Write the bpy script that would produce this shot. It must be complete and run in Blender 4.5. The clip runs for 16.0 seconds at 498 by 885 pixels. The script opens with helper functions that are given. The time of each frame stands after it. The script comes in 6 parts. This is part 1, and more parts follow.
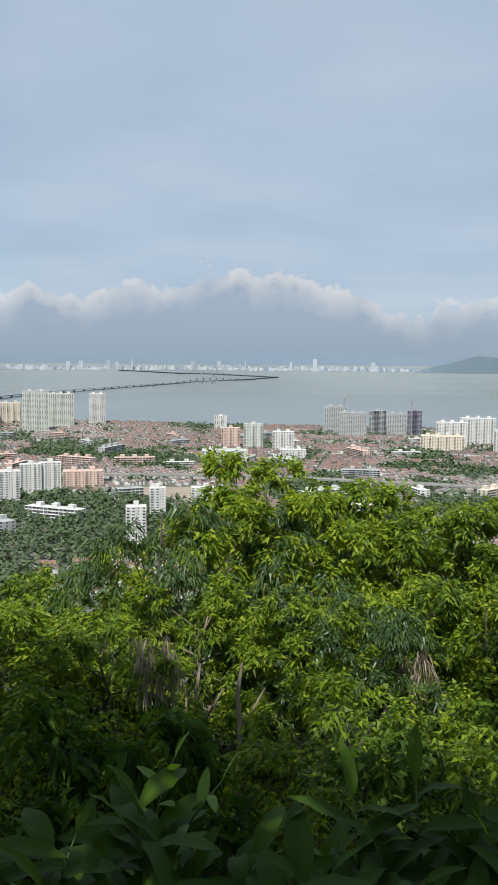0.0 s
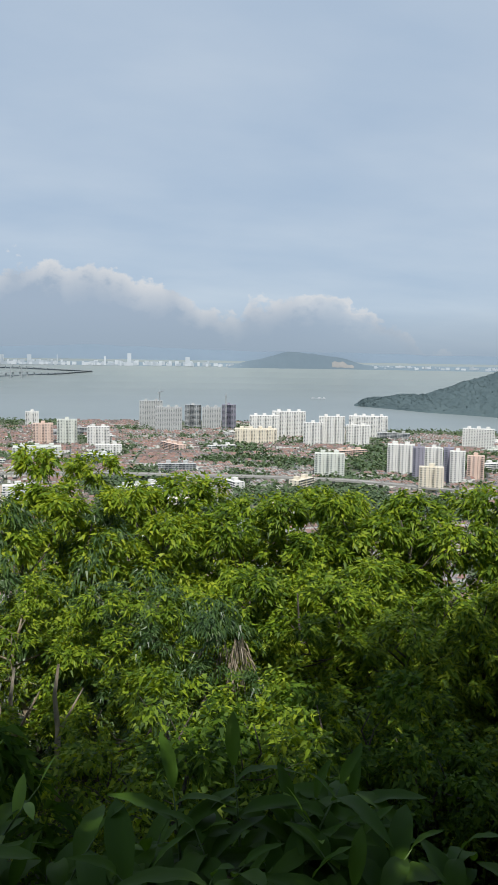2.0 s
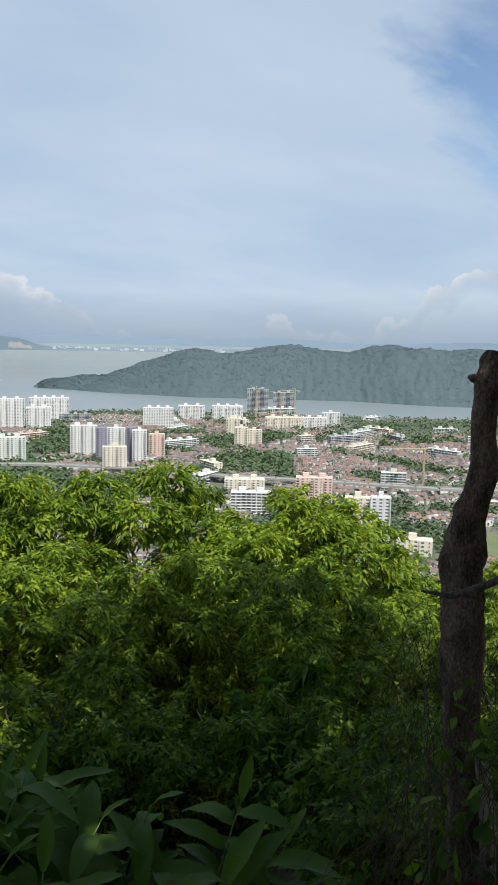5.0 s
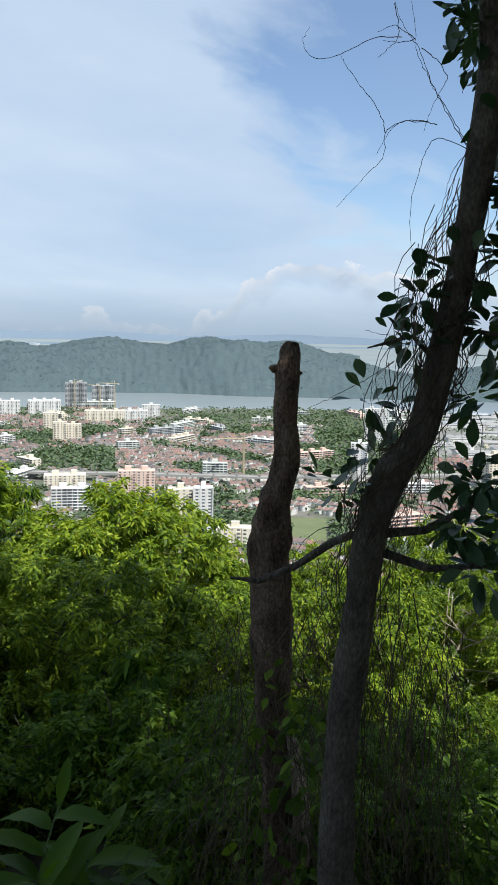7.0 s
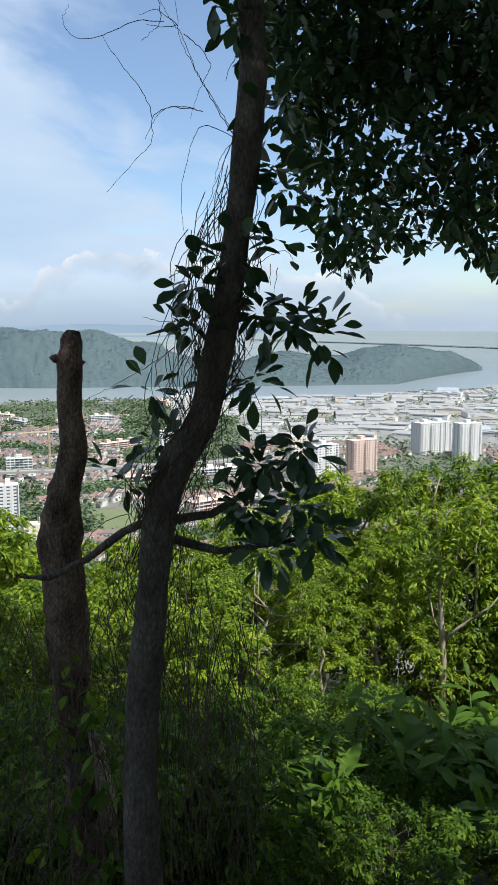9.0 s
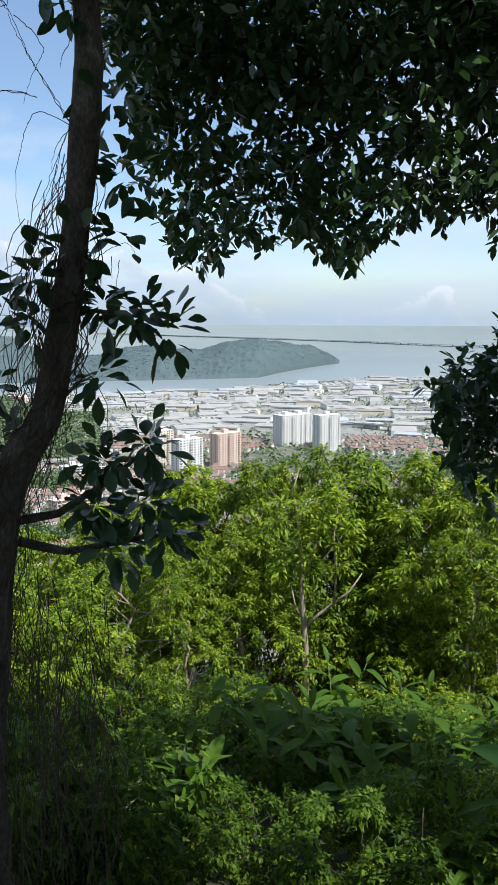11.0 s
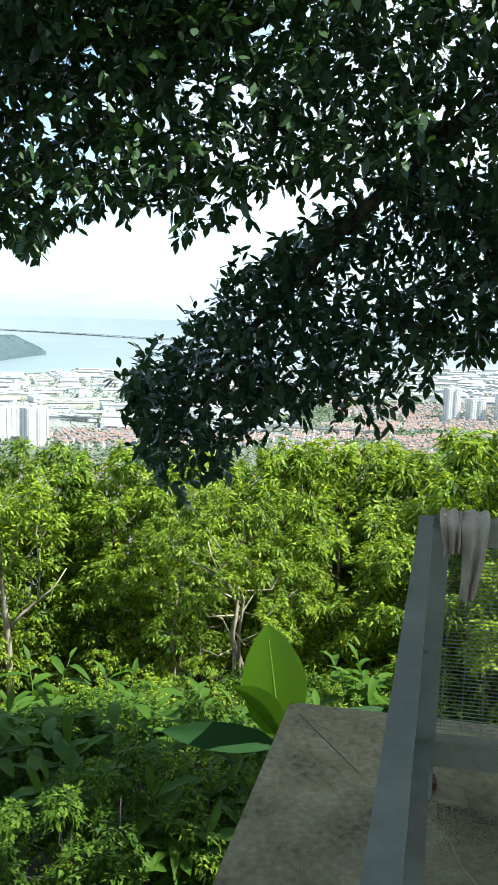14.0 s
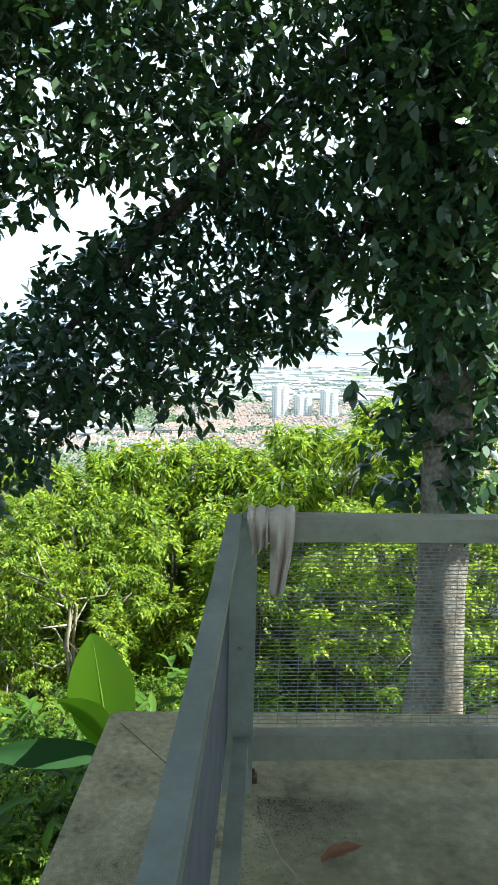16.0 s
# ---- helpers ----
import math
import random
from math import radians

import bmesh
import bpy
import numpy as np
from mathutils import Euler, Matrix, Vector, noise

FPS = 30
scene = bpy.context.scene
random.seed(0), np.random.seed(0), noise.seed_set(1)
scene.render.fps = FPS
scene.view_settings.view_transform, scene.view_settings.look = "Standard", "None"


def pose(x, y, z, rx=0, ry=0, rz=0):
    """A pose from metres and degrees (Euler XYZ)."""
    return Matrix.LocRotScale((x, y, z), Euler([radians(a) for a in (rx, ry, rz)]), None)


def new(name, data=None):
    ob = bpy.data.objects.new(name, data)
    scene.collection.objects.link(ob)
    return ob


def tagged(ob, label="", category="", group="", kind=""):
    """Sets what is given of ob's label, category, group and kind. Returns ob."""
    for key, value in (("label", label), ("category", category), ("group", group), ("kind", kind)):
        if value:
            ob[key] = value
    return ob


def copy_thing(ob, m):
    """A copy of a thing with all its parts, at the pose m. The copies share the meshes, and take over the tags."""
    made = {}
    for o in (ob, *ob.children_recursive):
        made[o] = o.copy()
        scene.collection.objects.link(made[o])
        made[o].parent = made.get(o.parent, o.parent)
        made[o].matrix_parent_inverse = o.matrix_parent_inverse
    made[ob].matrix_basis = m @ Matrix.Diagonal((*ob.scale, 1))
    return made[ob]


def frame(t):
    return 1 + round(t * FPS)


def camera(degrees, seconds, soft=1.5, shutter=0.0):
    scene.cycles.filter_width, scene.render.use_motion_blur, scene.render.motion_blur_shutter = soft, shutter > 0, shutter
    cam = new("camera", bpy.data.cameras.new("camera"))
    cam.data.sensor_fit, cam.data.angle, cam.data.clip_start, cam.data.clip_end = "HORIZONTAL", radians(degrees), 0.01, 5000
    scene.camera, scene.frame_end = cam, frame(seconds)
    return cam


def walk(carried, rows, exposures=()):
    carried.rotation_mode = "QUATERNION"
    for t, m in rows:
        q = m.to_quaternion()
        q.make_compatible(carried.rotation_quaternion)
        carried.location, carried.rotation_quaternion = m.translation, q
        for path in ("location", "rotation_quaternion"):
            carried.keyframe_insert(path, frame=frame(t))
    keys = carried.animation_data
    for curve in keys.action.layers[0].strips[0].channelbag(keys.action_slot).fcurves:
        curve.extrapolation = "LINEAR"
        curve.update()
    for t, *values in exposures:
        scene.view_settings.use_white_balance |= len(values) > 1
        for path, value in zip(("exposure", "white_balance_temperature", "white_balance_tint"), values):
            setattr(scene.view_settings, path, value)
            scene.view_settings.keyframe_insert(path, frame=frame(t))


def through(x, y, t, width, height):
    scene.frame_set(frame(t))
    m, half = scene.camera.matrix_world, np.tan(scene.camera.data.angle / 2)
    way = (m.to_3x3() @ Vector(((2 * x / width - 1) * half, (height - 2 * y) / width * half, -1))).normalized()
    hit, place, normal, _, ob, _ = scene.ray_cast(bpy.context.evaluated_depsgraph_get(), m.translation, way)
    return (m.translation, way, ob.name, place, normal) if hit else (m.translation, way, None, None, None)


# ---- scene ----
cam = camera(33.7, 16.0, soft=1.3)
ROWS = [
    (0.0, 0.000, 0.000, 1.590, 84.02, -0.43, 0.05),
    (0.5, 0.003, 0.003, 1.589, 83.92, -1.09, -3.49),
    (1.0, 0.001, 0.002, 1.587, 83.97, -1.29, -5.77),
    (1.5, 0.003, -0.005, 1.591, 83.87, -1.51, -9.09),
    (2.0, 0.007, -0.005, 1.589, 83.77, -0.84, -12.75),
    (2.5, 0.018, 0.002, 1.586, 83.70, -0.44, -16.73),
    (3.0, 0.021, -0.001, 1.589, 83.59, -0.87, -20.84),
    (3.5, 0.023, -0.009, 1.588, 83.31, -1.32, -24.88),
    (6.0, 0.068, -0.056, 1.595, 82.70, -0.99, -40.79),
    (6.5, 0.081, -0.066, 1.595, 82.66, -1.10, -44.05),
    (7.0, 0.096, -0.081, 1.594, 82.51, -1.07, -47.21),
    (7.5, 0.119, -0.098, 1.592, 82.36, -1.19, -51.18),
    (8.0, 0.135, -0.115, 1.590, 82.21, -1.25, -55.08),
    (8.5, 0.150, -0.131, 1.591, 82.12, -0.76, -58.04),
    (9.0, 0.167, -0.146, 1.591, 81.84, -0.09, -60.79),
    (11.5, 0.221, -0.218, 1.591, 81.44, -0.51, -72.99),
    (12.0, 0.220, -0.246, 1.593, 81.37, -0.82, -76.02),
    (12.5, 0.241, -0.267, 1.589, 81.29, -1.16, -79.36),
    (13.0, 0.260, -0.288, 1.584, 81.20, -1.19, -82.80),
    (13.5, 0.279, -0.312, 1.584, 81.18, -1.21, -86.17),
    (14.0, 0.289, -0.331, 1.581, 81.27, -1.87, -90.31),
    (14.5, 0.305, -0.361, 1.577, 81.29, -2.06, -94.19),
    (15.0, 0.312, -0.386, 1.577, 81.36, -1.49, -97.00),
    (15.5, 0.317, -0.407, 1.580, 81.58, -1.01, -99.38),
    (16.0, 0.314, -0.423, 1.583, 81.63, -1.25, -102.11),
]
walk(cam, [(t, pose(x, y, z, rx, ry, rz)) for t, x, y, z, rx, ry, rz in ROWS],
     exposures=[(0.0, 0.1, 6300, 9), (3.5, 0.15, 6300, 9), (6.0, 0.35, 6200, 9), (9.0, 0.52, 6150, 9), (12.0, 0.7, 6100, 9), (13.5, 1.12, 6050, 4), (14.0, 1.36, 6000, 1), (16.0, 1.76, 6000, -1)])

# ---- world, sun ----
SUN_BEARING, SUN_HEIGHT = 192.0, 57.0
sun = new("sun", bpy.data.lights.new("sun", "SUN"))
sun.data.energy, sun.data.angle, sun.data.color = 5.0, radians(0.6), (1.0, 0.95, 0.86)
sun.matrix_world = pose(0, 0, 60, 90 - SUN_HEIGHT, 0, 180 - SUN_BEARING)

world = bpy.data.worlds.new("sky")
scene.world = world
world.use_nodes = True


def node(tree, kind, **values):
    """A new node; values set its sockets by name or number, or its own settings."""
    n = tree.nodes.new(kind)
    for key, value in values.items():
        if key.startswith("i") and key[1:].isdigit():
            n.inputs[int(key[1:])].default_value = value
        else:
            setattr(n, key, value)
    return n


def ramp(tree, stops, source):
    n = tree.nodes.new("ShaderNodeValToRGB")
    while len(n.color_ramp.elements) < len(stops):
        n.color_ramp.elements.new(0.5)
    for e, (at, c) in zip(n.color_ramp.elements, stops):
        e.position = at
        e.color = (c, c, c, 1) if not isinstance(c, tuple) else (*c, 1)
    tree.links.new(source, n.inputs[0])
    return n.outputs[0]


def maths(tree, op, a, b=None, clamp=False):
    n = tree.nodes.new("ShaderNodeMath")
    n.operation, n.use_clamp = op, clamp
    for socket, v in zip(n.inputs, (a, b)):
        if v is None:
            continue
        if isinstance(v, (int, float)):
            socket.default_value = v
        else:
            tree.links.new(v, socket)
    return n.outputs[0]


def mixed(tree, factor, a, b):
    n = tree.nodes.new("ShaderNodeMix")
    n.data_type = "RGBA"
    for socket, v in zip((n.inputs[0], n.inputs[6], n.inputs[7]), (factor, a, b)):
        if isinstance(v, (int, float)):
            socket.default_value = v
        elif isinstance(v, tuple):
            socket.default_value = (*v, 1)
        else:
            tree.links.new(v, socket)
    return n.outputs[2]


def noise_of(tree, vector, scale, detail=4.0, rough=0.55, stretch=None, distort=0.0):
    if stretch:
        m = tree.nodes.new("ShaderNodeMapping")
        m.inputs["Scale"].default_value = stretch
        tree.links.new(vector, m.inputs[0])
        vector = m.outputs[0]
    n = tree.nodes.new("ShaderNodeTexNoise")
    n.inputs["Scale"].default_value = scale
    n.inputs["Detail"].default_value = detail
    n.inputs["Roughness"].default_value = rough
    n.inputs["Distortion"].default_value = distort
    tree.links.new(vector, n.inputs["Vector"])
    return n.outputs["Fac"]


def build_sky():
    t = world.node_tree
    t.nodes.clear()
    out = t.nodes.new("ShaderNodeOutputWorld")
    back = t.nodes.new("ShaderNodeBackground")
    t.links.new(back.outputs[0], out.inputs[0])
    sky = t.nodes.new("ShaderNodeTexSky")
    sky.sky_type, sky.sun_disc = "NISHITA", False
    sky.sun_elevation, sky.sun_rotation = radians(SUN_HEIGHT), radians(SUN_BEARING)
    sky.air_density, sky.dust_density, sky.ozone_density = 1.0, 0.5, 2.5
    dim = mixed(t, 1.0, (0, 0, 0), sky.outputs[0])
    scaled = t.nodes.new("ShaderNodeVectorMath")
    scaled.operation = "SCALE"
    scaled.inputs["Scale"].default_value = 0.15
    t.links.new(dim, scaled.inputs[0])
    way = t.nodes.new("ShaderNodeTexCoord").outputs["Generated"]
    split = t.nodes.new("ShaderNodeSeparateXYZ")
    t.links.new(way, split.inputs[0])
    up = split.outputs[2]
    # thin high cloud: a dome projected on a plane overhead
    high = maths(t, "ADD", maths(t, "MAXIMUM", up, 0.0), 0.2)
    px = maths(t, "DIVIDE", split.outputs[0], high)
    py = maths(t, "DIVIDE", split.outputs[1], high)
    plane = t.nodes.new("ShaderNodeCombineXYZ")
    t.links.new(px, plane.inputs[0])
    t.links.new(py, plane.inputs[1])
    veil = ramp(t, [(0.38, 0.0), (0.56, 1.0)], noise_of(t, plane.outputs[0], 0.62, 8.0, 0.52, (1.0, 1.1, 1.0), 0.3))
    # bank of cumulus low over the water
    flat = t.nodes.new("ShaderNodeCombineXYZ")
    t.links.new(split.outputs[0], flat.inputs[0])
    t.links.new(split.outputs[1], flat.inputs[1])
    puff = noise_of(t, way, 22.0, 9.0, 0.6, (1.0, 1.0, 1.3))
    swell = noise_of(t, flat.outputs[0], 6.5, 3.0, 0.5)
    bank_top = maths(t, "ADD", maths(t, "MULTIPLY", swell, 0.2), maths(t, "ADD", maths(t, "MULTIPLY", puff, 0.09), -0.06))
    lows = []
    for bearing, inner, outer in ((0, 0.905, 0.965), (56, 0.97, 0.999)):    # the bank stands over the strait, with one more head to the east
        d = t.nodes.new("ShaderNodeVectorMath")
        d.operation = "DOT_PRODUCT"
        t.links.new(way, d.inputs[0])
        d.inputs[1].default_value = (math.sin(radians(bearing)), math.cos(radians(bearing)), 0.0)
        lows.append(ramp(t, [(inner, 0.0), (outer, 1.0)], d.outputs["Value"]))
    bank_top = maths(t, "ADD", bank_top, maths(t, "MULTIPLY", maths(t, "SUBTRACT", maths(t, "MAXIMUM", lows[0], lows[1]), 1.0), 0.08))
    bank_top = maths(t, "ADD", bank_top, maths(t, "MULTIPLY", lows[1], 0.03))
    edge = maths(t, "SUBTRACT", bank_top, up)
    bank = maths(t, "MULTIPLY", ramp(t, [(0.0, 0.0), (0.006, 1.0)], edge), maths(t, "MAXIMUM", lows[0], ramp(t, [(0.006, 1.0), (0.04, 0.0)], edge)))
    lit = ramp(t, [(0.0, 1.0), (0.036, 0.0)], edge)
    # clouds are whiter towards the sun
    toward = t.nodes.new("ShaderNodeVectorMath")
    toward.operation = "DOT_PRODUCT"
    t.links.new(way, toward.inputs[0])
    toward.inputs[1].default_value = (math.sin(radians(150)), math.cos(radians(150)), 0.6)
    near_sun = ramp(t, [(0.0, 0.0), (1.0, 1.0)], maths(t, "MULTIPLY", maths(t, "ADD", toward.outputs["Value"], 0.15), 0.6, True))
    veil_colour = mixed(t, ramp(t, [(0.3, 0.0), (0.7, 1.0)], noise_of(t, plane.outputs[0], 1.1, 7.0, 0.5, (1.0, 1.4, 1.0))),
                        mixed(t, near_sun, (0.52, 0.65, 0.82), (0.76, 0.8, 0.86)), mixed(t, near_sun, (0.68, 0.78, 0.90), (1.0, 1.0, 1.0)))
    north = t.nodes.new("ShaderNodeVectorMath")   # the veil closes over the strait to the north
    north.operation = "DOT_PRODUCT"
    t.links.new(way, north.inputs[0])
    north.inputs[1].default_value = (math.sin(radians(22)), math.cos(radians(22)), 0.25)
    closed = ramp(t, [(0.62, 0.0), (0.84, 1.0)], north.outputs["Value"])
    east = t.nodes.new("ShaderNodeVectorMath")   # and breaks open high in the north-east
    east.operation = "DOT_PRODUCT"
    t.links.new(way, east.inputs[0])
    east.inputs[1].default_value = (math.sin(radians(66)) * 0.92, math.cos(radians(66)) * 0.92, 0.39)
    wisps = noise_of(t, plane.outputs[0], 2.2, 6.0, 0.55, (1.0, 1.6, 1.0), 0.4)
    opened = ramp(t, [(0.935, 1.0), (0.965, 0.1)], maths(t, "ADD", east.outputs["Value"], maths(t, "MULTIPLY", maths(t, "SUBTRACT", wisps, 0.5), 0.11)))
    first = mixed(t, maths(t, "MULTIPLY", maths(t, "MULTIPLY", maths(t, "MAXIMUM", veil, closed), opened), 0.92), scaled.outputs[0], veil_colour)
    bank_colour = mixed(t, maths(t, "MULTIPLY", lit, ramp(t, [(0.36, 0.2), (0.58, 1.0)], puff)), (0.46, 0.555, 0.68), mixed(t, near_sun, (1.0, 0.98, 0.96), (1.2, 1.2, 1.2)))
    second = mixed(t, maths(t, "MULTIPLY", bank, 0.92), first, bank_colour)
    low = ramp(t, [(0.0, 1.0), (0.055, 0.0)], maths(t, "MAXIMUM", up, 0.0))
    third = mixed(t, maths(t, "MULTIPLY", low, 0.85), second, mixed(t, near_sun, (0.41, 0.505, 0.605), (0.6, 0.7, 0.81)))
    t.links.new(third, back.inputs[0])
    back.inputs[1].default_value = 0.72


build_sky()


# ---- materials ----
def material(name, colours, scale=4.0, rough=0.8, bump=0.0, bump_scale=30.0, metal=0.0, island=0.0, piece=0.0, spec=0.3,
             stops=(0.3, 0.7), fine=0.25, stretch=None, coord="Object", relief=0.02):
    """A procedural surface: a coarse and a fine variation of colours, with relief, and a difference from piece to piece."""
    m = bpy.data.materials.new(name)
    m.use_nodes = True
    t = m.node_tree
    b = t.nodes["Principled BSDF"]
    where = t.nodes.new("ShaderNodeTexCoord").outputs[coord]
    coarse = noise_of(t, where, scale, 5.0, 0.6, stretch)
    grain = noise_of(t, where, scale * 9, 4.0, 0.6, stretch)
    k = maths(t, "ADD", maths(t, "MULTIPLY", coarse, 1 - fine), maths(t, "MULTIPLY", grain, fine))
    if island:
        g = t.nodes.new("ShaderNodeNewGeometry")
        k = maths(t, "ADD", maths(t, "MULTIPLY", k, 1 - island), maths(t, "MULTIPLY", g.outputs["Random Per Island"], island))
    if piece:
        g = t.nodes.new("ShaderNodeObjectInfo")
        k = maths(t, "ADD", maths(t, "MULTIPLY", k, 1 - piece), maths(t, "MULTIPLY", g.outputs["Random"], piece))
    lo, hi = stops
    n = len(colours)
    c = ramp(t, [(lo + (hi - lo) * i / max(1, n - 1), q) for i, q in enumerate(colours)], k)
    t.links.new(c, b.inputs["Base Color"])
    b.inputs["Roughness"].default_value = rough
    b.inputs["Metallic"].default_value = metal
    b.inputs["Specular IOR Level"].default_value = spec
    if bump:
        r = t.nodes.new("ShaderNodeBump")
        r.inputs["Strength"].default_value = bump
        r.inputs["Distance"].default_value = relief
        t.links.new(noise_of(t, where, bump_scale, 5.0, 0.65, stretch), r.inputs["Height"])
        t.links.new(r.outputs[0], b.inputs["Normal"])
    return m


def leaf_material(name, colours, rough=0.45, through=0.35, spec=0.4, glow=(1.3, 1.25, 0.5)):
    """A leaf: glossy face and light that comes through it, each leaf a little different."""
    m = bpy.data.materials.new(name)
    m.use_nodes = True
    t = m.node_tree
    b = t.nodes["Principled BSDF"]
    out = t.nodes["Material Output"]
    g = t.nodes.new("ShaderNodeNewGeometry")
    o = t.nodes.new("ShaderNodeObjectInfo")
    where = t.nodes.new("ShaderNodeTexCoord").outputs["Object"]
    k = maths(t, "ADD", maths(t, "MULTIPLY", g.outputs["Random Per Island"], 0.55),
              maths(t, "ADD", maths(t, "MULTIPLY", noise_of(t, where, 0.8, 3.0), 0.5), maths(t, "MULTIPLY", maths(t, "SUBTRACT", o.outputs["Random"], 0.5), 0.16)))
    n = len(colours)
    c = ramp(t, [(0.2 + 0.65 * i / max(1, n - 1), q) for i, q in enumerate(colours)], k)
    t.links.new(c, b.inputs["Base Color"])
    b.inputs["Roughness"].default_value = rough
    b.inputs["Specular IOR Level"].default_value = spec
    tr = t.nodes.new("ShaderNodeBsdfTranslucent")
    tint = t.nodes.new("ShaderNodeVectorMath")
    tint.operation = "MULTIPLY"
    tint.inputs[1].default_value = glow
    t.links.new(c, tint.inputs[0])
    t.links.new(tint.outputs[0], tr.inputs[0])
    mix = t.nodes.new("ShaderNodeMixShader")
    mix.inputs[0].default_value = through
    t.links.new(b.outputs[0], mix.inputs[1])
    t.links.new(tr.outputs[0], mix.inputs[2])
    t.links.new(mix.outputs[0], out.inputs[0])
    return m


LEAF = leaf_material("tree leaf", [(0.032, 0.066, 0.008), (0.1, 0.172, 0.014), (0.2, 0.285, 0.02), (0.32, 0.38, 0.03)], through=0.42, rough=0.5, spec=0.22, glow=(1.45, 1.3, 0.4))
LEAF_BLUE = leaf_material("drooping leaf", [(0.03, 0.065, 0.02), (0.06, 0.115, 0.03), (0.11, 0.17, 0.05)], rough=0.4)
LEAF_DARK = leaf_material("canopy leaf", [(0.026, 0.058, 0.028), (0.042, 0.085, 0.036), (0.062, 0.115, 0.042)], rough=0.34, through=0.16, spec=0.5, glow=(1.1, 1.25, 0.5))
LEAF_BROAD = leaf_material("broad ginger leaf", [(0.03, 0.072, 0.01), (0.06, 0.122, 0.014), (0.11, 0.19, 0.02)], rough=0.5, spec=0.12, through=0.42)
LEAF_YOUNG = leaf_material("young leaf", [(0.16, 0.3, 0.03), (0.24, 0.38, 0.045)], through=0.5)
# banana leaf with shade put into its colour, for the drooping leaves
LEAF_SHADED = leaf_material("mature banana leaf", [(0.022, 0.06, 0.018), (0.03, 0.075, 0.022)], rough=0.6, spec=0.08, through=0.2)
LEAF_BANANA = leaf_material("banana leaf", [(0.075, 0.165, 0.008), (0.105, 0.2, 0.012)], rough=0.4, through=0.6)
LEAF_DEAD = leaf_material("dead leaf", [(0.2, 0.16, 0.11), (0.33, 0.28, 0.21), (0.42, 0.37, 0.3)], rough=0.8, through=0.15, glow=(1, 0.9, 0.7))
LEAF_DEAD_RED = leaf_material("fallen leaf", [(0.19, 0.075, 0.03), (0.3, 0.145, 0.065)], rough=0.6, through=0.1, glow=(1, 0.9, 0.7))
UNDER = leaf_material("undergrowth leaf", [(0.024, 0.056, 0.008), (0.068, 0.13, 0.013), (0.15, 0.235, 0.022)], rough=0.55, spec=0.15, through=0.45)
STEM = material("green plant stem", [(0.06, 0.11, 0.03), (0.12, 0.18, 0.05)], 9.0, 0.6)
BARK = material("grey bark", [(0.026, 0.021, 0.017), (0.068, 0.058, 0.046), (0.125, 0.11, 0.088), (0.23, 0.21, 0.175)], 9.0, 0.9, 1.0, 70.0, stretch=(1, 1, 0.5), fine=0.5, stops=(0.33, 0.7))
BARK_PALE = material("pale bark", [(0.16, 0.12, 0.08), (0.3, 0.25, 0.18), (0.42, 0.38, 0.3)], 5.0, 0.85, 0.5, 30.0, stretch=(1, 1, 0.4))
BARK_SNAG = material("rotten brown wood", [(0.02, 0.013, 0.01), (0.075, 0.05, 0.035), (0.15, 0.105, 0.073), (0.25, 0.195, 0.14)], 11.0, 0.95, 1.0, 50.0, stretch=(1, 1, 0.55), fine=0.5, stops=(0.36, 0.66))
SOIL = material("leaf litter soil", [(0.012, 0.012, 0.006), (0.03, 0.032, 0.014), (0.05, 0.06, 0.02)], 0.8, 0.95, 0.6, 8.0)
CONCRETE = material("weathered concrete", [(0.17, 0.135, 0.072), (0.36, 0.3, 0.168), (0.48, 0.405, 0.235), (0.64, 0.555, 0.345)], 4.0, 0.88, 0.9, 140.0, fine=0.45, stops=(0.34, 0.66))
SLAB_PAINT = material("smooth worn screed", [(0.11, 0.09, 0.045), (0.21, 0.18, 0.095), (0.28, 0.245, 0.135), (0.4, 0.355, 0.205)], 2.2, 0.75, 0.4, 160.0, fine=0.4, stops=(0.34, 0.66))
STEEL = material("galvanised steel", [(0.19, 0.195, 0.155), (0.25, 0.256, 0.205), (0.33, 0.335, 0.27)], 5.0, 0.4, 0.08, 80.0, metal=0.45, spec=0.5)
WIRE = material("dull wire", [(0.17, 0.17, 0.15), (0.32, 0.31, 0.27)], 9.0, 0.6, metal=0.5)
CLOTH = material("grey rag cloth", [(0.4, 0.32, 0.235), (0.53, 0.43, 0.325), (0.64, 0.53, 0.41)], 14.0, 0.95, 0.4, 220.0)
STEEL_WORN = material("stained steel", [(0.1, 0.084, 0.05), (0.24, 0.22, 0.155), (0.3, 0.278, 0.2), (0.35, 0.325, 0.24)], 3.6, 0.5, 0.1, 80.0, metal=0.15, fine=0.35, stops=(0.25, 0.75))
RUST = material("rusted bolt", [(0.06, 0.03, 0.02), (0.15, 0.08, 0.05)], 30.0, 0.9, 0.3)
# the same wire darkened, as the outer mesh lies in shadow
WIRE_SHADED = material("dark dull wire", [(0.05, 0.05, 0.05), (0.1, 0.1, 0.1)], 9.0, 0.6, metal=0.5)
WIRE_BRIGHT = material("cut wire ends", [(0.45, 0.47, 0.48), (0.6, 0.62, 0.63)], 9.0, 0.4, metal=0.4)
JOINT = material("dark joint filler", [(0.1, 0.085, 0.055), (0.16, 0.14, 0.09)], 9.0, 0.9)
BARK_BLOTCH = material("blotched bark with lichen", [(0.05, 0.042, 0.03), (0.15, 0.12, 0.09), (0.3, 0.26, 0.21), (0.4, 0.38, 0.33)], 3.0, 0.9, 0.8, 30.0, fine=0.45)
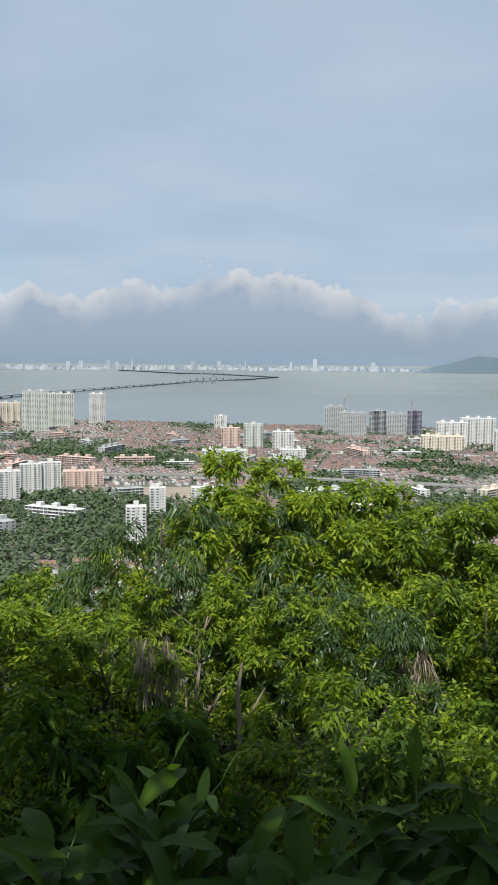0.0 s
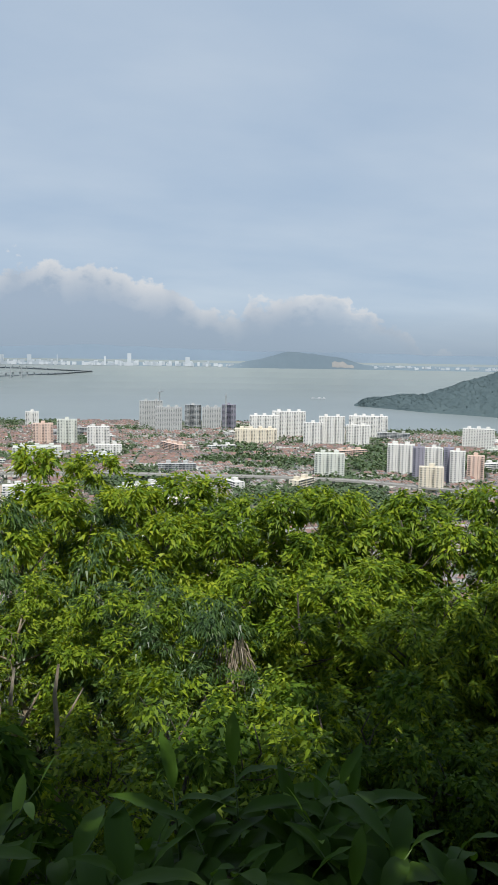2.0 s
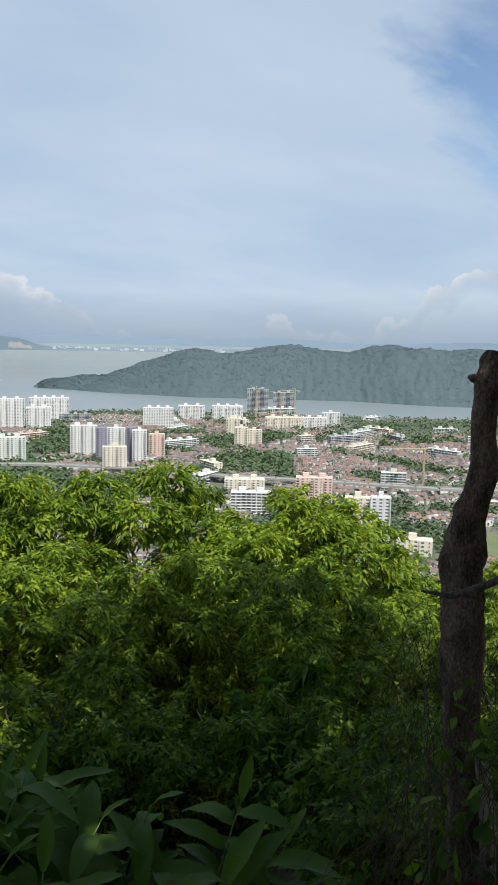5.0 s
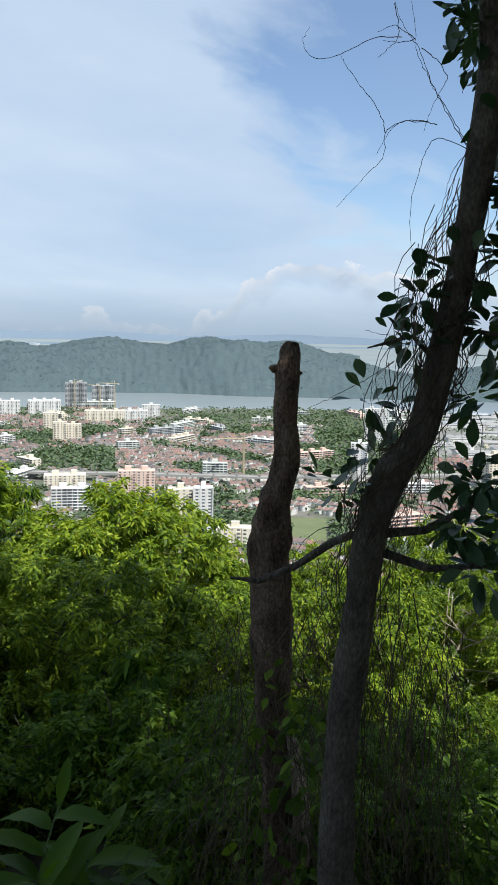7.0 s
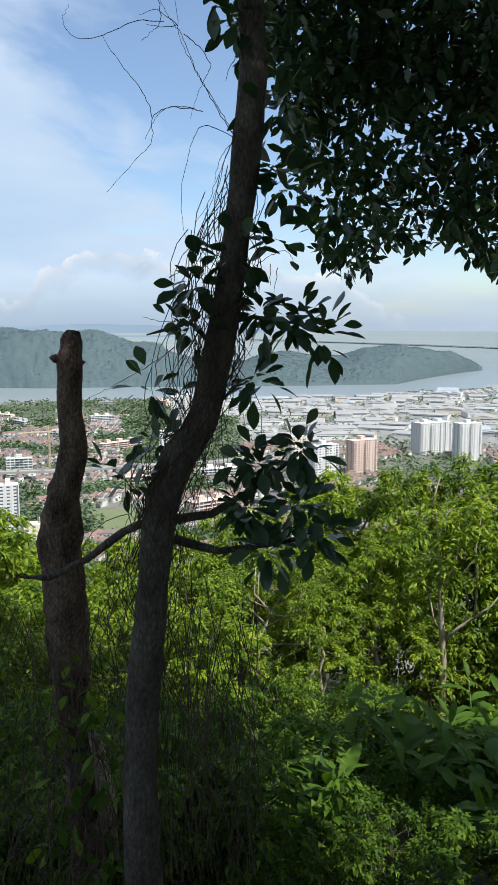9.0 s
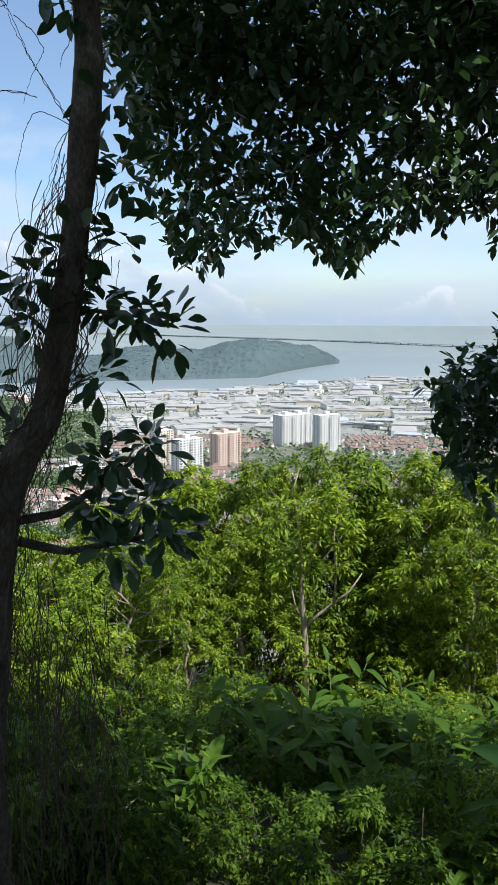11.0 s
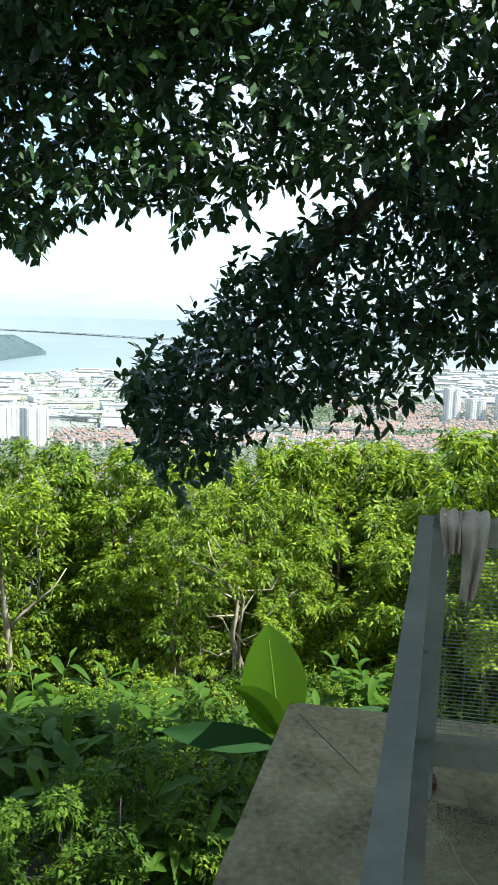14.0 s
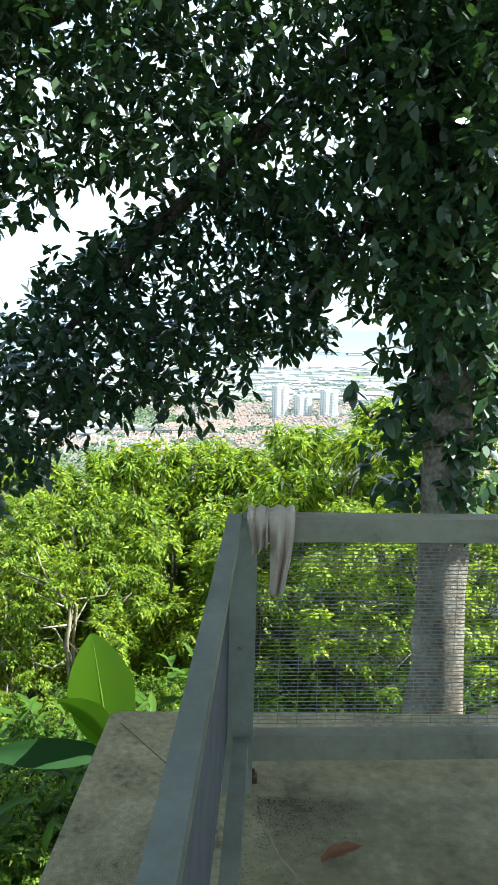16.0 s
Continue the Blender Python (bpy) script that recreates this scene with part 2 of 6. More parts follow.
VINE = material("dry vine", [(0.025, 0.018, 0.012), (0.06, 0.044, 0.028), (0.11, 0.083, 0.054)], 8.0, 0.9)
WATER = material("strait water", [(0.165, 0.193, 0.2), (0.184, 0.213, 0.219), (0.202, 0.231, 0.233)], 0.0012, 0.35, 0.0, spec=0.3)
PLAIN = material("lowland ground", [(0.05, 0.075, 0.04), (0.075, 0.095, 0.055), (0.17, 0.16, 0.14), (0.07, 0.09, 0.05)], 0.006, 0.95, fine=0.45)
# blue-grey haze of distance is mixed into these woodland greens
HAZE_WOOD = material("island woodland", [(0.064, 0.092, 0.102), (0.076, 0.106, 0.115), (0.09, 0.122, 0.128)], 0.012, 0.95, 0.7, 0.09, relief=3.0, fine=0.65, spec=0.1)
# haze painted in: the wooded shore takes a pale blue base colour
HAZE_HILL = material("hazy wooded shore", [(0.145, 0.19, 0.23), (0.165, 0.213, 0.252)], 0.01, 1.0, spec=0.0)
# the hills' blue is air haze put into the colour, close to the sky's
HAZE_RANGE = material("far blue hills", [(0.215, 0.275, 0.345), (0.225, 0.285, 0.355)], 0.01, 1.0, spec=0.0)
# city blocks tinted grey-blue in the colour itself, for haze
HAZE_CITY = material("hazy pale city", [(0.31, 0.35, 0.39), (0.46, 0.49, 0.52)], 0.02, 1.0, spec=0.0, island=0.6)
# concrete of the far bridges, faded by painted-in haze
HAZE_SPAN = material("distant concrete span", [(0.2, 0.225, 0.24), (0.27, 0.29, 0.3)], 0.02, 0.8)
SHED_GREY = material("grey metal roof", [(0.25, 0.27, 0.29), (0.4, 0.42, 0.44)], 0.02, 0.5)
ROOF_PIECE = material("clay tiles", [(0.1, 0.092, 0.09), (0.155, 0.113, 0.1), (0.25, 0.147, 0.118), (0.165, 0.125, 0.113), (0.19, 0.18, 0.172)], 0.012, 0.85, piece=0.35, stops=(0.25, 0.75), coord="Generated")
PLASTER_PIECE = material("house plaster", [(0.42, 0.41, 0.39), (0.58, 0.57, 0.55), (0.74, 0.73, 0.7)], 0.2, 0.85, piece=0.4, stops=(0.15, 0.85))
# leaf greens paled and blued to stand in for haze over the strait
HAZE_LEAF = leaf_material("island canopy", [(0.082, 0.116, 0.124), (0.092, 0.128, 0.134), (0.106, 0.144, 0.146)], rough=0.9, through=0.4, spec=0.05, glow=(1.0, 1.0, 1.0))
# greens lifted towards grey, so the colour carries the plain's haze
TOWN_TREE = leaf_material("town tree foliage", [(0.055, 0.088, 0.05), (0.082, 0.125, 0.062), (0.122, 0.175, 0.076)], rough=0.8, through=0.2)
ROOF_TILE = material("clay roof tile", [(0.1, 0.092, 0.09), (0.155, 0.113, 0.1), (0.25, 0.147, 0.118), (0.165, 0.125, 0.113), (0.19, 0.18, 0.172)], 0.012, 0.85, island=0.35, stops=(0.25, 0.75))
PLASTER = material("white plaster wall", [(0.42, 0.41, 0.39), (0.58, 0.57, 0.55), (0.74, 0.73, 0.7)], 0.2, 0.85, island=0.5, stops=(0.15, 0.85))
WHITE_WALL = material("white painted render", [(0.5, 0.495, 0.48), (0.64, 0.635, 0.61)], 0.06, 0.8, fine=0.4)
CREAM_WALL = material("cream painted render", [(0.52, 0.47, 0.38), (0.64, 0.585, 0.485)], 0.06, 0.8, fine=0.4)
GREY_WALL = material("bare grey concrete frame", [(0.3, 0.31, 0.31), (0.44, 0.45, 0.45)], 0.06, 0.85, fine=0.4)
PINK_WALL = material("pink beige render", [(0.5, 0.37, 0.31), (0.62, 0.48, 0.41)], 0.06, 0.8, fine=0.4)
PURPLE_WALL = material("slate purple render", [(0.2, 0.19, 0.24), (0.28, 0.27, 0.32)], 0.06, 0.8, fine=0.4)
GREEN_WALL = material("pale green render", [(0.44, 0.46, 0.42), (0.57, 0.585, 0.54)], 0.06, 0.8, fine=0.4)
GLASS_DARK = material("dark window glass", [(0.05, 0.06, 0.07), (0.13, 0.15, 0.17)], 0.5, 0.25, spec=0.6, island=0.7, stops=(0.1, 0.9))
SHED_ROOF = material("white metal roof", [(0.17, 0.165, 0.16), (0.28, 0.27, 0.26), (0.5, 0.485, 0.465)], 0.02, 0.5, island=0.6, stops=(0.15, 0.85))
ASPHALT = material("grey road", [(0.09, 0.09, 0.09), (0.16, 0.16, 0.155)], 0.05, 0.9)
VIADUCT = material("stained viaduct concrete", [(0.2, 0.2, 0.19), (0.32, 0.31, 0.29)], 0.05, 0.9)
GRASS = material("short grass field", [(0.1, 0.13, 0.06), (0.15, 0.17, 0.085)], 0.03, 0.95)
YARD = material("pale concrete yard", [(0.12, 0.13, 0.11), (0.2, 0.2, 0.185), (0.28, 0.275, 0.26)], 0.012, 0.9, fine=0.5)
QUARRY = material("bare quarry rock", [(0.22, 0.225, 0.23), (0.33, 0.32, 0.31)], 0.01, 0.95)
EARTH = material("bare earth lot", [(0.24, 0.2, 0.15), (0.36, 0.31, 0.25)], 0.02, 0.95)
CRANE_PAINT = material("crane paint", [(0.4, 0.34, 0.22), (0.5, 0.42, 0.28)], 1.0, 0.6)


# ---- building blocks ----
class Shape:
    """Vertices and faces gathered from simple pieces."""

    def __init__(self):
        self.v, self.f, self.m, self.n = [], [], [], 0

    def add(self, verts, faces, mat=0):
        verts = np.asarray(verts, float).reshape(-1, 3)
        self.v.append(verts)
        self.f += [tuple(int(i) + self.n for i in q) for q in faces]
        self.m += [mat] * len(faces)
        self.n += len(verts)
        return self

    def box(self, cx, cy, z0, z1, w, d, turn=0.0, mat=0):
        """Axis box w by d, turned about z by degrees."""
        c, s = math.cos(radians(turn)), math.sin(radians(turn))
        p = [(-w / 2, -d / 2), (w / 2, -d / 2), (w / 2, d / 2), (-w / 2, d / 2)]
        p = [(cx + x * c - y * s, cy + x * s + y * c) for x, y in p]
        self.add([(x, y, z0) for x, y in p] + [(x, y, z1) for x, y in p],
                 [(3, 2, 1, 0), (4, 5, 6, 7), (0, 1, 5, 4), (1, 2, 6, 5), (2, 3, 7, 6), (3, 0, 4, 7)], mat)
        return self

    def gable(self, cx, cy, z0, z1, w, d, turn=0.0, mat=0, over=0.4, thick=0.3):
        """A ridged roof with the ridge along w."""
        c, s = math.cos(radians(turn)), math.sin(radians(turn))
        w, d = w + 2 * over, d + 2 * over
        p = [(-w / 2, -d / 2, z0), (w / 2, -d / 2, z0), (w / 2, d / 2, z0), (-w / 2, d / 2, z0), (-w / 2, 0, z1), (w / 2, 0, z1)]
        p = [(cx + x * c - y * s, cy + x * s + y * c, z) for x, y, z in p]
        self.add(p, [(0, 1, 5, 4), (2, 3, 4, 5), (1, 2, 5), (3, 0, 4), (3, 2, 1, 0)], mat)
        return self

    def hip(self, cx, cy, z0, z1, w, d, turn=0.0, mat=0):
        c, s = math.cos(radians(turn)), math.sin(radians(turn))
        e = min(w, d) / 2
        p = [(-w / 2, -d / 2, z0), (w / 2, -d / 2, z0), (w / 2, d / 2, z0), (-w / 2, d / 2, z0), (-w / 2 + e, 0, z1), (w / 2 - e, 0, z1)]
        p = [(cx + x * c - y * s, cy + x * s + y * c, z) for x, y, z in p]
        self.add(p, [(0, 1, 5, 4), (2, 3, 4, 5), (1, 2, 5), (3, 0, 4), (3, 2, 1, 0)], mat)
        return self

    def beam(self, a, b, w, h, mat=0):
        """A bar of section w by h from a to b."""
        a, b = Vector(a), Vector(b)
        d = (b - a).normalized()
        side = d.cross(Vector((0, 0, 1)))
        side = side.normalized() if side.length > 1e-4 else Vector((1, 0, 0))
        up = side.cross(d)
        q = [side * x * w / 2 + up * y * h / 2 for x, y in ((-1, -1), (1, -1), (1, 1), (-1, 1))]
        self.add([a + o for o in q] + [b + o for o in q],
                 [(3, 2, 1, 0), (4, 5, 6, 7), (0, 1, 5, 4), (1, 2, 6, 5), (2, 3, 7, 6), (3, 0, 4, 7)], mat)
        return self

    def tube(self, points, radii, sides=8, mat=0, rough=0.0, rng=None):
        """A round limb along points, tapering by radii."""
        pts = [Vector(p) for p in points]
        ref = Vector((0.31, 0.95, 0.05))
        verts = []
        for i, p in enumerate(pts):
            d = (pts[min(i + 1, len(pts) - 1)] - pts[max(i - 1, 0)]).normalized()
            a = d.cross(ref).normalized()
            b = d.cross(a)
            for k in range(sides):
                t = 2 * math.pi * k / sides
                r = radii[i] * (1 + (rough * (rng.random() - 0.5) if rng else 0))
                verts.append(p + (a * math.cos(t) + b * math.sin(t)) * r)
        faces = []
        for i in range(len(pts) - 1):
            for k in range(sides):
                j = (k + 1) % sides
                faces.append((i * sides + k, i * sides + j, (i + 1) * sides + j, (i + 1) * sides + k))
        n = len(pts) - 1
        faces.append(tuple(range(sides))[::-1])
        faces.append(tuple(n * sides + k for k in range(sides)))
        return self.add(verts, faces, mat)

    def mesh(self, name, mats, smooth=False):
        me = bpy.data.meshes.new(name)
        me.from_pydata(np.concatenate(self.v).tolist(), [], self.f)
        for m in mats if isinstance(mats, (list, tuple)) else [mats]:
            me.materials.append(m)
        if len(me.materials) > 1:
            me.polygons.foreach_set("material_index", self.m)
        if smooth:
            me.polygons.foreach_set("use_smooth", [True] * len(me.polygons))
        me.update()
        return me


def part(name, shape, mats, parent=None, label="", smooth=False, at=None):
    """Links a shape (or a ready mesh) as one mesh object, under a thing or under a part."""
    me = shape if isinstance(shape, bpy.types.Mesh) else shape.mesh(name, mats, smooth)
    ob = new(name, me)
    if at is not None:
        ob.matrix_basis = at
    ob.parent = parent
    if label:
        ob["label"] = label
    return ob


def thing(name, label, category, group="", kind="", at=None):
    ob = new(name)
    ob.empty_display_size = 0.2
    if at is not None:
        ob.matrix_basis = at
    return tagged(ob, label, category, group, kind)


def spot(bearing, far):
    """A place by its bearing from the lookout (degrees, clockwise from north) and its distance."""
    return far * math.sin(radians(bearing)), far * math.cos(radians(bearing))


EYE, PLAIN_Z = 1.59, -198.0
SEA_Z = PLAIN_Z - 2.0


# ---- foliage ----
SMALL = [(0.0, 0.0), (0.42, 1.0), (1.0, 0.0)]
MEDIUM = [(0.0, 0.1), (0.36, 0.95), (0.7, 0.85), (1.0, 0.08)]
LARGE = [(0.0, 0.06), (0.2, 0.55), (0.45, 0.97), (0.68, 0.92), (0.88, 0.5), (1.0, 0.04)]


def leaves(base, way, length, width, rng, fold=0.25, droop=0.2, small=True):
    """Leaves at the points base, along way: folded along the midrib and drooping. Returns vertices and faces."""
    base, way = np.asarray(base, float), np.asarray(way, float)
    n = len(base)
    way = way / np.linalg.norm(way, axis=1)[:, None]
    length = np.broadcast_to(np.asarray(length, float), (n,))[:, None]
    width = np.broadcast_to(np.asarray(width, float), (n,))[:, None]
    side = np.cross(way, np.array([0, 0, 1.0]) + rng.normal(0, 0.45, (n, 3)))
    side /= np.linalg.norm(side, axis=1)[:, None] + 1e-9
    up = np.cross(side, way)
    down = np.array([0, 0, -1.0])
    if small == "tri":
        low = base + way * length * 0.3 + down * length * droop * 0.1
        tip = base + way * length + down * length * droop
        v = np.stack([low + side * width / 2, tip, low - side * width / 2], 1)
        f = np.array([[0, 1, 2]])
    elif small == "medium":
        rows = []
        for s, k in MEDIUM:
            c = base + way * length * s + down * length * droop * s * s
            rows += [c + side * width / 2 * k, c - side * width / 2 * k]
        v = np.stack(rows, 1)
        f = np.array([[2 * i, 2 * i + 1, 2 * i + 3, 2 * i + 2] for i in range(len(MEDIUM) - 1)])
    elif small:
        mid = base + way * length * 0.42 + down * length * droop * 0.18
        tip = base + way * length + down * length * droop
        v = np.stack([base, mid + side * width / 2 + up * width * fold, tip, mid - side * width / 2 + up * width * fold], 1)
        f = np.array([[0, 1, 2], [0, 2, 3]])
    else:
        rows = []
        for s, k in LARGE:
            c = base + way * length * s + down * length * droop * s * s
            rows += [c + side * width / 2 * k + up * width * fold * k, c, c - side * width / 2 * k + up * width * fold * k]
        v = np.stack(rows, 1)
        f = []
        for i in range(len(LARGE) - 1):
            a, b = 3 * i, 3 * (i + 1)
            f += [[a, a + 1, b + 1, b], [a + 1, a + 2, b + 2, b + 1]]
        f = np.array(f)
    k = v.shape[1]
    faces = (f[None] + (np.arange(n) * k)[:, None, None]).reshape(-1, f.shape[1])
    return v.reshape(-1, 3), faces


def fast_mesh(name, verts, faces, mat, smooth=False):
    """A mesh of many alike faces."""
    me = bpy.data.meshes.new(name)
    faces = np.asarray(faces)
    me.vertices.add(len(verts))
    me.vertices.foreach_set("co", np.asarray(verts, np.float32).ravel())
    me.loops.add(faces.size)
    me.loops.foreach_set("vertex_index", faces.ravel().astype(np.int32))
    me.polygons.add(len(faces))
    me.polygons.foreach_set("loop_start", np.arange(0, faces.size, faces.shape[1], dtype=np.int32))
    me.materials.append(mat)
    me.update(calc_edges=True)
    if smooth:
        me.polygons.foreach_set("use_smooth", [True] * len(me.polygons))
    return me


def random_ways(rng, n):
    d = rng.normal(0, 1, (n, 3))
    return d / np.linalg.norm(d, axis=1)[:, None]


# ---- the large forms ----
def squeeze(far):
    """Beyond four kilometres the distance is drawn in towards the lookout, along the line of sight."""
    return far if far < 3900 else 3900 + 950 * (1 - 1 / (1 + (far - 3900) / 950))


def far_point(bearing, far, z):
    """A place beyond the strait: bearing, true distance, true height; the earth's curve lowers it."""
    z = z - far * far / (2 * 7.4e6)
    d = squeeze(far)
    x, y = spot(bearing, d)
    return x, y, EYE + (z - EYE) * d / far


def build_water():
    s = Shape()
    rings = [600, 1200, 1800, 2300, 2800, 3300, 3900, 4600, 5500, 7000, 9000, 12000, 16000, 24000, 36000, 52000]
    n = 120
    v = [far_point(360 * k / n, r, SEA_Z) for r in rings for k in range(n)]
    f = [(i * n + k, i * n + (k + 1) % n, (i + 1) * n + (k + 1) % n, (i + 1) * n + k) for i in range(len(rings) - 1) for k in range(n)]
    s.add(v, [q[::-1] for q in f])
    tagged(part("water", s, WATER), "calm grey-green strait between the island and mainland", "sea", kind="structure")


COAST = [(-180, 2300), (-60, 2700), (-24.5, 2654), (-13.7, 2610), (-4.9, 2469), (0, 2416), (7.8, 2384), (14.6, 2410), (20.5, 2222), (26.4, 2250), (31.2, 2250), (41, 2200), (46.9, 2230),
         (56.6, 2260), (62.5, 2280), (67.4, 2297), (70.3, 2480), (74.2, 2654), (84, 3037), (92.8, 3300), (107.5, 3800), (130, 3800), (180, 2300)]


def coast(b):
    b = (b + 180) % 360 - 180
    for (b0, r0), (b1, r1) in zip(COAST, COAST[1:]):
        if b0 <= b <= b1:
            k = (b - b0) / (b1 - b0)
            return r0 + (r1 - r0) * k
    return 2300


def hill_height(x, y):
    """The slope under the lookout, down to the lowland; it rises behind."""
    r = math.hypot(x, y)
    b = math.degrees(math.atan2(x, y))
    slope = -1.15 - 0.37 * max(0.0, r - 2.0) if r < 30 else -11.51 - 0.62 * (r - 30)
    behind = max(0.0, math.cos(radians(b + 160)))
    rise = 0.25 * r if r < 300 else 75 - 0.4 * (r - 300)
    z = slope * (1 - behind) + (rise - 1.0) * behind
    z += 0.25 * noise.noise((x * 0.3, y * 0.3, 0)) * min(1, r / 5) + 3.0 * noise.noise((x * 0.02, y * 0.02, 5)) * min(1, r / 80)
    return max(z, PLAIN_Z)


def build_ground():
    s = Shape()
    n = 144
    rings = [0.0, 2, 3, 4, 5, 6, 7.5, 9, 11, 13, 16, 19, 23, 28, 35, 45, 60, 80, 110, 150, 200, 260, 320, 400, 520, 700, 900, 1150, 1400, 1700, 2000]
    v = [(*spot(360 * k / n, max(r, 0.01)), hill_height(*spot(360 * k / n, max(r, 0.01)))) for r in rings for k in range(n)]
    v += [(*spot(360 * k / n, coast(360 * k / n) - 15), PLAIN_Z) for k in range(n)]
    v += [(*spot(360 * k / n, coast(360 * k / n)), SEA_Z - 2) for k in range(n)]
    f = [(i * n + k, (i + 1) * n + k, (i + 1) * n + (k + 1) % n, i * n + (k + 1) % n) for i in range(len(rings) + 1) for k in range(n)]
    mats = [0 if i < 22 else 1 for i in range(len(rings) + 1) for k in range(n)]
    s.add(v, f)
    s.m = mats
    tagged(part("ground", s, [SOIL, PLAIN], smooth=True), "wooded hillside falling to a built-up coastal plain", "ground", kind="structure")


def ridge(name, label, outline, near, far, base, mat, steps=60, rows=14, rough=0.06, far_away=False):
    """A wooded ridge: outline gives bearing and crest height; near and far its foot's distances."""
    s = Shape()
    b0, b1 = outline[0][0], outline[-1][0]
    v = []
    bs = [b0 + (b1 - b0) * i / steps for i in range(steps + 1)]
    crest = np.interp(bs, [o[0] for o in outline], [o[1] for o in outline])
    for i, b in enumerate(bs):
        lo = np.interp(b, [o[0] for o in near], [o[1] for o in near])
        hi = np.interp(b, [o[0] for o in far], [o[1] for o in far])
        for j in range(rows + 1):
            k = j / rows * (0.5 if far_away else 1)
            r = lo + (hi - lo) * k
            h = (crest[i] * k * 2 if far_away else crest[i] * math.sin(math.pi * min(1, k * 1.02)) ** 0.8) if 0 < k < 1 else -3.0
            h *= 1 + rough * 4 * noise.noise((b * 0.5, k * 5, 3.0)) * (1 - abs(2 * k - 1) ** 2) * 0.6
            h += crest[i] * rough * noise.noise((b * 3, k * 17, 9.0))
            if 0 < k < 1 and not far_away:
                x, y = spot(b, r)
                h += (6 * noise.noise((x * 0.012, y * 0.012, 2.0)) + 3 * noise.noise((x * 0.04, y * 0.04, 6.0)) + 4 * noise.noise((x * 0.055, y * 0.055, 8.0))) * min(1, h / 40)
            v.append(far_point(b, r, base + h) if far_away else (*spot(b, r), base + h))
    f = [(i * (rows + 1) + j, i * (rows + 1) + j + 1, (i + 1) * (rows + 1) + j + 1, (i + 1) * (rows + 1) + j) for i in range(steps) for j in range(rows)]
    s.add(v, [q[::-1] for q in f])
    return tagged(part(name, s, mat, smooth=True), label, "hill", kind="structure")


build_water()
build_ground()
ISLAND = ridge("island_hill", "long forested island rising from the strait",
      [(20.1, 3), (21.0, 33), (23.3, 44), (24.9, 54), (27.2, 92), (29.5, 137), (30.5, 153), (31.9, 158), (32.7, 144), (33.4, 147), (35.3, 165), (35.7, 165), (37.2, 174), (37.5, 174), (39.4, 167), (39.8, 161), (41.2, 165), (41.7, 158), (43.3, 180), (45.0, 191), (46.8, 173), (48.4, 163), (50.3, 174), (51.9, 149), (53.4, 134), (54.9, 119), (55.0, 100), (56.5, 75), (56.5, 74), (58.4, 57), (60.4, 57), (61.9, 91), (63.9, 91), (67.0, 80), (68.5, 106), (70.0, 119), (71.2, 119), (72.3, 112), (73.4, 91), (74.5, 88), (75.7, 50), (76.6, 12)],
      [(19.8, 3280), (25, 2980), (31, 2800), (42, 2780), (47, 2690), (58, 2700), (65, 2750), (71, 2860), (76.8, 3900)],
      [(19.8, 3330), (25, 3500), (31, 3700), (50, 3850), (68, 3800), (76.8, 3950)], SEA_Z, HAZE_WOOD, steps=400, rows=64, rough=0.04)
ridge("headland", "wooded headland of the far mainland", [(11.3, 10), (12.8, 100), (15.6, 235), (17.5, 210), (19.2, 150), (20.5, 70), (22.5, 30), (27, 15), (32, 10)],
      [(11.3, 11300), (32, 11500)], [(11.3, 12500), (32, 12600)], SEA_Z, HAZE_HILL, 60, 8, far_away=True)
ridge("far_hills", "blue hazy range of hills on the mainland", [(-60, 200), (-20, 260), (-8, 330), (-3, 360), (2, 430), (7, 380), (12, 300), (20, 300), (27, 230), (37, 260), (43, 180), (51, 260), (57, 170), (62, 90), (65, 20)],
      [(-60, 24000), (65, 24000)], [(-60, 30000), (65, 30000)], SEA_Z, HAZE_RANGE, 120, 6, far_away=True)
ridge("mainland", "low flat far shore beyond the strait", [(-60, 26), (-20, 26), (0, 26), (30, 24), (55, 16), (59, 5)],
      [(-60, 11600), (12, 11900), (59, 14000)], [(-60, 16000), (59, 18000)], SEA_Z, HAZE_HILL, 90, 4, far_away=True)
ridge("spit", "low wooded spit at the end of the island shore", [(84.5, 3), (86, 9), (88, 10), (90, 3)], [(84.5, 3080), (90, 3150)], [(84.5, 3180), (90, 3260)], SEA_Z, HAZE_WOOD, 30, 6)


def build_quarry():
    """A bare scar low on the headland's slope."""
    s = Shape()
    v = []
    for i in range(9):
        b = 18.5 + 1.5 * i / 8
        crest = np.interp(b, [17.5, 19.2, 20.5], [210, 150, 70])
        for j in range(5):
            k = 0.06 + (0.26 + 0.05 * math.sin(i * 1.9)) * j / 4 * (1 - 0.5 * abs(i - 3) / 5)
            v.append(far_point(b, 11350 + 1180 * k, SEA_Z + crest * 2 * k + 9 + 4 * math.sin(i * 2.3 + j)))
    s.add(v, [(i * 5 + j, (i + 1) * 5 + j, (i + 1) * 5 + j + 1, i * 5 + j + 1) for i in range(8) for j in range(4)])
    tagged(part("quarry", s, QUARRY), "pale bare quarry scar on the far headland", "quarry", kind="structure")


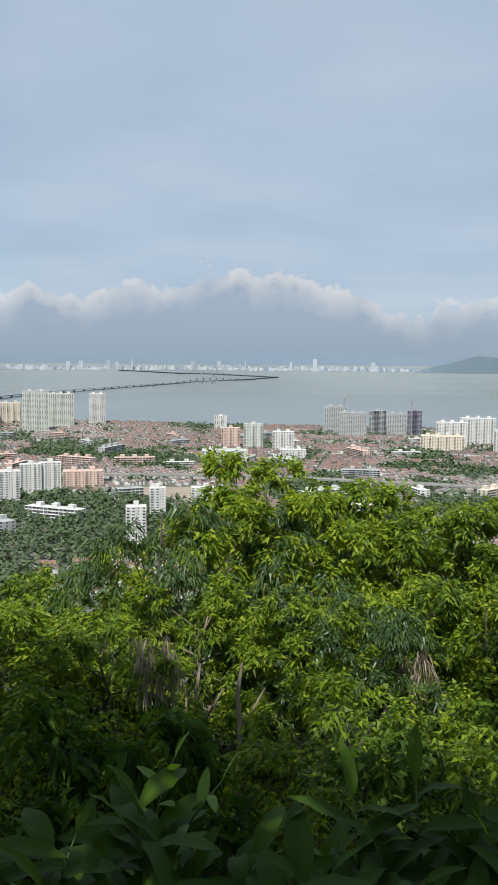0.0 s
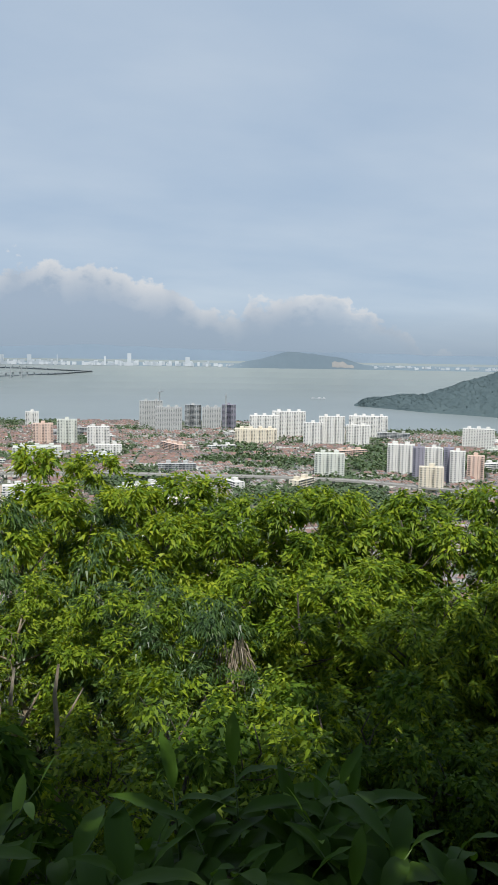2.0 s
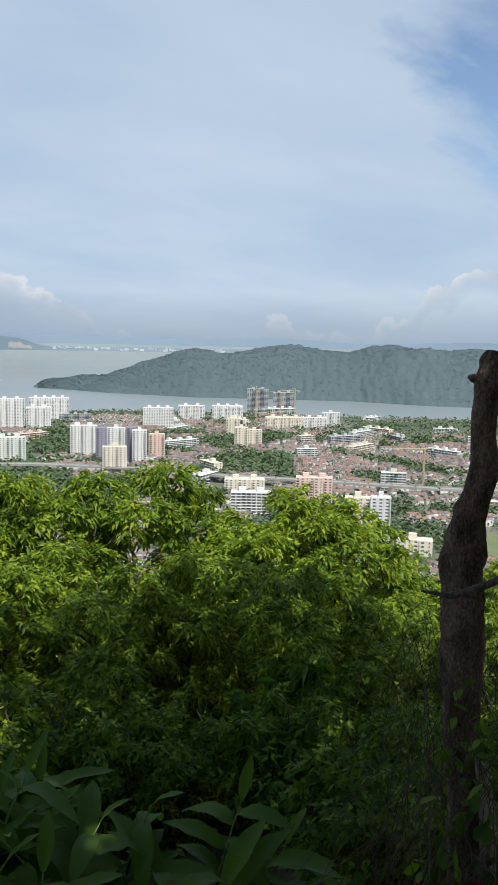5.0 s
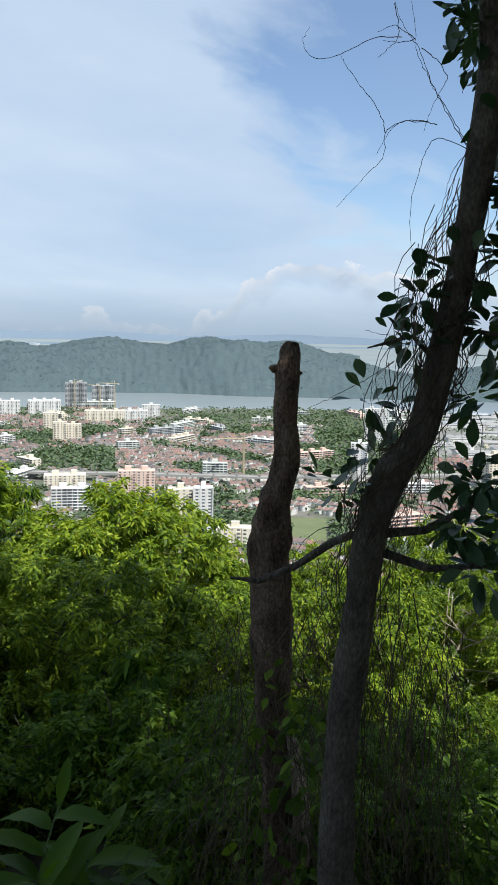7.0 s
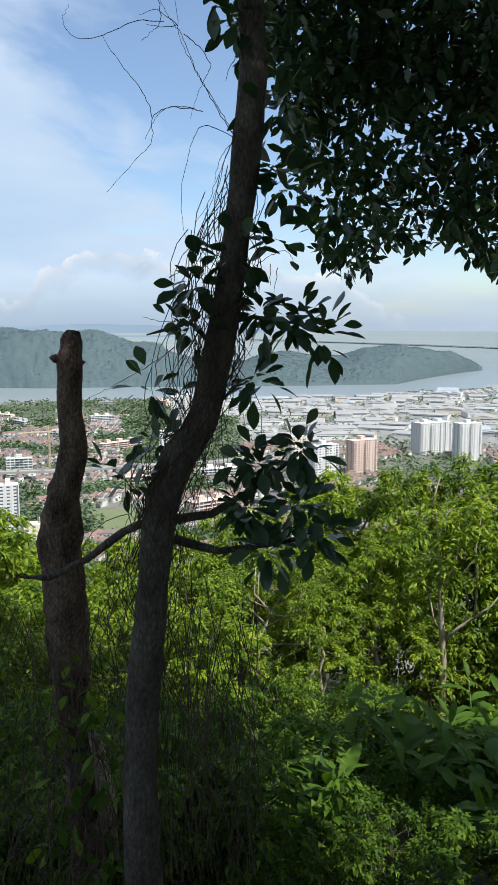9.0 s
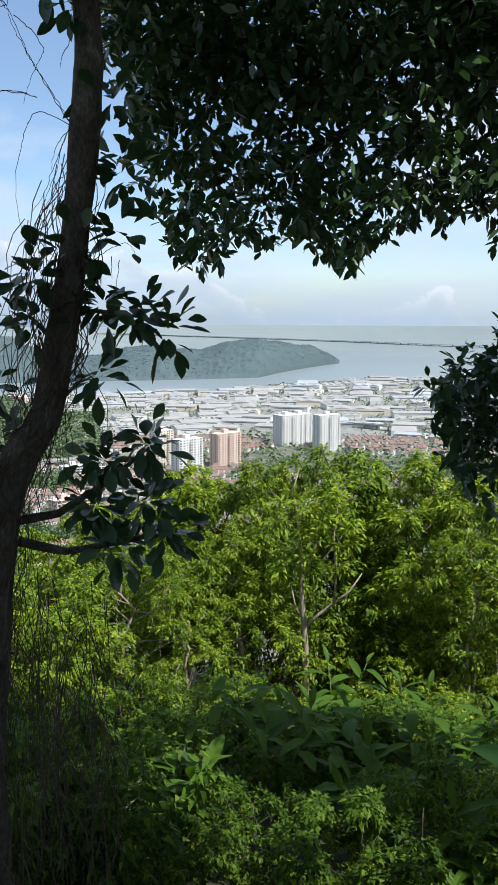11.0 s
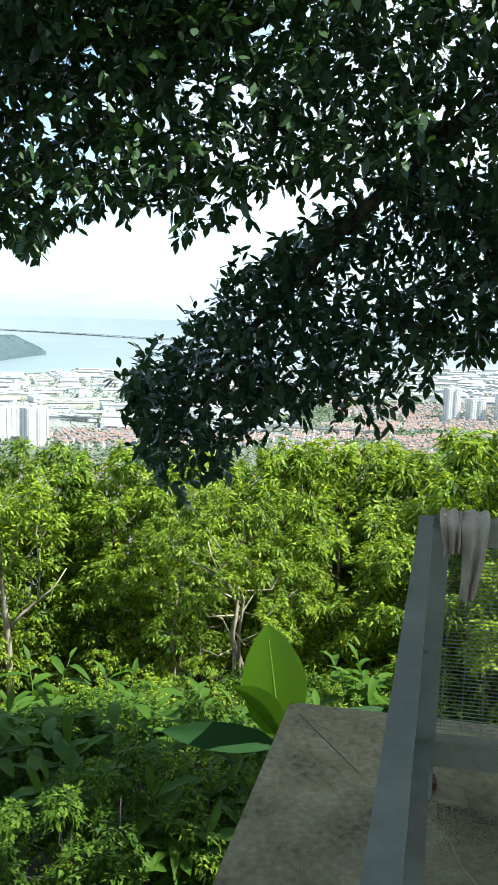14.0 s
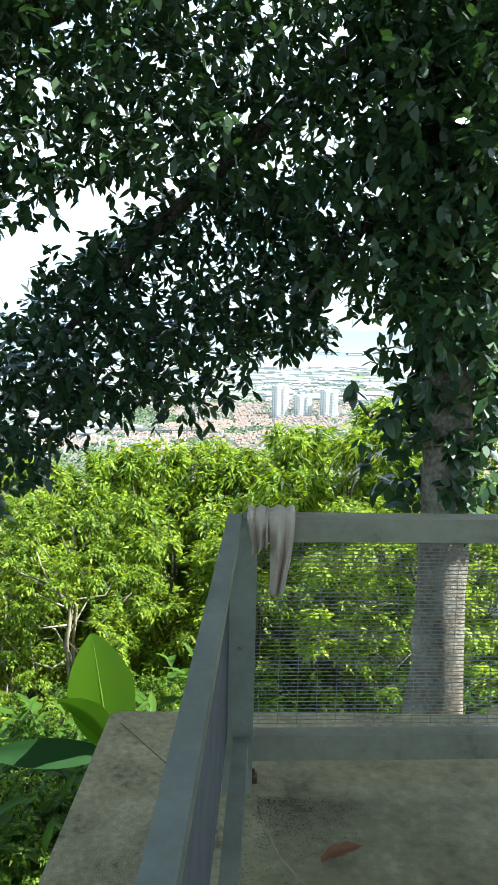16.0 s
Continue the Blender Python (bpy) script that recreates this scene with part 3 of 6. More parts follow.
def build_fish_platform():
    """A fish farm on stilts out in the strait."""
    x, y = spot(17.6, 3700)
    t = thing("fish_platform", "low wooden fish platform on stilts in the strait", "platform", at=pose(x, y, SEA_Z, 0, 0, -17.6))
    part("deck", Shape().box(0, 0, 2.2, 3.0, 74, 10), SHED_GREY, t)
    for k in range(9):
        part("stilt", Shape().box(-34 + k * 8.5, -4, -1, 2.3, 0.8, 0.8), SHED_GREY, t)
    for u, w in ((-22, 10), (6, 14), (26, 7)):
        hut = part("hut", Shape().box(u, 1, 3.0, 6.2, w, 6), GREY_WALL, t)
        part("roof", Shape().gable(u, 1, 6.2, 8.0, w, 6), SHED_GREY, hut)


build_quarry()
build_fish_platform()


def build_island_canopy():
    """Crowns of the island's forest, as clumps of leafage on its near slope."""
    rng = np.random.default_rng(77)
    co = np.array([v.co for v in ISLAND.data.vertices]).reshape(401, 65, 3)
    n = 20000
    i, j = rng.uniform(2, 398, n), rng.uniform(1, 40, n) ** 1.0
    i0, j0 = i.astype(int), j.astype(int)
    u, v = (i - i0)[:, None], (j - j0)[:, None]
    p = (co[i0, j0] * (1 - u) + co[i0 + 1, j0] * u) * (1 - v) + (co[i0, j0 + 1] * (1 - u) + co[i0 + 1, j0 + 1] * u) * v
    p = p[p[:, 2] > SEA_Z + 1.5]
    rad = rng.uniform(1.9, 3.8, len(p))
    per = 3
    ways = random_ways(rng, len(p) * per)
    ways[:, 2] = np.abs(ways[:, 2]) * 0.8 + 0.2
    r = np.repeat(rad, per)
    q = np.repeat(p, per, 0) + ways * (r * 0.5)[:, None]
    part_ = fast_mesh("island_trees", *leaves(q, ways * np.array([1, 1, 0.35]), r * 0.95, r * 0.9, rng, fold=0.02, droop=0.12), HAZE_LEAF)
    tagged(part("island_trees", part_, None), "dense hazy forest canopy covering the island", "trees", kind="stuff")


build_island_canopy()


# ---- towers and halls of the town ----
def tower(name, label, bearing, far, w, h, wall, depth=None, turn=None, bays=None, style="flats", base=PLAIN_Z, group="", category="tower block"):
    """A block of flats: body, roof housings, windows floor by floor, balcony ledges or fins."""
    x, y = spot(bearing, far)
    turn = -bearing if turn is None else -bearing + turn
    depth = depth or max(14.0, w * 0.4)
    t = thing(name, label, category, group, at=pose(x, y, base, 0, 0, turn))
    bays = bays or max(2, int(w / 5.5))
    floors = max(3, int(h / 3.1))
    fh, bw = h / floors, w / bays
    # one stepped body: every second pair of bays stands forward
    edge = []
    for i in range(bays):
        out = 1.6 if (i // 2) % 2 == 0 else 0.0
        edge += [(i * bw - w / 2, -depth / 2 - out), ((i + 1) * bw - w / 2, -depth / 2 - out)]
    edge += [(w / 2, depth / 2), (-w / 2, depth / 2)]
    edge = [p for k, p in enumerate(edge) if k == 0 or p != edge[k - 1]]
    n = len(edge)
    body = Shape().add([(x, y, 0) for x, y in edge] + [(x, y, h) for x, y in edge],
                       [tuple(range(n, 2 * n))] + [(k, (k + 1) % n, n + (k + 1) % n, n + k) for k in range(n)])
    part("wall", body, wall, t)
    for i in range(max(1, bays // 4)):
        part("roof_housing", Shape().box(((i + 0.5) / max(1, bays // 4) - 0.5) * w * 0.9, depth * 0.1, h - 0.5, h + 4.5, min(8, w * 0.25), depth * 0.5), wall, t)
    win = Shape()
    rng = random.Random(name + label)
    for j in range(floors):
        z = j * fh + fh * 0.32
        for i in range(bays):
            out = 1.6 if (i // 2) % 2 == 0 else 0.0
            ww = bw * (0.46 if style != "frame" else 0.8)
            cx, cy = (i + 0.5) * bw - w / 2, -depth / 2 - out - 0.04
            hh = fh * (0.4 if style != "frame" else 0.7)
            if style == "flats" and (i + 1) % 3 == 0:
                win.box(cx, cy, z, z + hh * 1.1, ww * 0.4, 0.12)
            else:
                win.box(cx, cy, z, z + hh, ww, 0.12)
        for side in (-1, 1):
            for k in range(max(1, int(depth / 6))):
                win.box(side * (w / 2 + 0.04), (k + 0.5) * depth / max(1, int(depth / 6)) - depth / 2, z, z + fh * 0.45, 0.12, 2.4)
    tagged(part("window", win, GLASS_DARK, t), kind="stuff")
    trim = Shape()
    if style == "fins":
        for i in range(bays + 1):
            trim.box(i * bw - w / 2, -depth / 2 - 1.2, 0, h + 1.5, 0.9, 1.6)
    elif style == "frame":
        for j in range(floors + 1):
            trim.box(0, -depth / 2 - 0.9, j * fh - 0.2, j * fh + 0.2, w, 2.2)
    else:
        for i in range(0, bays, 3):
            for j in range(1, floors):
                trim.box((i + 0.5) * bw - w / 2, -depth / 2 - 2.1, j * fh, j * fh + 0.9, bw * 0.8, 1.0)
    tagged(part("balcony", trim, wall, t), kind="stuff")
    return t


WH, CR, GR, PK, PU, GN = WHITE_WALL, CREAM_WALL, GREY_WALL, PINK_WALL, PURPLE_WALL, GREEN_WALL
WORDS = {id(WH): "white high-rise block of flats with rows of windows", id(CR): "cream high-rise block of flats with balconies",
         id(GR): "bare grey concrete tower block beside the water", id(PK): "pinkish beige block of flats among houses",
         id(PU): "slate purple and white tower block", id(GN): "pale green long slab block of flats"}
TOWERS = [  # bearing, distance, width, height, wall, style
    (-14.6, 2189, 65, 107, GN, "fins"), (-12.9, 2330, 67, 94, GN, "fins"), (-10.5, 2382, 45, 91, WH, "fins"), (-16.2, 2484, 59, 62, CR, "flats"), (-17.8, 2445, 58, 59, CR, "flats"),
    (-2.0, 2226, 34, 39, WH, "flats"), (-1.3, 1780, 42, 46, PK, "flats"), (0.3, 1783, 42, 54, GN, "flats"), (2.4, 1752, 46, 41, WH, "flats"),
    (-1.7, 1563, 87, 22, GN, "flats"), (3.1, 1608, 50, 19, WH, "flats"),
    (6.0, 2175, 59, 71, GR, "fins"), (7.2, 2079, 67, 61, GR, "fins"), (8.9, 2145, 43, 63, GR, "frame"), (10.2, 2137, 49, 58, GR, "fins"), (11.4, 2151, 37, 64, PU, "frame"),
    (13.3, 1833, 93, 31, CR, "flats"), (13.9, 1913, 69, 55, WH, "flats"), (15.6, 1980, 80, 61, WH, "flats"), (17.3, 1798, 42, 50, WH, "flats"), (18.6, 1817, 57, 63, WH, "flats"),
    (20.4, 1809, 51, 46, WH, "flats"), (21.1, 2027, 93, 50, WH, "flats"), (28.5, 1845, 66, 43, WH, "fins"), (30.8, 2018, 64, 35, WH, "flats"), (33.3, 2050, 77, 33, WH, "flats"),
    (35.4, 2187, 56, 68, GR, "frame"), (37.2, 2215, 57, 58, GR, "frame"), (37.3, 1865, 87, 25, CR, "flats"), (39.4, 1897, 56, 23, WH, "flats"), (40.5, 1975, 43, 29, WH, "flats"),
    (33.7, 1690, 29, 37, CR, "flats"), (34.3, 1527, 25, 36, CR, "flats"), (35.2, 1536, 29, 31, CR, "flats"),
    (23.4, 1401, 45, 50, WH, "flats"), (18.5, 1346, 49, 38, GN, "flats"), (24.6, 1317, 18, 56, PU, "flats"), (25.6, 1433, 31, 43, WH, "flats"), (25.5, 1206, 35, 40, CR, "flats"),
    (26.6, 1324, 15, 56, PU, "flats"), (27.2, 1306, 23, 53, WH, "flats"), (28.4, 1376, 27, 39, PK, "flats"),
    (34.6, 1077, 53, 16, CR, "flats"), (39.5, 1002, 45, 33, PK, "flats"), (35.1, 940, 47, 24, WH, "frame"), (42.6, 776, 25, 53, CR, "flats"), (44.2, 767, 18, 56, WH, "fins"),
    (46.5, 780, 37, 15, CR, "flats"), (56.2, 1580, 45, 64, WH, "flats"), (55.1, 1169, 25, 50, WH, "flats"),
    (73.4, 1315, 60, 49, WH, "flats"), (75.8, 1248, 40, 57, WH, "flats"), (66.0, 1061, 40, 46, WH, "flats"), (68.7, 1116, 41, 46, PK, "flats"), (64.2, 1121, 30, 49, CR, "flats"),
    (-16.4, 1136, 27, 45, WH, "flats"), (-15.0, 1206, 30, 45, WH, "flats"), (-13.7, 1212, 30, 46, WH, "flats"), (-11.5, 1277, 61, 24, PK, "flats"), (-6.4, 1024, 20, 36, WH, "flats"), (-7.9, 876, 22, 40, WH, "flats"),
    (-3.0, 1102, 40, 24, WH, "flats"), (104.4, 1737, 33, 68, WH, "flats"), (106.0, 1750, 37, 48, WH, "flats"), (107.8, 1757, 36, 60, WH, "flats"),
]
for b, far, w, h, wall, style in TOWERS:
    tower("apartment_block", WORDS[id(wall)], b, far, w, h, wall, style=style, turn=38 if b > 60 else 0, group="apartment blocks of the town")


def shop_blocks():
    """Long low blocks of shops and flats between the terraces."""
    rng = random.Random(51)
    out = []
    while len(out) < 64:
        b, r = rng.uniform(-18, 60), math.sqrt(rng.uniform(820 ** 2, 2150 ** 2))
        x, y = spot(b, r)
        if all(math.hypot(x - p, y - q) > 75 for p, q in [spot(k[0], k[1]) for k in TOWERS] + [spot(k[0], k[1]) for k in out]):
            out.append((b, r, rng.uniform(32, 80), rng.uniform(9, 17), rng.choice((WH, WH, CR, PK, GN, GR)), rng.choice((0, 35, -35, 60, -60, 15))))
    return out


SHOPS = shop_blocks()
for b, far, w, h, wall, turn in SHOPS:
    tower("shop_block", "long low block of shops and flats among houses", b, far, w, h, wall, depth=15, turn=turn, style="frame", group="low blocks of the town", category="building")


# ---- houses, sheds, woods and roads of the plain ----
def tower_gap(x, y):
    return min((math.hypot(x - a, y - b) - w for a, b, w in TOWER_SPOTS), default=999)


TOWER_SPOTS = [(*spot(b, far), w * 0.62) for b, far, w, h, wall, style in TOWERS] + [(*spot(b, far), w * 0.42) for b, far, w, h, wall, turn in SHOPS]
ROADS = [  # bearing and distance along the way, width
    ("viaduct", [(-30, 1330), (-12, 1330), (0, 1300), (8, 1265), (14, 1255), (20, 1240), (27, 1190), (33, 1130), (40, 1105), (48, 1090), (58, 1130), (66, 1230)], 17.0, 9.0),
    ("road", [(23.2, 1250), (23.0, 1420), (22.9, 1600), (22.6, 1800)], 16.0, 0.0),
    ("road", [(-20, 1500), (-8, 1560), (3, 1640), (12, 1700), (20, 1660), (30, 1600)], 12.0, 0.0),
    ("viaduct", [(76, 1560), (80, 1500), (84, 1480), (92, 1440), (100, 1430)], 12.0, 8.0),
    ("road", [(36, 1560), (44, 1500), (52, 1490), (60, 1560)], 12.0, 0.0),
]


def near_road(x, y):
    r, b = math.hypot(x, y), math.degrees(math.atan2(x, y))
    for kind, way, w, h in ROADS:
        if way[0][0] < b < way[-1][0] and abs(r - np.interp(b, [p[0] for p in way], [p[1] for p in way])) < w:
            return True
    return False


def zone(x, y):
    """What stands at a place of the plain: houses, sheds, wood or open ground."""
    r, b = math.hypot(x, y), math.degrees(math.atan2(x, y))
    if r > coast(b) - 60:
        return "open"
    if -25 < b < -5.5 and 620 < r < 1110 - 12 * (b + 5):
        return "houses" if r < 800 and noise.noise((x * 0.006, y * 0.006, 2)) > -0.1 else "wood"
    if -9.5 < b < -3.5 and 1120 < r < 1260:
        return "open"
    if 44 < b < 55 and 780 < r < 905:
        return "open" if 50 < b < 53.5 else "wood"
    if 8 < b < 27 and 1000 < r < 1230:
        return "wood" if noise.noise((x * 0.008, y * 0.008, 7)) > -0.25 else "houses"
    if 33 < b < 38 and 1190 < r < 1400 or 52 < b < 60 and 1150 < r < 1750:
        return "wood"
    if 40 < b < 56 and 1780 < r < 2700:
        return "wood"
    if 54.5 < b < 93 and r > 1380 or 93 <= b < 135 and r > 2050:
        return "sheds"
    if r < 640:
        return "wood"
    return "wood" if noise.noise((x * 0.004, y * 0.004, 4)) > 0.2 or noise.noise((x * 0.012, y * 0.012, 8)) > 0.22 else "houses"


def lot_houses():
    """Rows of terrace houses, each row along its quarter's streets: place, turn, size."""
    rng = random.Random(21)
    out = []
    for qb in range(-22, 124, 6):
        for qr in range(660, 3000, 190):
            turn = noise.noise((qb * 0.11, qr * 0.0013, 1.0)) * 95 - qb
            cx, cy = spot(qb + 3, qr + 95)
            half = radians(3.2) * (qr + 95)
            c, s = math.cos(radians(turn)), math.sin(radians(turn))
            step = 26 if qr < 1500 else 29
            for j in range(int(-half / step) - 4, int(half / step) + 5):
                for i in range(int(-half / 7.4) - 8, int(half / 7.4) + 9):
                    if i % 11 == 0 or rng.random() < 0.06:
                        continue
                    u, v = i * 7.4, j * step + rng.uniform(-0.8, 0.8)
                    x, y = cx + u * c - v * s, cy + u * s + v * c
                    r, b = math.hypot(x, y), math.degrees(math.atan2(x, y))
                    if not (qr <= r < qr + 190 and qb <= b < qb + 6) or zone(x, y) != "houses" or tower_gap(x, y) < 10 or near_road(x, y):
                        continue
                    out.append((x, y, turn, 6.6, rng.uniform(11, 14), rng.uniform(5.2, 7.2), rng.uniform(1.8, 3.0)))
    return out


HOUSES = lot_houses()


def house_mesh(kind, w, d, h, ridge_h):
    walls = Shape().box(0, 0, 0, h, w, d)
    roof = Shape().gable(0, 0, h, h + ridge_h, w, d, 0, 0, 0.35)
    roof.add([(-w / 2, -d / 2 - 2.2, 2.9), (w / 2, -d / 2 - 2.2, 2.9), (w / 2, -d / 2, 3.6), (-w / 2, -d / 2, 3.6)], [(0, 1, 2, 3)])
    wins = [Shape().box(sx, -d / 2 - 0.03, 3.9, 5.1, 1.6, 0.1) for sx in (-1.6, 1.6)]
    return [m.mesh(n, t) for m, n, t in ((walls, "wall", PLASTER_PIECE), (roof, "roof", ROOF_PIECE), (wins[0], "window", GLASS_DARK), (wins[1], "window", GLASS_DARK))]


def build_houses():
    near = sorted(HOUSES, key=lambda q: abs(math.degrees(math.atan2(q[0], q[1])) - 46) * 14 + math.hypot(q[0], q[1]))[:230]
    chosen = set(id(q) for q in near)
    rng = random.Random(2)
    kinds = [house_mesh(k, 6.8, 12.5, 5.6 + 0.5 * k, 2.0 + 0.3 * k) for k in range(3)]
    for x, y, turn, w, d, h, rh in near:
        t = thing("terrace_house", "small terrace house with white walls and clay-tiled roof", "house", "terrace houses of the town", at=pose(x, y, PLAIN_Z, 0, 0, turn))
        for me in rng.choice(kinds):
            part(me.name.split(".")[0], me, None, t)
    s_wall, s_roof = [], []
    n = 0
    rest = [q for q in HOUSES if id(q) not in chosen]
    a = np.array(rest)
    c, s = np.cos(np.radians(a[:, 2])), np.sin(np.radians(a[:, 2]))

    def corners(w, d, z):
        return [np.stack([a[:, 0] + sx * w / 2 * c - sy * d / 2 * s, a[:, 1] + sx * w / 2 * s + sy * d / 2 * c, z], 1) for sx, sy in ((-1, -1), (1, -1), (1, 1), (-1, 1))]

    z0, z1 = np.full(len(a), PLAIN_Z), PLAIN_Z + a[:, 5]
    v = np.stack(corners(a[:, 3], a[:, 4], z0) + corners(a[:, 3], a[:, 4], z1), 1)
    f = np.array([[0, 1, 5, 4], [1, 2, 6, 5], [2, 3, 7, 6], [3, 0, 4, 7]])
    faces = (f[None] + (np.arange(len(a)) * 8)[:, None, None]).reshape(-1, 4)
    peak = [np.stack([a[:, 0] + sx * a[:, 3] / 2 * c, a[:, 1] + sx * a[:, 3] / 2 * s, z1 + a[:, 6] * 1.25], 1) for sx in (-1, 1)]
    ends = np.stack([peak[1], peak[0]] + [v[:, 4 + k] + np.array([0, 0, 0.5]) for k in range(4)], 1)
    tips = (np.array([[3, 4, 0], [5, 2, 1]])[None] + (np.arange(len(a)) * 6)[:, None, None]).reshape(-1, 3)
    tagged(part("gable_ends", fast_mesh("gable_ends", ends.reshape(-1, 3), tips, PLASTER), None), "white gable ends of terrace houses", "houses", kind="stuff")
    tagged(part("terrace_walls", fast_mesh("terrace_walls", v.reshape(-1, 3), faces, PLASTER), None), "white walls of rows of terrace houses", "houses", kind="stuff")
    w, d = a[:, 3] + 0.6, a[:, 4] + 0.8
    low = corners(w, d, z1)
    top = [np.stack([a[:, 0] + sx * w / 2 * c, a[:, 1] + sx * w / 2 * s, z1 + a[:, 6]], 1) for sx in (-1, 1)]
    v = np.stack(low + top, 1)
    f = np.array([[0, 1, 5, 4], [2, 3, 4, 5], [1, 2, 5, 5], [3, 0, 4, 4]])
    quads = np.array([[0, 1, 5, 4], [2, 3, 4, 5]])
    faces = (quads[None] + (np.arange(len(a)) * 6)[:, None, None]).reshape(-1, 4)
    tagged(part("terrace_roofs", fast_mesh("terrace_roofs", v.reshape(-1, 3), faces, ROOF_TILE), None), "reddish clay roofs of rows of terrace houses", "houses", kind="stuff")


def build_woods():
    """Trees of the plain, as loose clumps of leafage, thick in the woods and scattered between the houses."""
    rng = np.random.default_rng(9)
    pick = random.Random(4)
    spots = []
    for i in range(42000):
        b, r = pick.uniform(-24, 124), math.sqrt(pick.uniform(480 ** 2, 2750 ** 2))
        x, y = spot(b, r)
        k = zone(x, y)
        chance = {"wood": 0.95, "houses": 0.88, "sheds": 0.42, "open": 0.0}[k]
        if pick.random() < chance and tower_gap(x, y) > 3 and not near_road(x, y):
            spots.append((x, y, max(PLAIN_Z, hill_height(x, y)), pick.uniform(3.2, 6.5) * (1.15 if k == "wood" else 0.85)))
    for i in range(22000):      # the woods close up
        b, r = pick.uniform(-24, 60), math.sqrt(pick.uniform(500 ** 2, 1750 ** 2))
        x, y = spot(b, r)
        if zone(x, y) == "wood" and r > 560 and tower_gap(x, y) > 3 and not near_road(x, y) and len(spots) < 31000:
            spots.append((x, y, max(PLAIN_Z, hill_height(x, y)), pick.uniform(4.5, 7.5)))
    a = np.array(spots)
    far = np.hypot(a[:, 0], a[:, 1])
    pieces = []
    for group, per, size in ((a[far < 1150], 11, 0.78), (a[far >= 1150], 5, 1.0)):
        n = len(group)
        ways = random_ways(rng, n * per)
        ways[:, 2] = np.abs(ways[:, 2])
        rad = np.repeat(group[:, 3], per)
        mid = np.repeat(group[:, :3], per, 0)
        mid[:, 2] += rad * 0.75
        p = mid + ways * rad[:, None] * rng.uniform(0.6, 1.0, n * per)[:, None] * np.array([1, 1, 0.95])
        d = ways * np.array([1, 1, 0.5]) + random_ways(rng, n * per) * 0.6
        pieces.append(leaves(p, d, rad * size, rad * size * 0.9, rng, fold=0.12, droop=0.35))
    shift = len(pieces[0][0])
    v, f = np.concatenate([q[0] for q in pieces]), np.concatenate([pieces[0][1], pieces[1][1] + shift])
    tagged(part("town_trees", fast_mesh("town_trees", v, f, TOWN_TREE), None), "dark green trees scattered through the town", "trees", kind="stuff")


def build_sheds():
    rng = random.Random(31)
    taken = []
    for i in range(2600):
        b, r = rng.uniform(55, 122), math.sqrt(rng.uniform(1400 ** 2, 3700 ** 2))
        x, y = spot(b, r)
        w, d, h = rng.uniform(35, 120), rng.uniform(25, 65), rng.uniform(7, 13)
        turn = -b + rng.choice((0, 8, 90, -12, 15))
        if zone(x, y) != "sheds" or tower_gap(x, y) < w or near_road(x, y) or any(math.hypot(x - q[0], y - q[1]) < (w + q[2]) * 0.43 for q in taken):
            continue
        taken.append((x, y, w, d, h, turn))
        if len(taken) > 440:
            break
    taken.sort(key=lambda q: math.hypot(q[0], q[1]))
    rest = Shape()
    for k, (x, y, w, d, h, turn) in enumerate(taken):
        if k >= 290:
            rest.box(x, y, PLAIN_Z, PLAIN_Z + h, w, d, turn, 0)
            rest.gable(x, y, PLAIN_Z + h + 0.02, PLAIN_Z + h + 2.5, w, d, turn, 1, 0.8)
            continue
        t = thing("factory_hall", "low white factory hall with a pale metal roof", "factory", "halls of the industrial estate", at=pose(x, y, PLAIN_Z, 0, 0, turn))
        part("wall", Shape().box(0, 0, 0, h, w, d), rng.choice((WHITE_WALL, WHITE_WALL, WHITE_WALL, CREAM_WALL)), t)
        roof_mat = rng.choice((SHED_ROOF, SHED_ROOF, SHED_ROOF, SHED_ROOF, SHED_GREY))
        if rng.random() < 0.6:
            part("roof", Shape().gable(0, 0, h + 0.02, h + rng.uniform(1.5, 3.5), w, d, 0, 0, 0.8), roof_mat, t)
        else:
            for q in range(3):
                part("roof", Shape().gable((q - 1) * w / 3, 0, h + 0.02, h + 3, d - 1, w / 3 - 0.6, 90, 0, 0.2), roof_mat, t)
        part("window_band", Shape().box(0, -d / 2 - 0.05, h * 0.62, h * 0.76, w * 0.8, 0.15), GLASS_DARK, t)
    if rest.n:
        tagged(part("far_halls", rest, [WHITE_WALL, SHED_ROOF]), "pale distant factory halls by the water", "factories", kind="stuff")


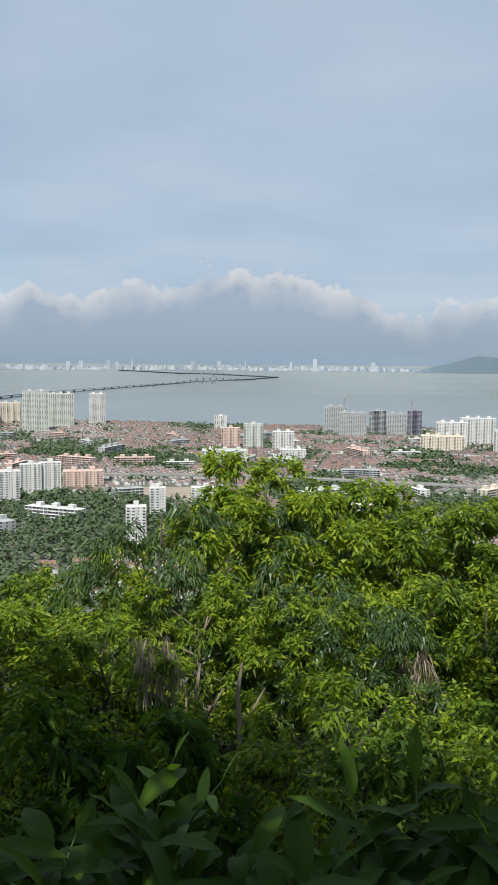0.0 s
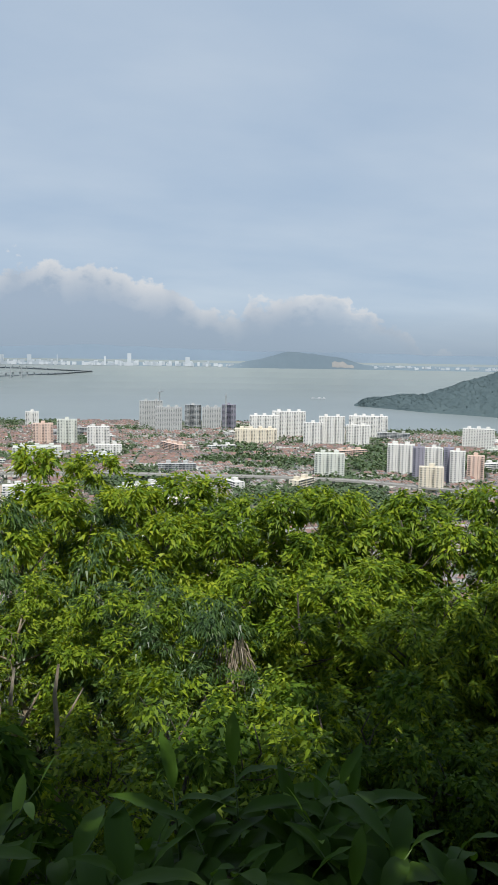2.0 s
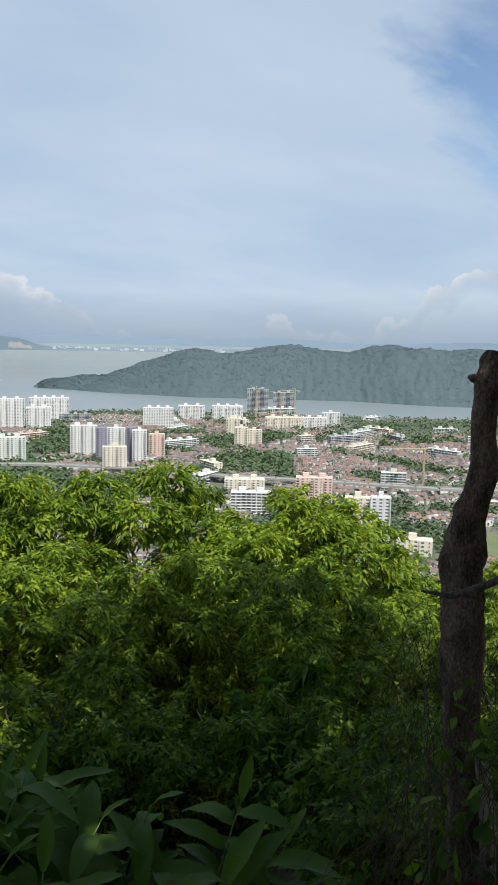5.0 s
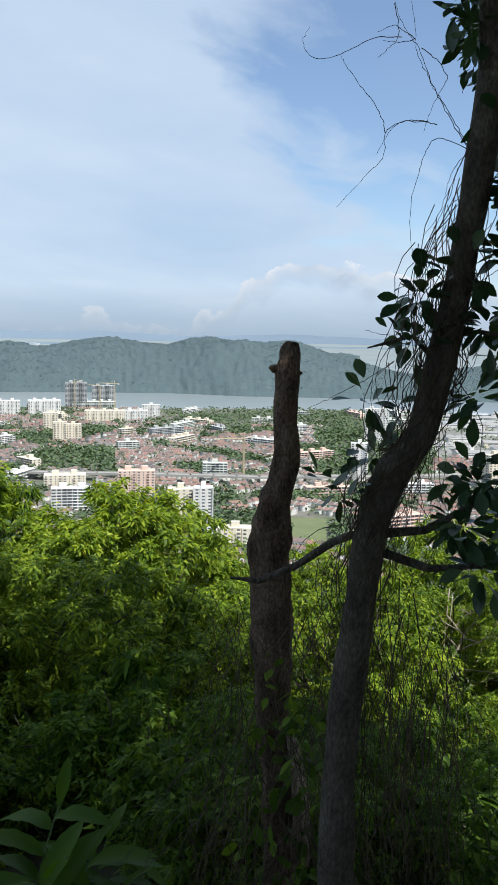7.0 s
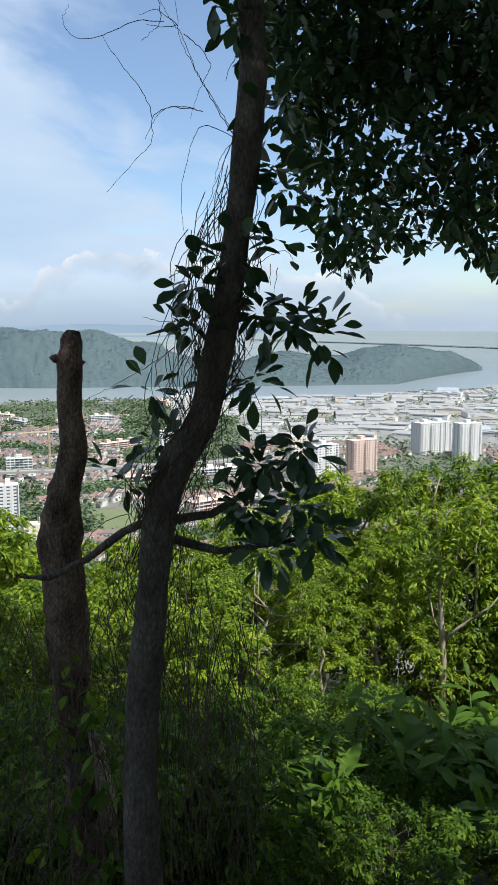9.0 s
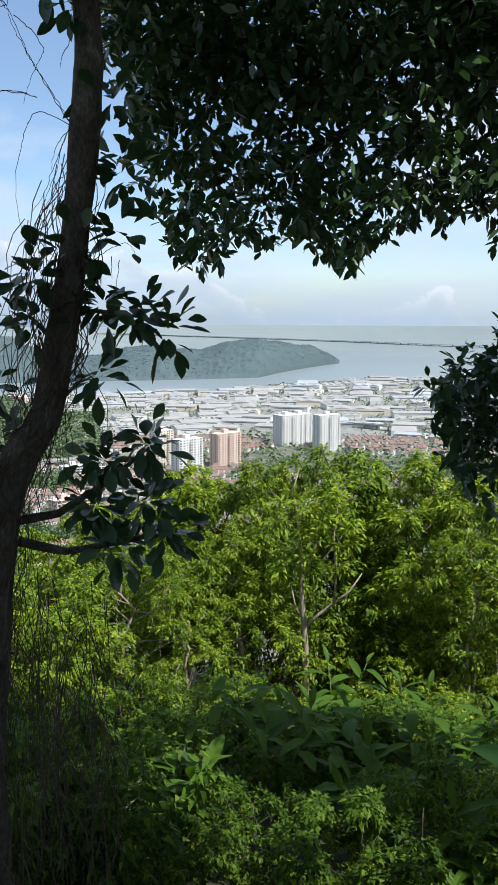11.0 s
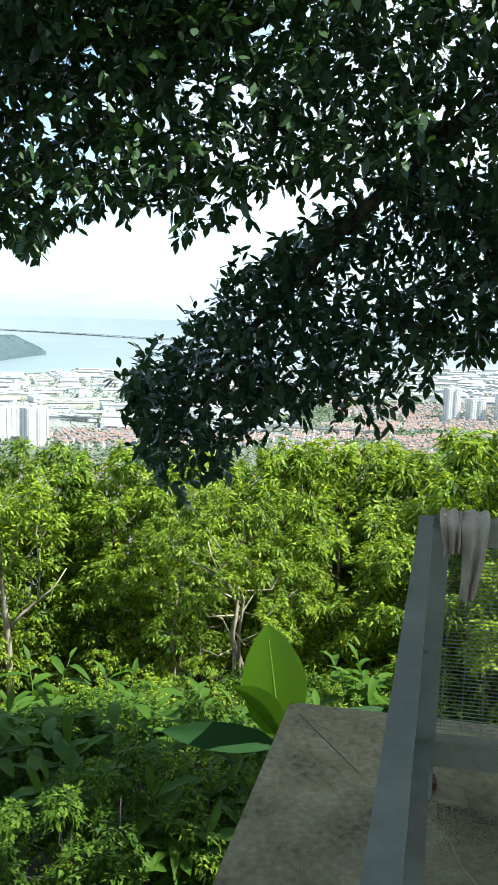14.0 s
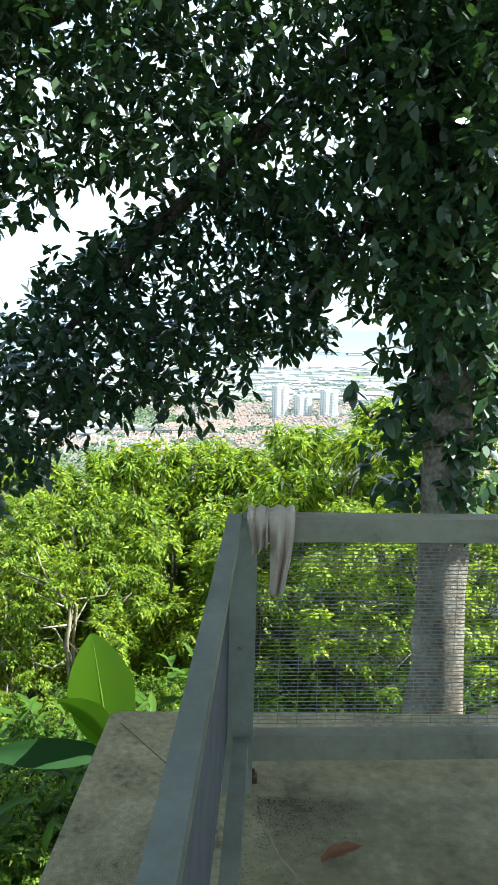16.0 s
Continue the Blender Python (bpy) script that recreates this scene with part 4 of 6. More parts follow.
def build_roads():
    for kind, way, w, h in ROADS:
        bs = np.linspace(way[0][0], way[-1][0], 60)
        pts = [Vector((*spot(b, np.interp(b, [p[0] for p in way], [p[1] for p in way]) if way[-1][0] - way[0][0] > 1 else r), PLAIN_Z + 0.3 + h))
               for b, r in zip(bs, np.linspace(way[0][1], way[-1][1], 60))] if way[-1][0] > way[0][0] else [Vector((*spot(b, r), PLAIN_Z + 0.3 + h)) for b, r in way]
        deck = Shape()
        t = thing(kind, "grey elevated highway on concrete piers through town" if kind == "viaduct" else "wide grey asphalt road between houses", "road", kind="structure")
        for a, b in zip(pts, pts[1:]):
            deck.beam(a, b + (b - a).normalized() * 1.5, w, 1.8 if h else 0.3)
        part("roadway", deck, VIADUCT if h else ASPHALT, t)
        if h:
            for side in (-1, 1):
                rail = Shape()
                for a, b in zip(pts, pts[1:]):
                    o = (b - a).normalized().cross(Vector((0, 0, 1))) * side * w * 0.48 + Vector((0, 0, 1.4))
                    rail.beam(a + o, b + o, 0.5, 1.1)
                part("parapet", rail, VIADUCT, t)
            for p in pts[::2]:
                part("pier", Shape().box(p.x, p.y, PLAIN_Z, p.z - 0.9, 3, 3), VIADUCT, t)


def patch(name, label, b0, b1, r0, r1, mat, lift=0.15):
    s = Shape()
    n = 8
    v = [(*spot(b0 + (b1 - b0) * i / n, r), PLAIN_Z + lift) for r in (r0, r1) for i in range(n + 1)]
    s.add(v, [(i, i + 1, n + 2 + i, n + 1 + i) for i in range(n)])
    s.f = [q[::-1] for q in s.f]
    tagged(part(name, s, mat), label, "ground", kind="structure")


def crane(b, r, base, h, jib, turn, mat):
    """A tower crane: lattice mast, jib, counterweight, cab."""
    x, y = spot(b, r)
    t = thing("tower_crane", "tall construction tower crane beside unfinished blocks", "crane", "construction cranes", at=pose(x, y, base, 0, 0, turn))
    mast = Shape()
    for sx, sy in ((-1, -1), (1, -1), (1, 1), (-1, 1)):
        mast.beam((sx, sy, 0), (sx, sy, h), 0.5, 0.5)
    for k in range(int(h / 5)):
        for sx, sy, ex, ey in ((-1, -1, 1, -1), (1, 1, -1, 1)):
            mast.beam((sx, sy, k * 5), (ex, ey, k * 5 + 5), 0.35, 0.35)
    part("mast", mast, mat, t)
    part("jib", Shape().beam((-2, 0, h), (jib, 0, h + 2.5), 1.3, 1.3), mat, t)
    part("counter_jib", Shape().beam((0, 0, h), (-jib * 0.3, 0, h + 0.8), 1.5, 1.2), mat, t)
    part("counterweight", Shape().box(-jib * 0.27, 0, h - 3, h + 0.5, 4, 3), GREY_WALL, t)
    part("tie_bar", Shape().beam((0, 0, h + 8), (jib * 0.6, 0, h + 2), 0.35, 0.35).beam((0, 0, h), (0, 0, h + 8), 0.9, 0.9), mat, t)


def bridge(name, label, way, deck, hump=None, width=28.0):
    t = thing(name, label, "bridge", kind="structure")
    road = Shape()
    pts = []
    for (b0, r0), (b1, r1) in zip(way, way[1:]):
        n = max(2, int(math.hypot((b1 - b0) * r0 / 57.3, r1 - r0) / 110))
        pts += [(b0 + (b1 - b0) * k / n, r0 + (r1 - r0) * k / n) for k in range(n)]
    pts.append(way[-1])
    lift = [deck + (22 * math.exp(-((b - hump) / 1.6) ** 2) if hump is not None else 0) for b, r in pts]
    for (p, h0), (q, h1) in zip(zip(pts, lift), list(zip(pts, lift))[1:]):
        k = squeeze(p[1]) / p[1]
        road.beam(far_point(*p, SEA_Z + h0), far_point(*q, SEA_Z + h1), width * k, 4.5 * k)
    part("deck", road, HAZE_SPAN, t)
    for (b, r), h in zip(pts, lift):
        k = squeeze(r) / r
        x, y, z = far_point(b, r, SEA_Z - 2)
        part("pier", Shape().box(x, y, z, far_point(b, r, SEA_Z + h)[2], 9 * k, 9 * k), HAZE_SPAN, t)
    if hump is not None:
        for db in (-0.35, 0.35):
            r = np.interp(hump + db, [p[0] for p in way[:5]], [p[1] for p in way[:5]])
            a, c = far_point(hump + db, r, SEA_Z), far_point(hump + db, r, SEA_Z + 95)
            part("pylon", Shape().box(a[0], a[1], a[2], c[2], 4.5, 4.5), HAZE_SPAN, t)


def build_far_city():
    rng = random.Random(17)
    s = Shape()
    for i in range(620):
        b = rng.uniform(-40, 33) if i % 4 else rng.uniform(-18, 9)
        r = rng.uniform(11950, 13200)
        h = rng.choice((5, 8, 12, 18, 25, 32, 45)) if rng.random() < 0.96 else rng.uniform(90, 160)
        if b > 10:
            h *= 0.5
        k = squeeze(r) / r
        x, y, z = far_point(b, r, SEA_Z)
        s.box(x, y, z, far_point(b, r, SEA_Z + 26 + h)[2], rng.uniform(14, 70) * k, 20 * k, -b)
    tagged(part("far_city", s, HAZE_CITY), "pale blocks of a hazy city on the far shore", "city", kind="stuff")


build_houses()
build_sheds()
build_roads()
build_woods()
patch("bare_lot", "bare sandy building lot between houses", -9.2, -3.8, 1130, 1250, EARTH)
patch("playing_field", "flat green playing field in the town", 49.8, 53.0, 790, 890, GRASS, 0.2)
for b0, b1, r0, r1 in ((56, 62, 1395, 2200), (62, 68.5, 1395, 2220), (68.5, 75, 1395, 2440), (75, 84, 1395, 2640), (84, 93, 1395, 2960), (93, 107, 2070, 3040), (107, 121, 2070, 3060)):
    patch("yard", "pale paved yards between factory halls", b0, b1, r0, r1, YARD, 0.1)
patch("airfield", "long green grass strip of an airfield", 96, 122, 3080, 3260, GRASS, 0.2)
patch("playing_field", "flat green playing field in the town", 10.4, 13.0, 905, 960, GRASS, 0.2)
crane(35.3, 2010, PLAIN_Z, 78, 45, 30, CRANE_PAINT)
crane(37.0, 2010, PLAIN_Z, 70, 40, 100, CRANE_PAINT)
crane(38.0, 2020, PLAIN_Z, 75, 35, 160, CRANE_PAINT)
crane(47.0, 1105, PLAIN_Z, 60, 48, 170, CRANE_PAINT)
crane(6.6, 2120, PLAIN_Z, 96, 30, 60, GREY_WALL)
crane(11.2, 2060, PLAIN_Z, 92, 6, 60, GREY_WALL)
tower("office_block", "unfinished green-glazed office block beside a crane", 45.0, 1120, 34, 24, GREEN_WALL, style="frame", category="building")
tower("podium", "green-netted podium under unfinished towers", 36.6, 2190, 112, 18, GREEN_WALL, style="frame", category="building")
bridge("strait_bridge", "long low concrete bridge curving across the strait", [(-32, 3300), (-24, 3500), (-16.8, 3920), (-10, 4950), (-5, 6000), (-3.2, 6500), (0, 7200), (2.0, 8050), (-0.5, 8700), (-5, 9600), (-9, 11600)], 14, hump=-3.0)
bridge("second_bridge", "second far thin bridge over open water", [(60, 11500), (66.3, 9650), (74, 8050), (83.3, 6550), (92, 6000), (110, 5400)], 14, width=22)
build_far_city()


# ---- the wooded slope ----
def sprays(rng, centres, out, per, reach, leaf, droop, thin=0.34, small=True):
    """Twigs at the centres, each with leaves along it that fan out and hang."""
    n = len(centres)
    way = out + rng.normal(0, 0.45, (n, 3))
    way /= np.linalg.norm(way, axis=1)[:, None]
    s = np.tile(np.linspace(0.1, 1.0, per), n)
    c, w = np.repeat(centres, per, 0), np.repeat(way, per, 0)
    p = c + w * (s * reach)[:, None] + np.array([0, 0, -1.0]) * (s * s * reach * droop)[:, None]
    d = w * 0.55 + random_ways(rng, n * per) * 0.75 + np.array([0, 0, -droop])
    size = leaf * rng.uniform(0.65, 1.25, n * per)
    return leaves(p, d, size, size * thin, rng, droop=0.15 + droop * 0.4, small=small)


def tufts(rng, centres, out, per, reach, leaf, droop, thin):
    """Dense bunches: leaves spring from each centre outwards and upwards, and hang at their ends."""
    n = len(centres)
    ways = random_ways(rng, n * per)
    o = np.repeat(out, per, 0)
    ways = ways + o * 0.5 + np.array([0, 0, 0.25])
    ways /= np.linalg.norm(ways, axis=1)[:, None]
    p = np.repeat(centres, per, 0) + ways * (reach * rng.uniform(0.15, 1.0, n * per))[:, None] * np.array([1, 1, 0.75])
    size = leaf * rng.uniform(0.7, 1.25, n * per)
    return leaves(p, ways * np.array([1, 1, 0.6]) + rng.normal(0, 0.25, (n * per, 3)) + np.array([0, 0, -droop]), size, size * thin, rng, droop=0.1 + droop * 0.4)


def shoots(rng, centres, out, per, reach, leaf, droop, thin, small="tri"):
    """Leafy shoots that arch out and over, with leaves in two ranks that hang to either side."""
    n = len(centres)
    way = out * np.array([1, 1, 0.6]) + rng.normal(0, 0.35, (n, 3)) + np.array([0, 0, 0.15])
    way /= np.linalg.norm(way, axis=1)[:, None]
    side = np.cross(way, np.array([0, 0, 1.0]))
    side /= np.linalg.norm(side, axis=1)[:, None] + 1e-6
    length = reach * rng.uniform(0.7, 1.3, n)
    s = np.tile(np.linspace(0.0, 1.0, per), n)
    hand = np.tile(np.where(np.arange(per) % 2, 1.0, -1.0), n)
    w, sd, ln = np.repeat(way, per, 0), np.repeat(side, per, 0), np.repeat(length, per)
    p = np.repeat(centres, per, 0) + w * (s * ln)[:, None] + rng.normal(0, 0.25, (n * per, 3)) * leaf + np.array([0, 0, -1.0]) * (s * s * ln * (0.25 + droop))[:, None]
    d = w * (0.45 + 0.5 * s)[:, None] + sd * (hand * (1 - 0.6 * s))[:, None] + rng.normal(0, 0.42, (n * per, 3)) + np.array([0, 0, -0.2 - droop * 0.7])
    size = leaf * rng.uniform(0.7, 1.2, n * per)
    return leaves(p, d, size, size * thin, rng, droop=0.15 + droop * 0.4, small=small)


def grow_tree(seed, height, crown, bottom=0.3, lobes=9, twigs=26, per=16, leaf=0.16, droop=0.35, mat=None, bark=None, name="tree", label="", lean=0.15, thin=0.42, low=0.55, fronds=False):
    """A tree: a tapered, forked trunk with limbs, and a crown of many small leaves with gaps."""
    rng = np.random.default_rng(seed)
    t = thing(name, label, "tree", "trees of the slope")
    wood = Shape()
    sway = rng.normal(0, lean, 2)
    axis = [np.array([sway[0] * k * k * height * 0.3, sway[1] * k * k * height * 0.3, k * height * 0.9]) + (rng.normal(0, 0.03 * height, 3) * [1, 1, 0] if 0 < k < 1 else 0) for k in np.linspace(0, 1, 8)]
    r0 = 0.012 * height + 0.015
    wood.tube(axis, [r0 * (1 - 0.85 * k) * (1.35 if k == 0 else 1) for k in np.linspace(0, 1, 8)], 8)
    vs, fs, n = [], [], 0
    for i in range(lobes):
        k = bottom + (0.98 - bottom) * (i + rng.random() * 0.7) / lobes
        a = i * 2.399 + rng.random()
        root = np.array([np.interp(k * 0.75, np.linspace(0, 0.9, 8), [p[j] for p in axis]) for j in range(3)])
        spread = crown * math.sqrt(max(0.03, 1 - ((k - low) / (1.02 - low if k > low else low + 0.1)) ** 2)) * rng.uniform(0.55, 1.0)
        tip = np.array([root[0] + math.cos(a) * spread, root[1] + math.sin(a) * spread, k * height * 0.96])
        mid = (root + tip) / 2 + np.array([0, 0, -0.05 * height]) + rng.normal(0, 0.04 * height, 3)
        wood.tube([root, mid, tip], [r0 * 0.32, r0 * 0.18, r0 * 0.05], 4)
        size = crown * rng.uniform(0.25, 0.42) * (1 - 0.4 * max(0.0, (k - low) / (1 - low)))
        ways = random_ways(rng, twigs)
        ways[:, 2] = ways[:, 2] * 0.75 + 0.25
        centres = tip + ways * size * rng.uniform(0.5, 0.95, twigs)[:, None] * np.array([1, 1, 1.0])
        for c in centres[::9] if name == "tree" else ():
            wood.tube([tip * 0.6 + mid * 0.4, (tip + c) / 2 + rng.normal(0, 0.04, 3), c], [r0 * 0.1, r0 * 0.07, r0 * 0.03], 3)
        v, f = shoots(rng, centres, ways, per, size * 1.7, leaf, droop, thin) if fronds else shoots(rng, np.repeat(centres, 2, 0), np.repeat(ways, 2, 0), per // 2, size * 0.42, leaf, droop, thin, True if mat is LEAF_BROAD else "tri")
        vs.append(v)
        fs.append(f + n)
        n += len(v)
    part("trunk", wood, bark or BARK, t, smooth=True)
    part("crown", fast_mesh("crown", np.concatenate(vs), np.concatenate(fs), mat or LEAF), None, t)
    return t


def place(bearing, far):
    """Bearings to the east are taken from the railing's corner side of the lookout."""
    x, y = spot(bearing, far)
    k = min(1.0, max(0.0, (bearing - 35) / 45))
    return x + 0.25 * k, y - 0.28 * k


def put(ob, bearing, far, size=1.0, turn=0.0, sink=0.15, tall=1.0):
    """A copy of a thing on the hillside."""
    x, y = place(bearing, far)
    m = pose(x, y, hill_height(x, y) - sink, 0, 0, turn) @ Matrix.Diagonal((size, size, size * tall, 1))
    return copy_thing(ob, m)


LABEL_TREE = "leafy green broadleaf tree on the wooded slope"
PROTOS = [
    grow_tree(1, 6.0, 2.1, 0.16, 19, 16, 50, 0.2, 0.3, label=LABEL_TREE, low=0.4, thin=0.34),
    grow_tree(2, 6.0, 1.8, 0.14, 19, 16, 50, 0.195, 0.45, label=LABEL_TREE, low=0.35, thin=0.32),
    grow_tree(3, 6.0, 2.3, 0.18, 20, 16, 50, 0.2, 0.3, label=LABEL_TREE, low=0.45, thin=0.35),
    grow_tree(4, 6.0, 1.9, 0.4, 18, 16, 56, 0.14, 0.3, bark=BARK_PALE, label="slender tree with a pale trunk and light green crown", low=0.62, thin=0.36),
    grow_tree(5, 6.0, 1.5, 0.1, 17, 11, 54, 0.2, 0.75, mat=LEAF_BLUE, label="tree with long drooping grey-green fronds", thin=0.2, low=0.4, fronds=True),
    grow_tree(6, 6.0, 1.4, 0.25, 18, 16, 50, 0.175, 0.3, label="slim young tree standing above its neighbours", low=0.78, lean=0.02, thin=0.35),
]
SHRUB = grow_tree(7, 2.2, 1.4, 0.02, 10, 10, 24, 0.15, 0.35, mat=UNDER, name="shrub", label="dense green shrub among the undergrowth", thin=0.45)
SHRUB_FINE = grow_tree(8, 2.2, 1.5, 0.02, 11, 10, 26, 0.13, 0.3, mat=LEAF, name="shrub", label="light green fine-leaved shrub among the undergrowth", thin=0.42)
SHRUB_BROAD = grow_tree(9, 2.2, 1.3, 0.05, 9, 9, 16, 0.25, 0.6, mat=LEAF_BROAD, name="shrub", label="dark broad-leaved shrub among the undergrowth", thin=0.34)
for o in (SHRUB, SHRUB_FINE, SHRUB_BROAD):
    o["category"], o["group"] = "shrub", "undergrowth shrubs"
HILL_TREES = [  # bearing, distance, elevation of the top, kind
    (-17.0, 13, -14.8, 0), (-12.6, 14, -14.6, 2), (-4.6, 12.5, -8.8, 4), (0.5, 15, -5.7, 5), (-1.4, 13.5, -10.2, 2), (3.2, 14, -9.4, 4), (6.2, 14, -8.4, 5), (7.4, 16, -8.6, 2), (10.6, 17, -12.4, 0), (13.9, 15, -10.2, 2), (16.6, 17, -9.1, 1),
    (20.3, 15, -8.5, 5), (21.5, 16, -9.6, 1), (24.4, 15, -9.8, 0), (28.2, 16, -9.0, 2), (32.8, 17, -10.1, 1), (35.4, 18, -12.9, 0), (38.7, 15, -10.4, 2), (38.9, 14.2, -10.9, 5), (36.6, 14.5, -12.6, 0), (41.0, 14, -12.8, 2), (42.2, 16, -13.0, 1), (45.9, 17, -15.4, 2), (49.8, 18, -15.4, 0), (54.1, 17, -14.6, 2), (58.5, 18, -13.5, 1), (63.4, 18, -11.4, 0),
    (67.3, 18, -10.6, 2), (70.7, 19, -10.2, 3), (73.2, 18, -8.8, 3), (76.4, 19, -9.5, 0), (78.5, 21, -11.9, 1), (81.2, 18, -10.4, 0), (83.9, 18, -9.3, 2), (87.8, 20, -9.4, 1), (91.7, 19, -8.8, 0), (95.6, 19, -8.5, 2), (99.6, 20, -8.4, 1), (103.5, 20, -7.9, 0), (106.9, 19, -7.4, 2), (110.4, 16, -5.3, 0), (114.3, 18, -5.1, 1), (119.2, 17, -4.7, 2),
    (93.2, 22, -9.7, 2), (97.6, 22, -9.4, 0), (101.8, 22, -9.2, 2), (105.5, 22.5, -8.9, 0),
    # a nearer, lower row
    (-17.5, 10, -16.7, 2), (-13.6, 10.5, -17.2, 0), (-10.5, 9.5, -18, 0), (-3.0, 11.6, -14.7, 3), (3.2, 11.4, -14.2, 4), (5.9, 10.5, -16.0, 0), (9.3, 9.5, -15.6, 4), (12.8, 11, -15.0, 1), (16.7, 10.5, -15.0, 0), (20.6, 11, -14.5, 2), (24.9, 10, -15.9, 0), (29.3, 10.5, -14.9, 1), (33.7, 11, -15.4, 2), (37.6, 10, -14.9, 0), (42.0, 11, -17.3, 1), (45.9, 11, -19.3, 0), (51.7, 12, -18.3, 2), (56.6, 12, -17.4, 0), (61.4, 14, -16.0, 3), (66.0, 15, -15.5, 3), (69.8, 16, -14.5, 3), (85.8, 16, -14.0, 3), (90.4, 14.5, -11.8, 3), (97.5, 16, -12.5, 0), (103.5, 15, -13.5, 0), (109.2, 14, -12.3, 1), (115.2, 12, -10.5, 0),
]


def build_slope():
    rng = random.Random(5)
    for b, far, el, k in HILL_TREES:
        x, y = place(b, far)
        top = EYE + far * math.tan(radians(el + (0.7 if k < 4 else 0.0))) - 0.08
        size = max(0.3, (top - hill_height(x, y) + 0.15) / 6.0)
        put(PROTOS[k], b, far, size ** 0.75, rng.uniform(0, 360), 0.15, size ** 0.25)
    kinds = (SHRUB, SHRUB, SHRUB_FINE, SHRUB_BROAD)
    for i in range(64):
        b, far = -22 + 75 * (i + rng.random()) / 64, rng.uniform(5.6, 9.5)
        if -5.5 < b < 1.2:
            continue
        put(rng.choice(kinds), b, far, rng.uniform(0.4, 0.8) * (0.4 if -6.5 < b < 1.2 else 1), rng.uniform(0, 360))
    for i in range(80):
        b = 50 + 70 * (i + rng.random()) / 80
        far = rng.uniform(5.0, 10.5 if 60 < b < 96 else 13.5)
        put(rng.choice((SHRUB, SHRUB, SHRUB, SHRUB_FINE)), b, far, rng.uniform(0.28, 0.55), rng.uniform(0, 360))
    for i in range(44):
        b, far = 59 + 48 * (i + rng.random()) / 44, rng.uniform(10.8, 14.2)
        if not 71.5 < b < 80:
            put(rng.choice((SHRUB, SHRUB_FINE, SHRUB_FINE)), b, far, rng.uniform(0.35, 0.65), rng.uniform(0, 360))
    for i in range(10):      # dark growth about the feet of the two trunks
        put(SHRUB, 45 + 15 * (i + rng.random()) / 10, rng.uniform(5.4, 6.6), rng.uniform(0.5, 0.75), rng.uniform(0, 360))
    for i in range(12):
        b, far = -24 + 148 * (i + rng.random()) / 12, rng.uniform(20, 25)
        put(rng.choice(kinds[:2]), b, far, rng.uniform(1.2, 1.7), rng.uniform(0, 360))
    for i in range(14):
        put(SHRUB_FINE, 68 + 34 * (i + rng.random()) / 14, rng.uniform(15.5, 18.5), rng.uniform(0.8, 1.1), rng.uniform(0, 360))
    stock = PROTOS + [SHRUB, SHRUB_FINE, SHRUB_BROAD]
    for i, o in enumerate(stock):
        x, y = spot(200 + 9 * i, 26)
        o.matrix_basis = pose(x, y, hill_height(x, y) - 0.1)


build_slope()


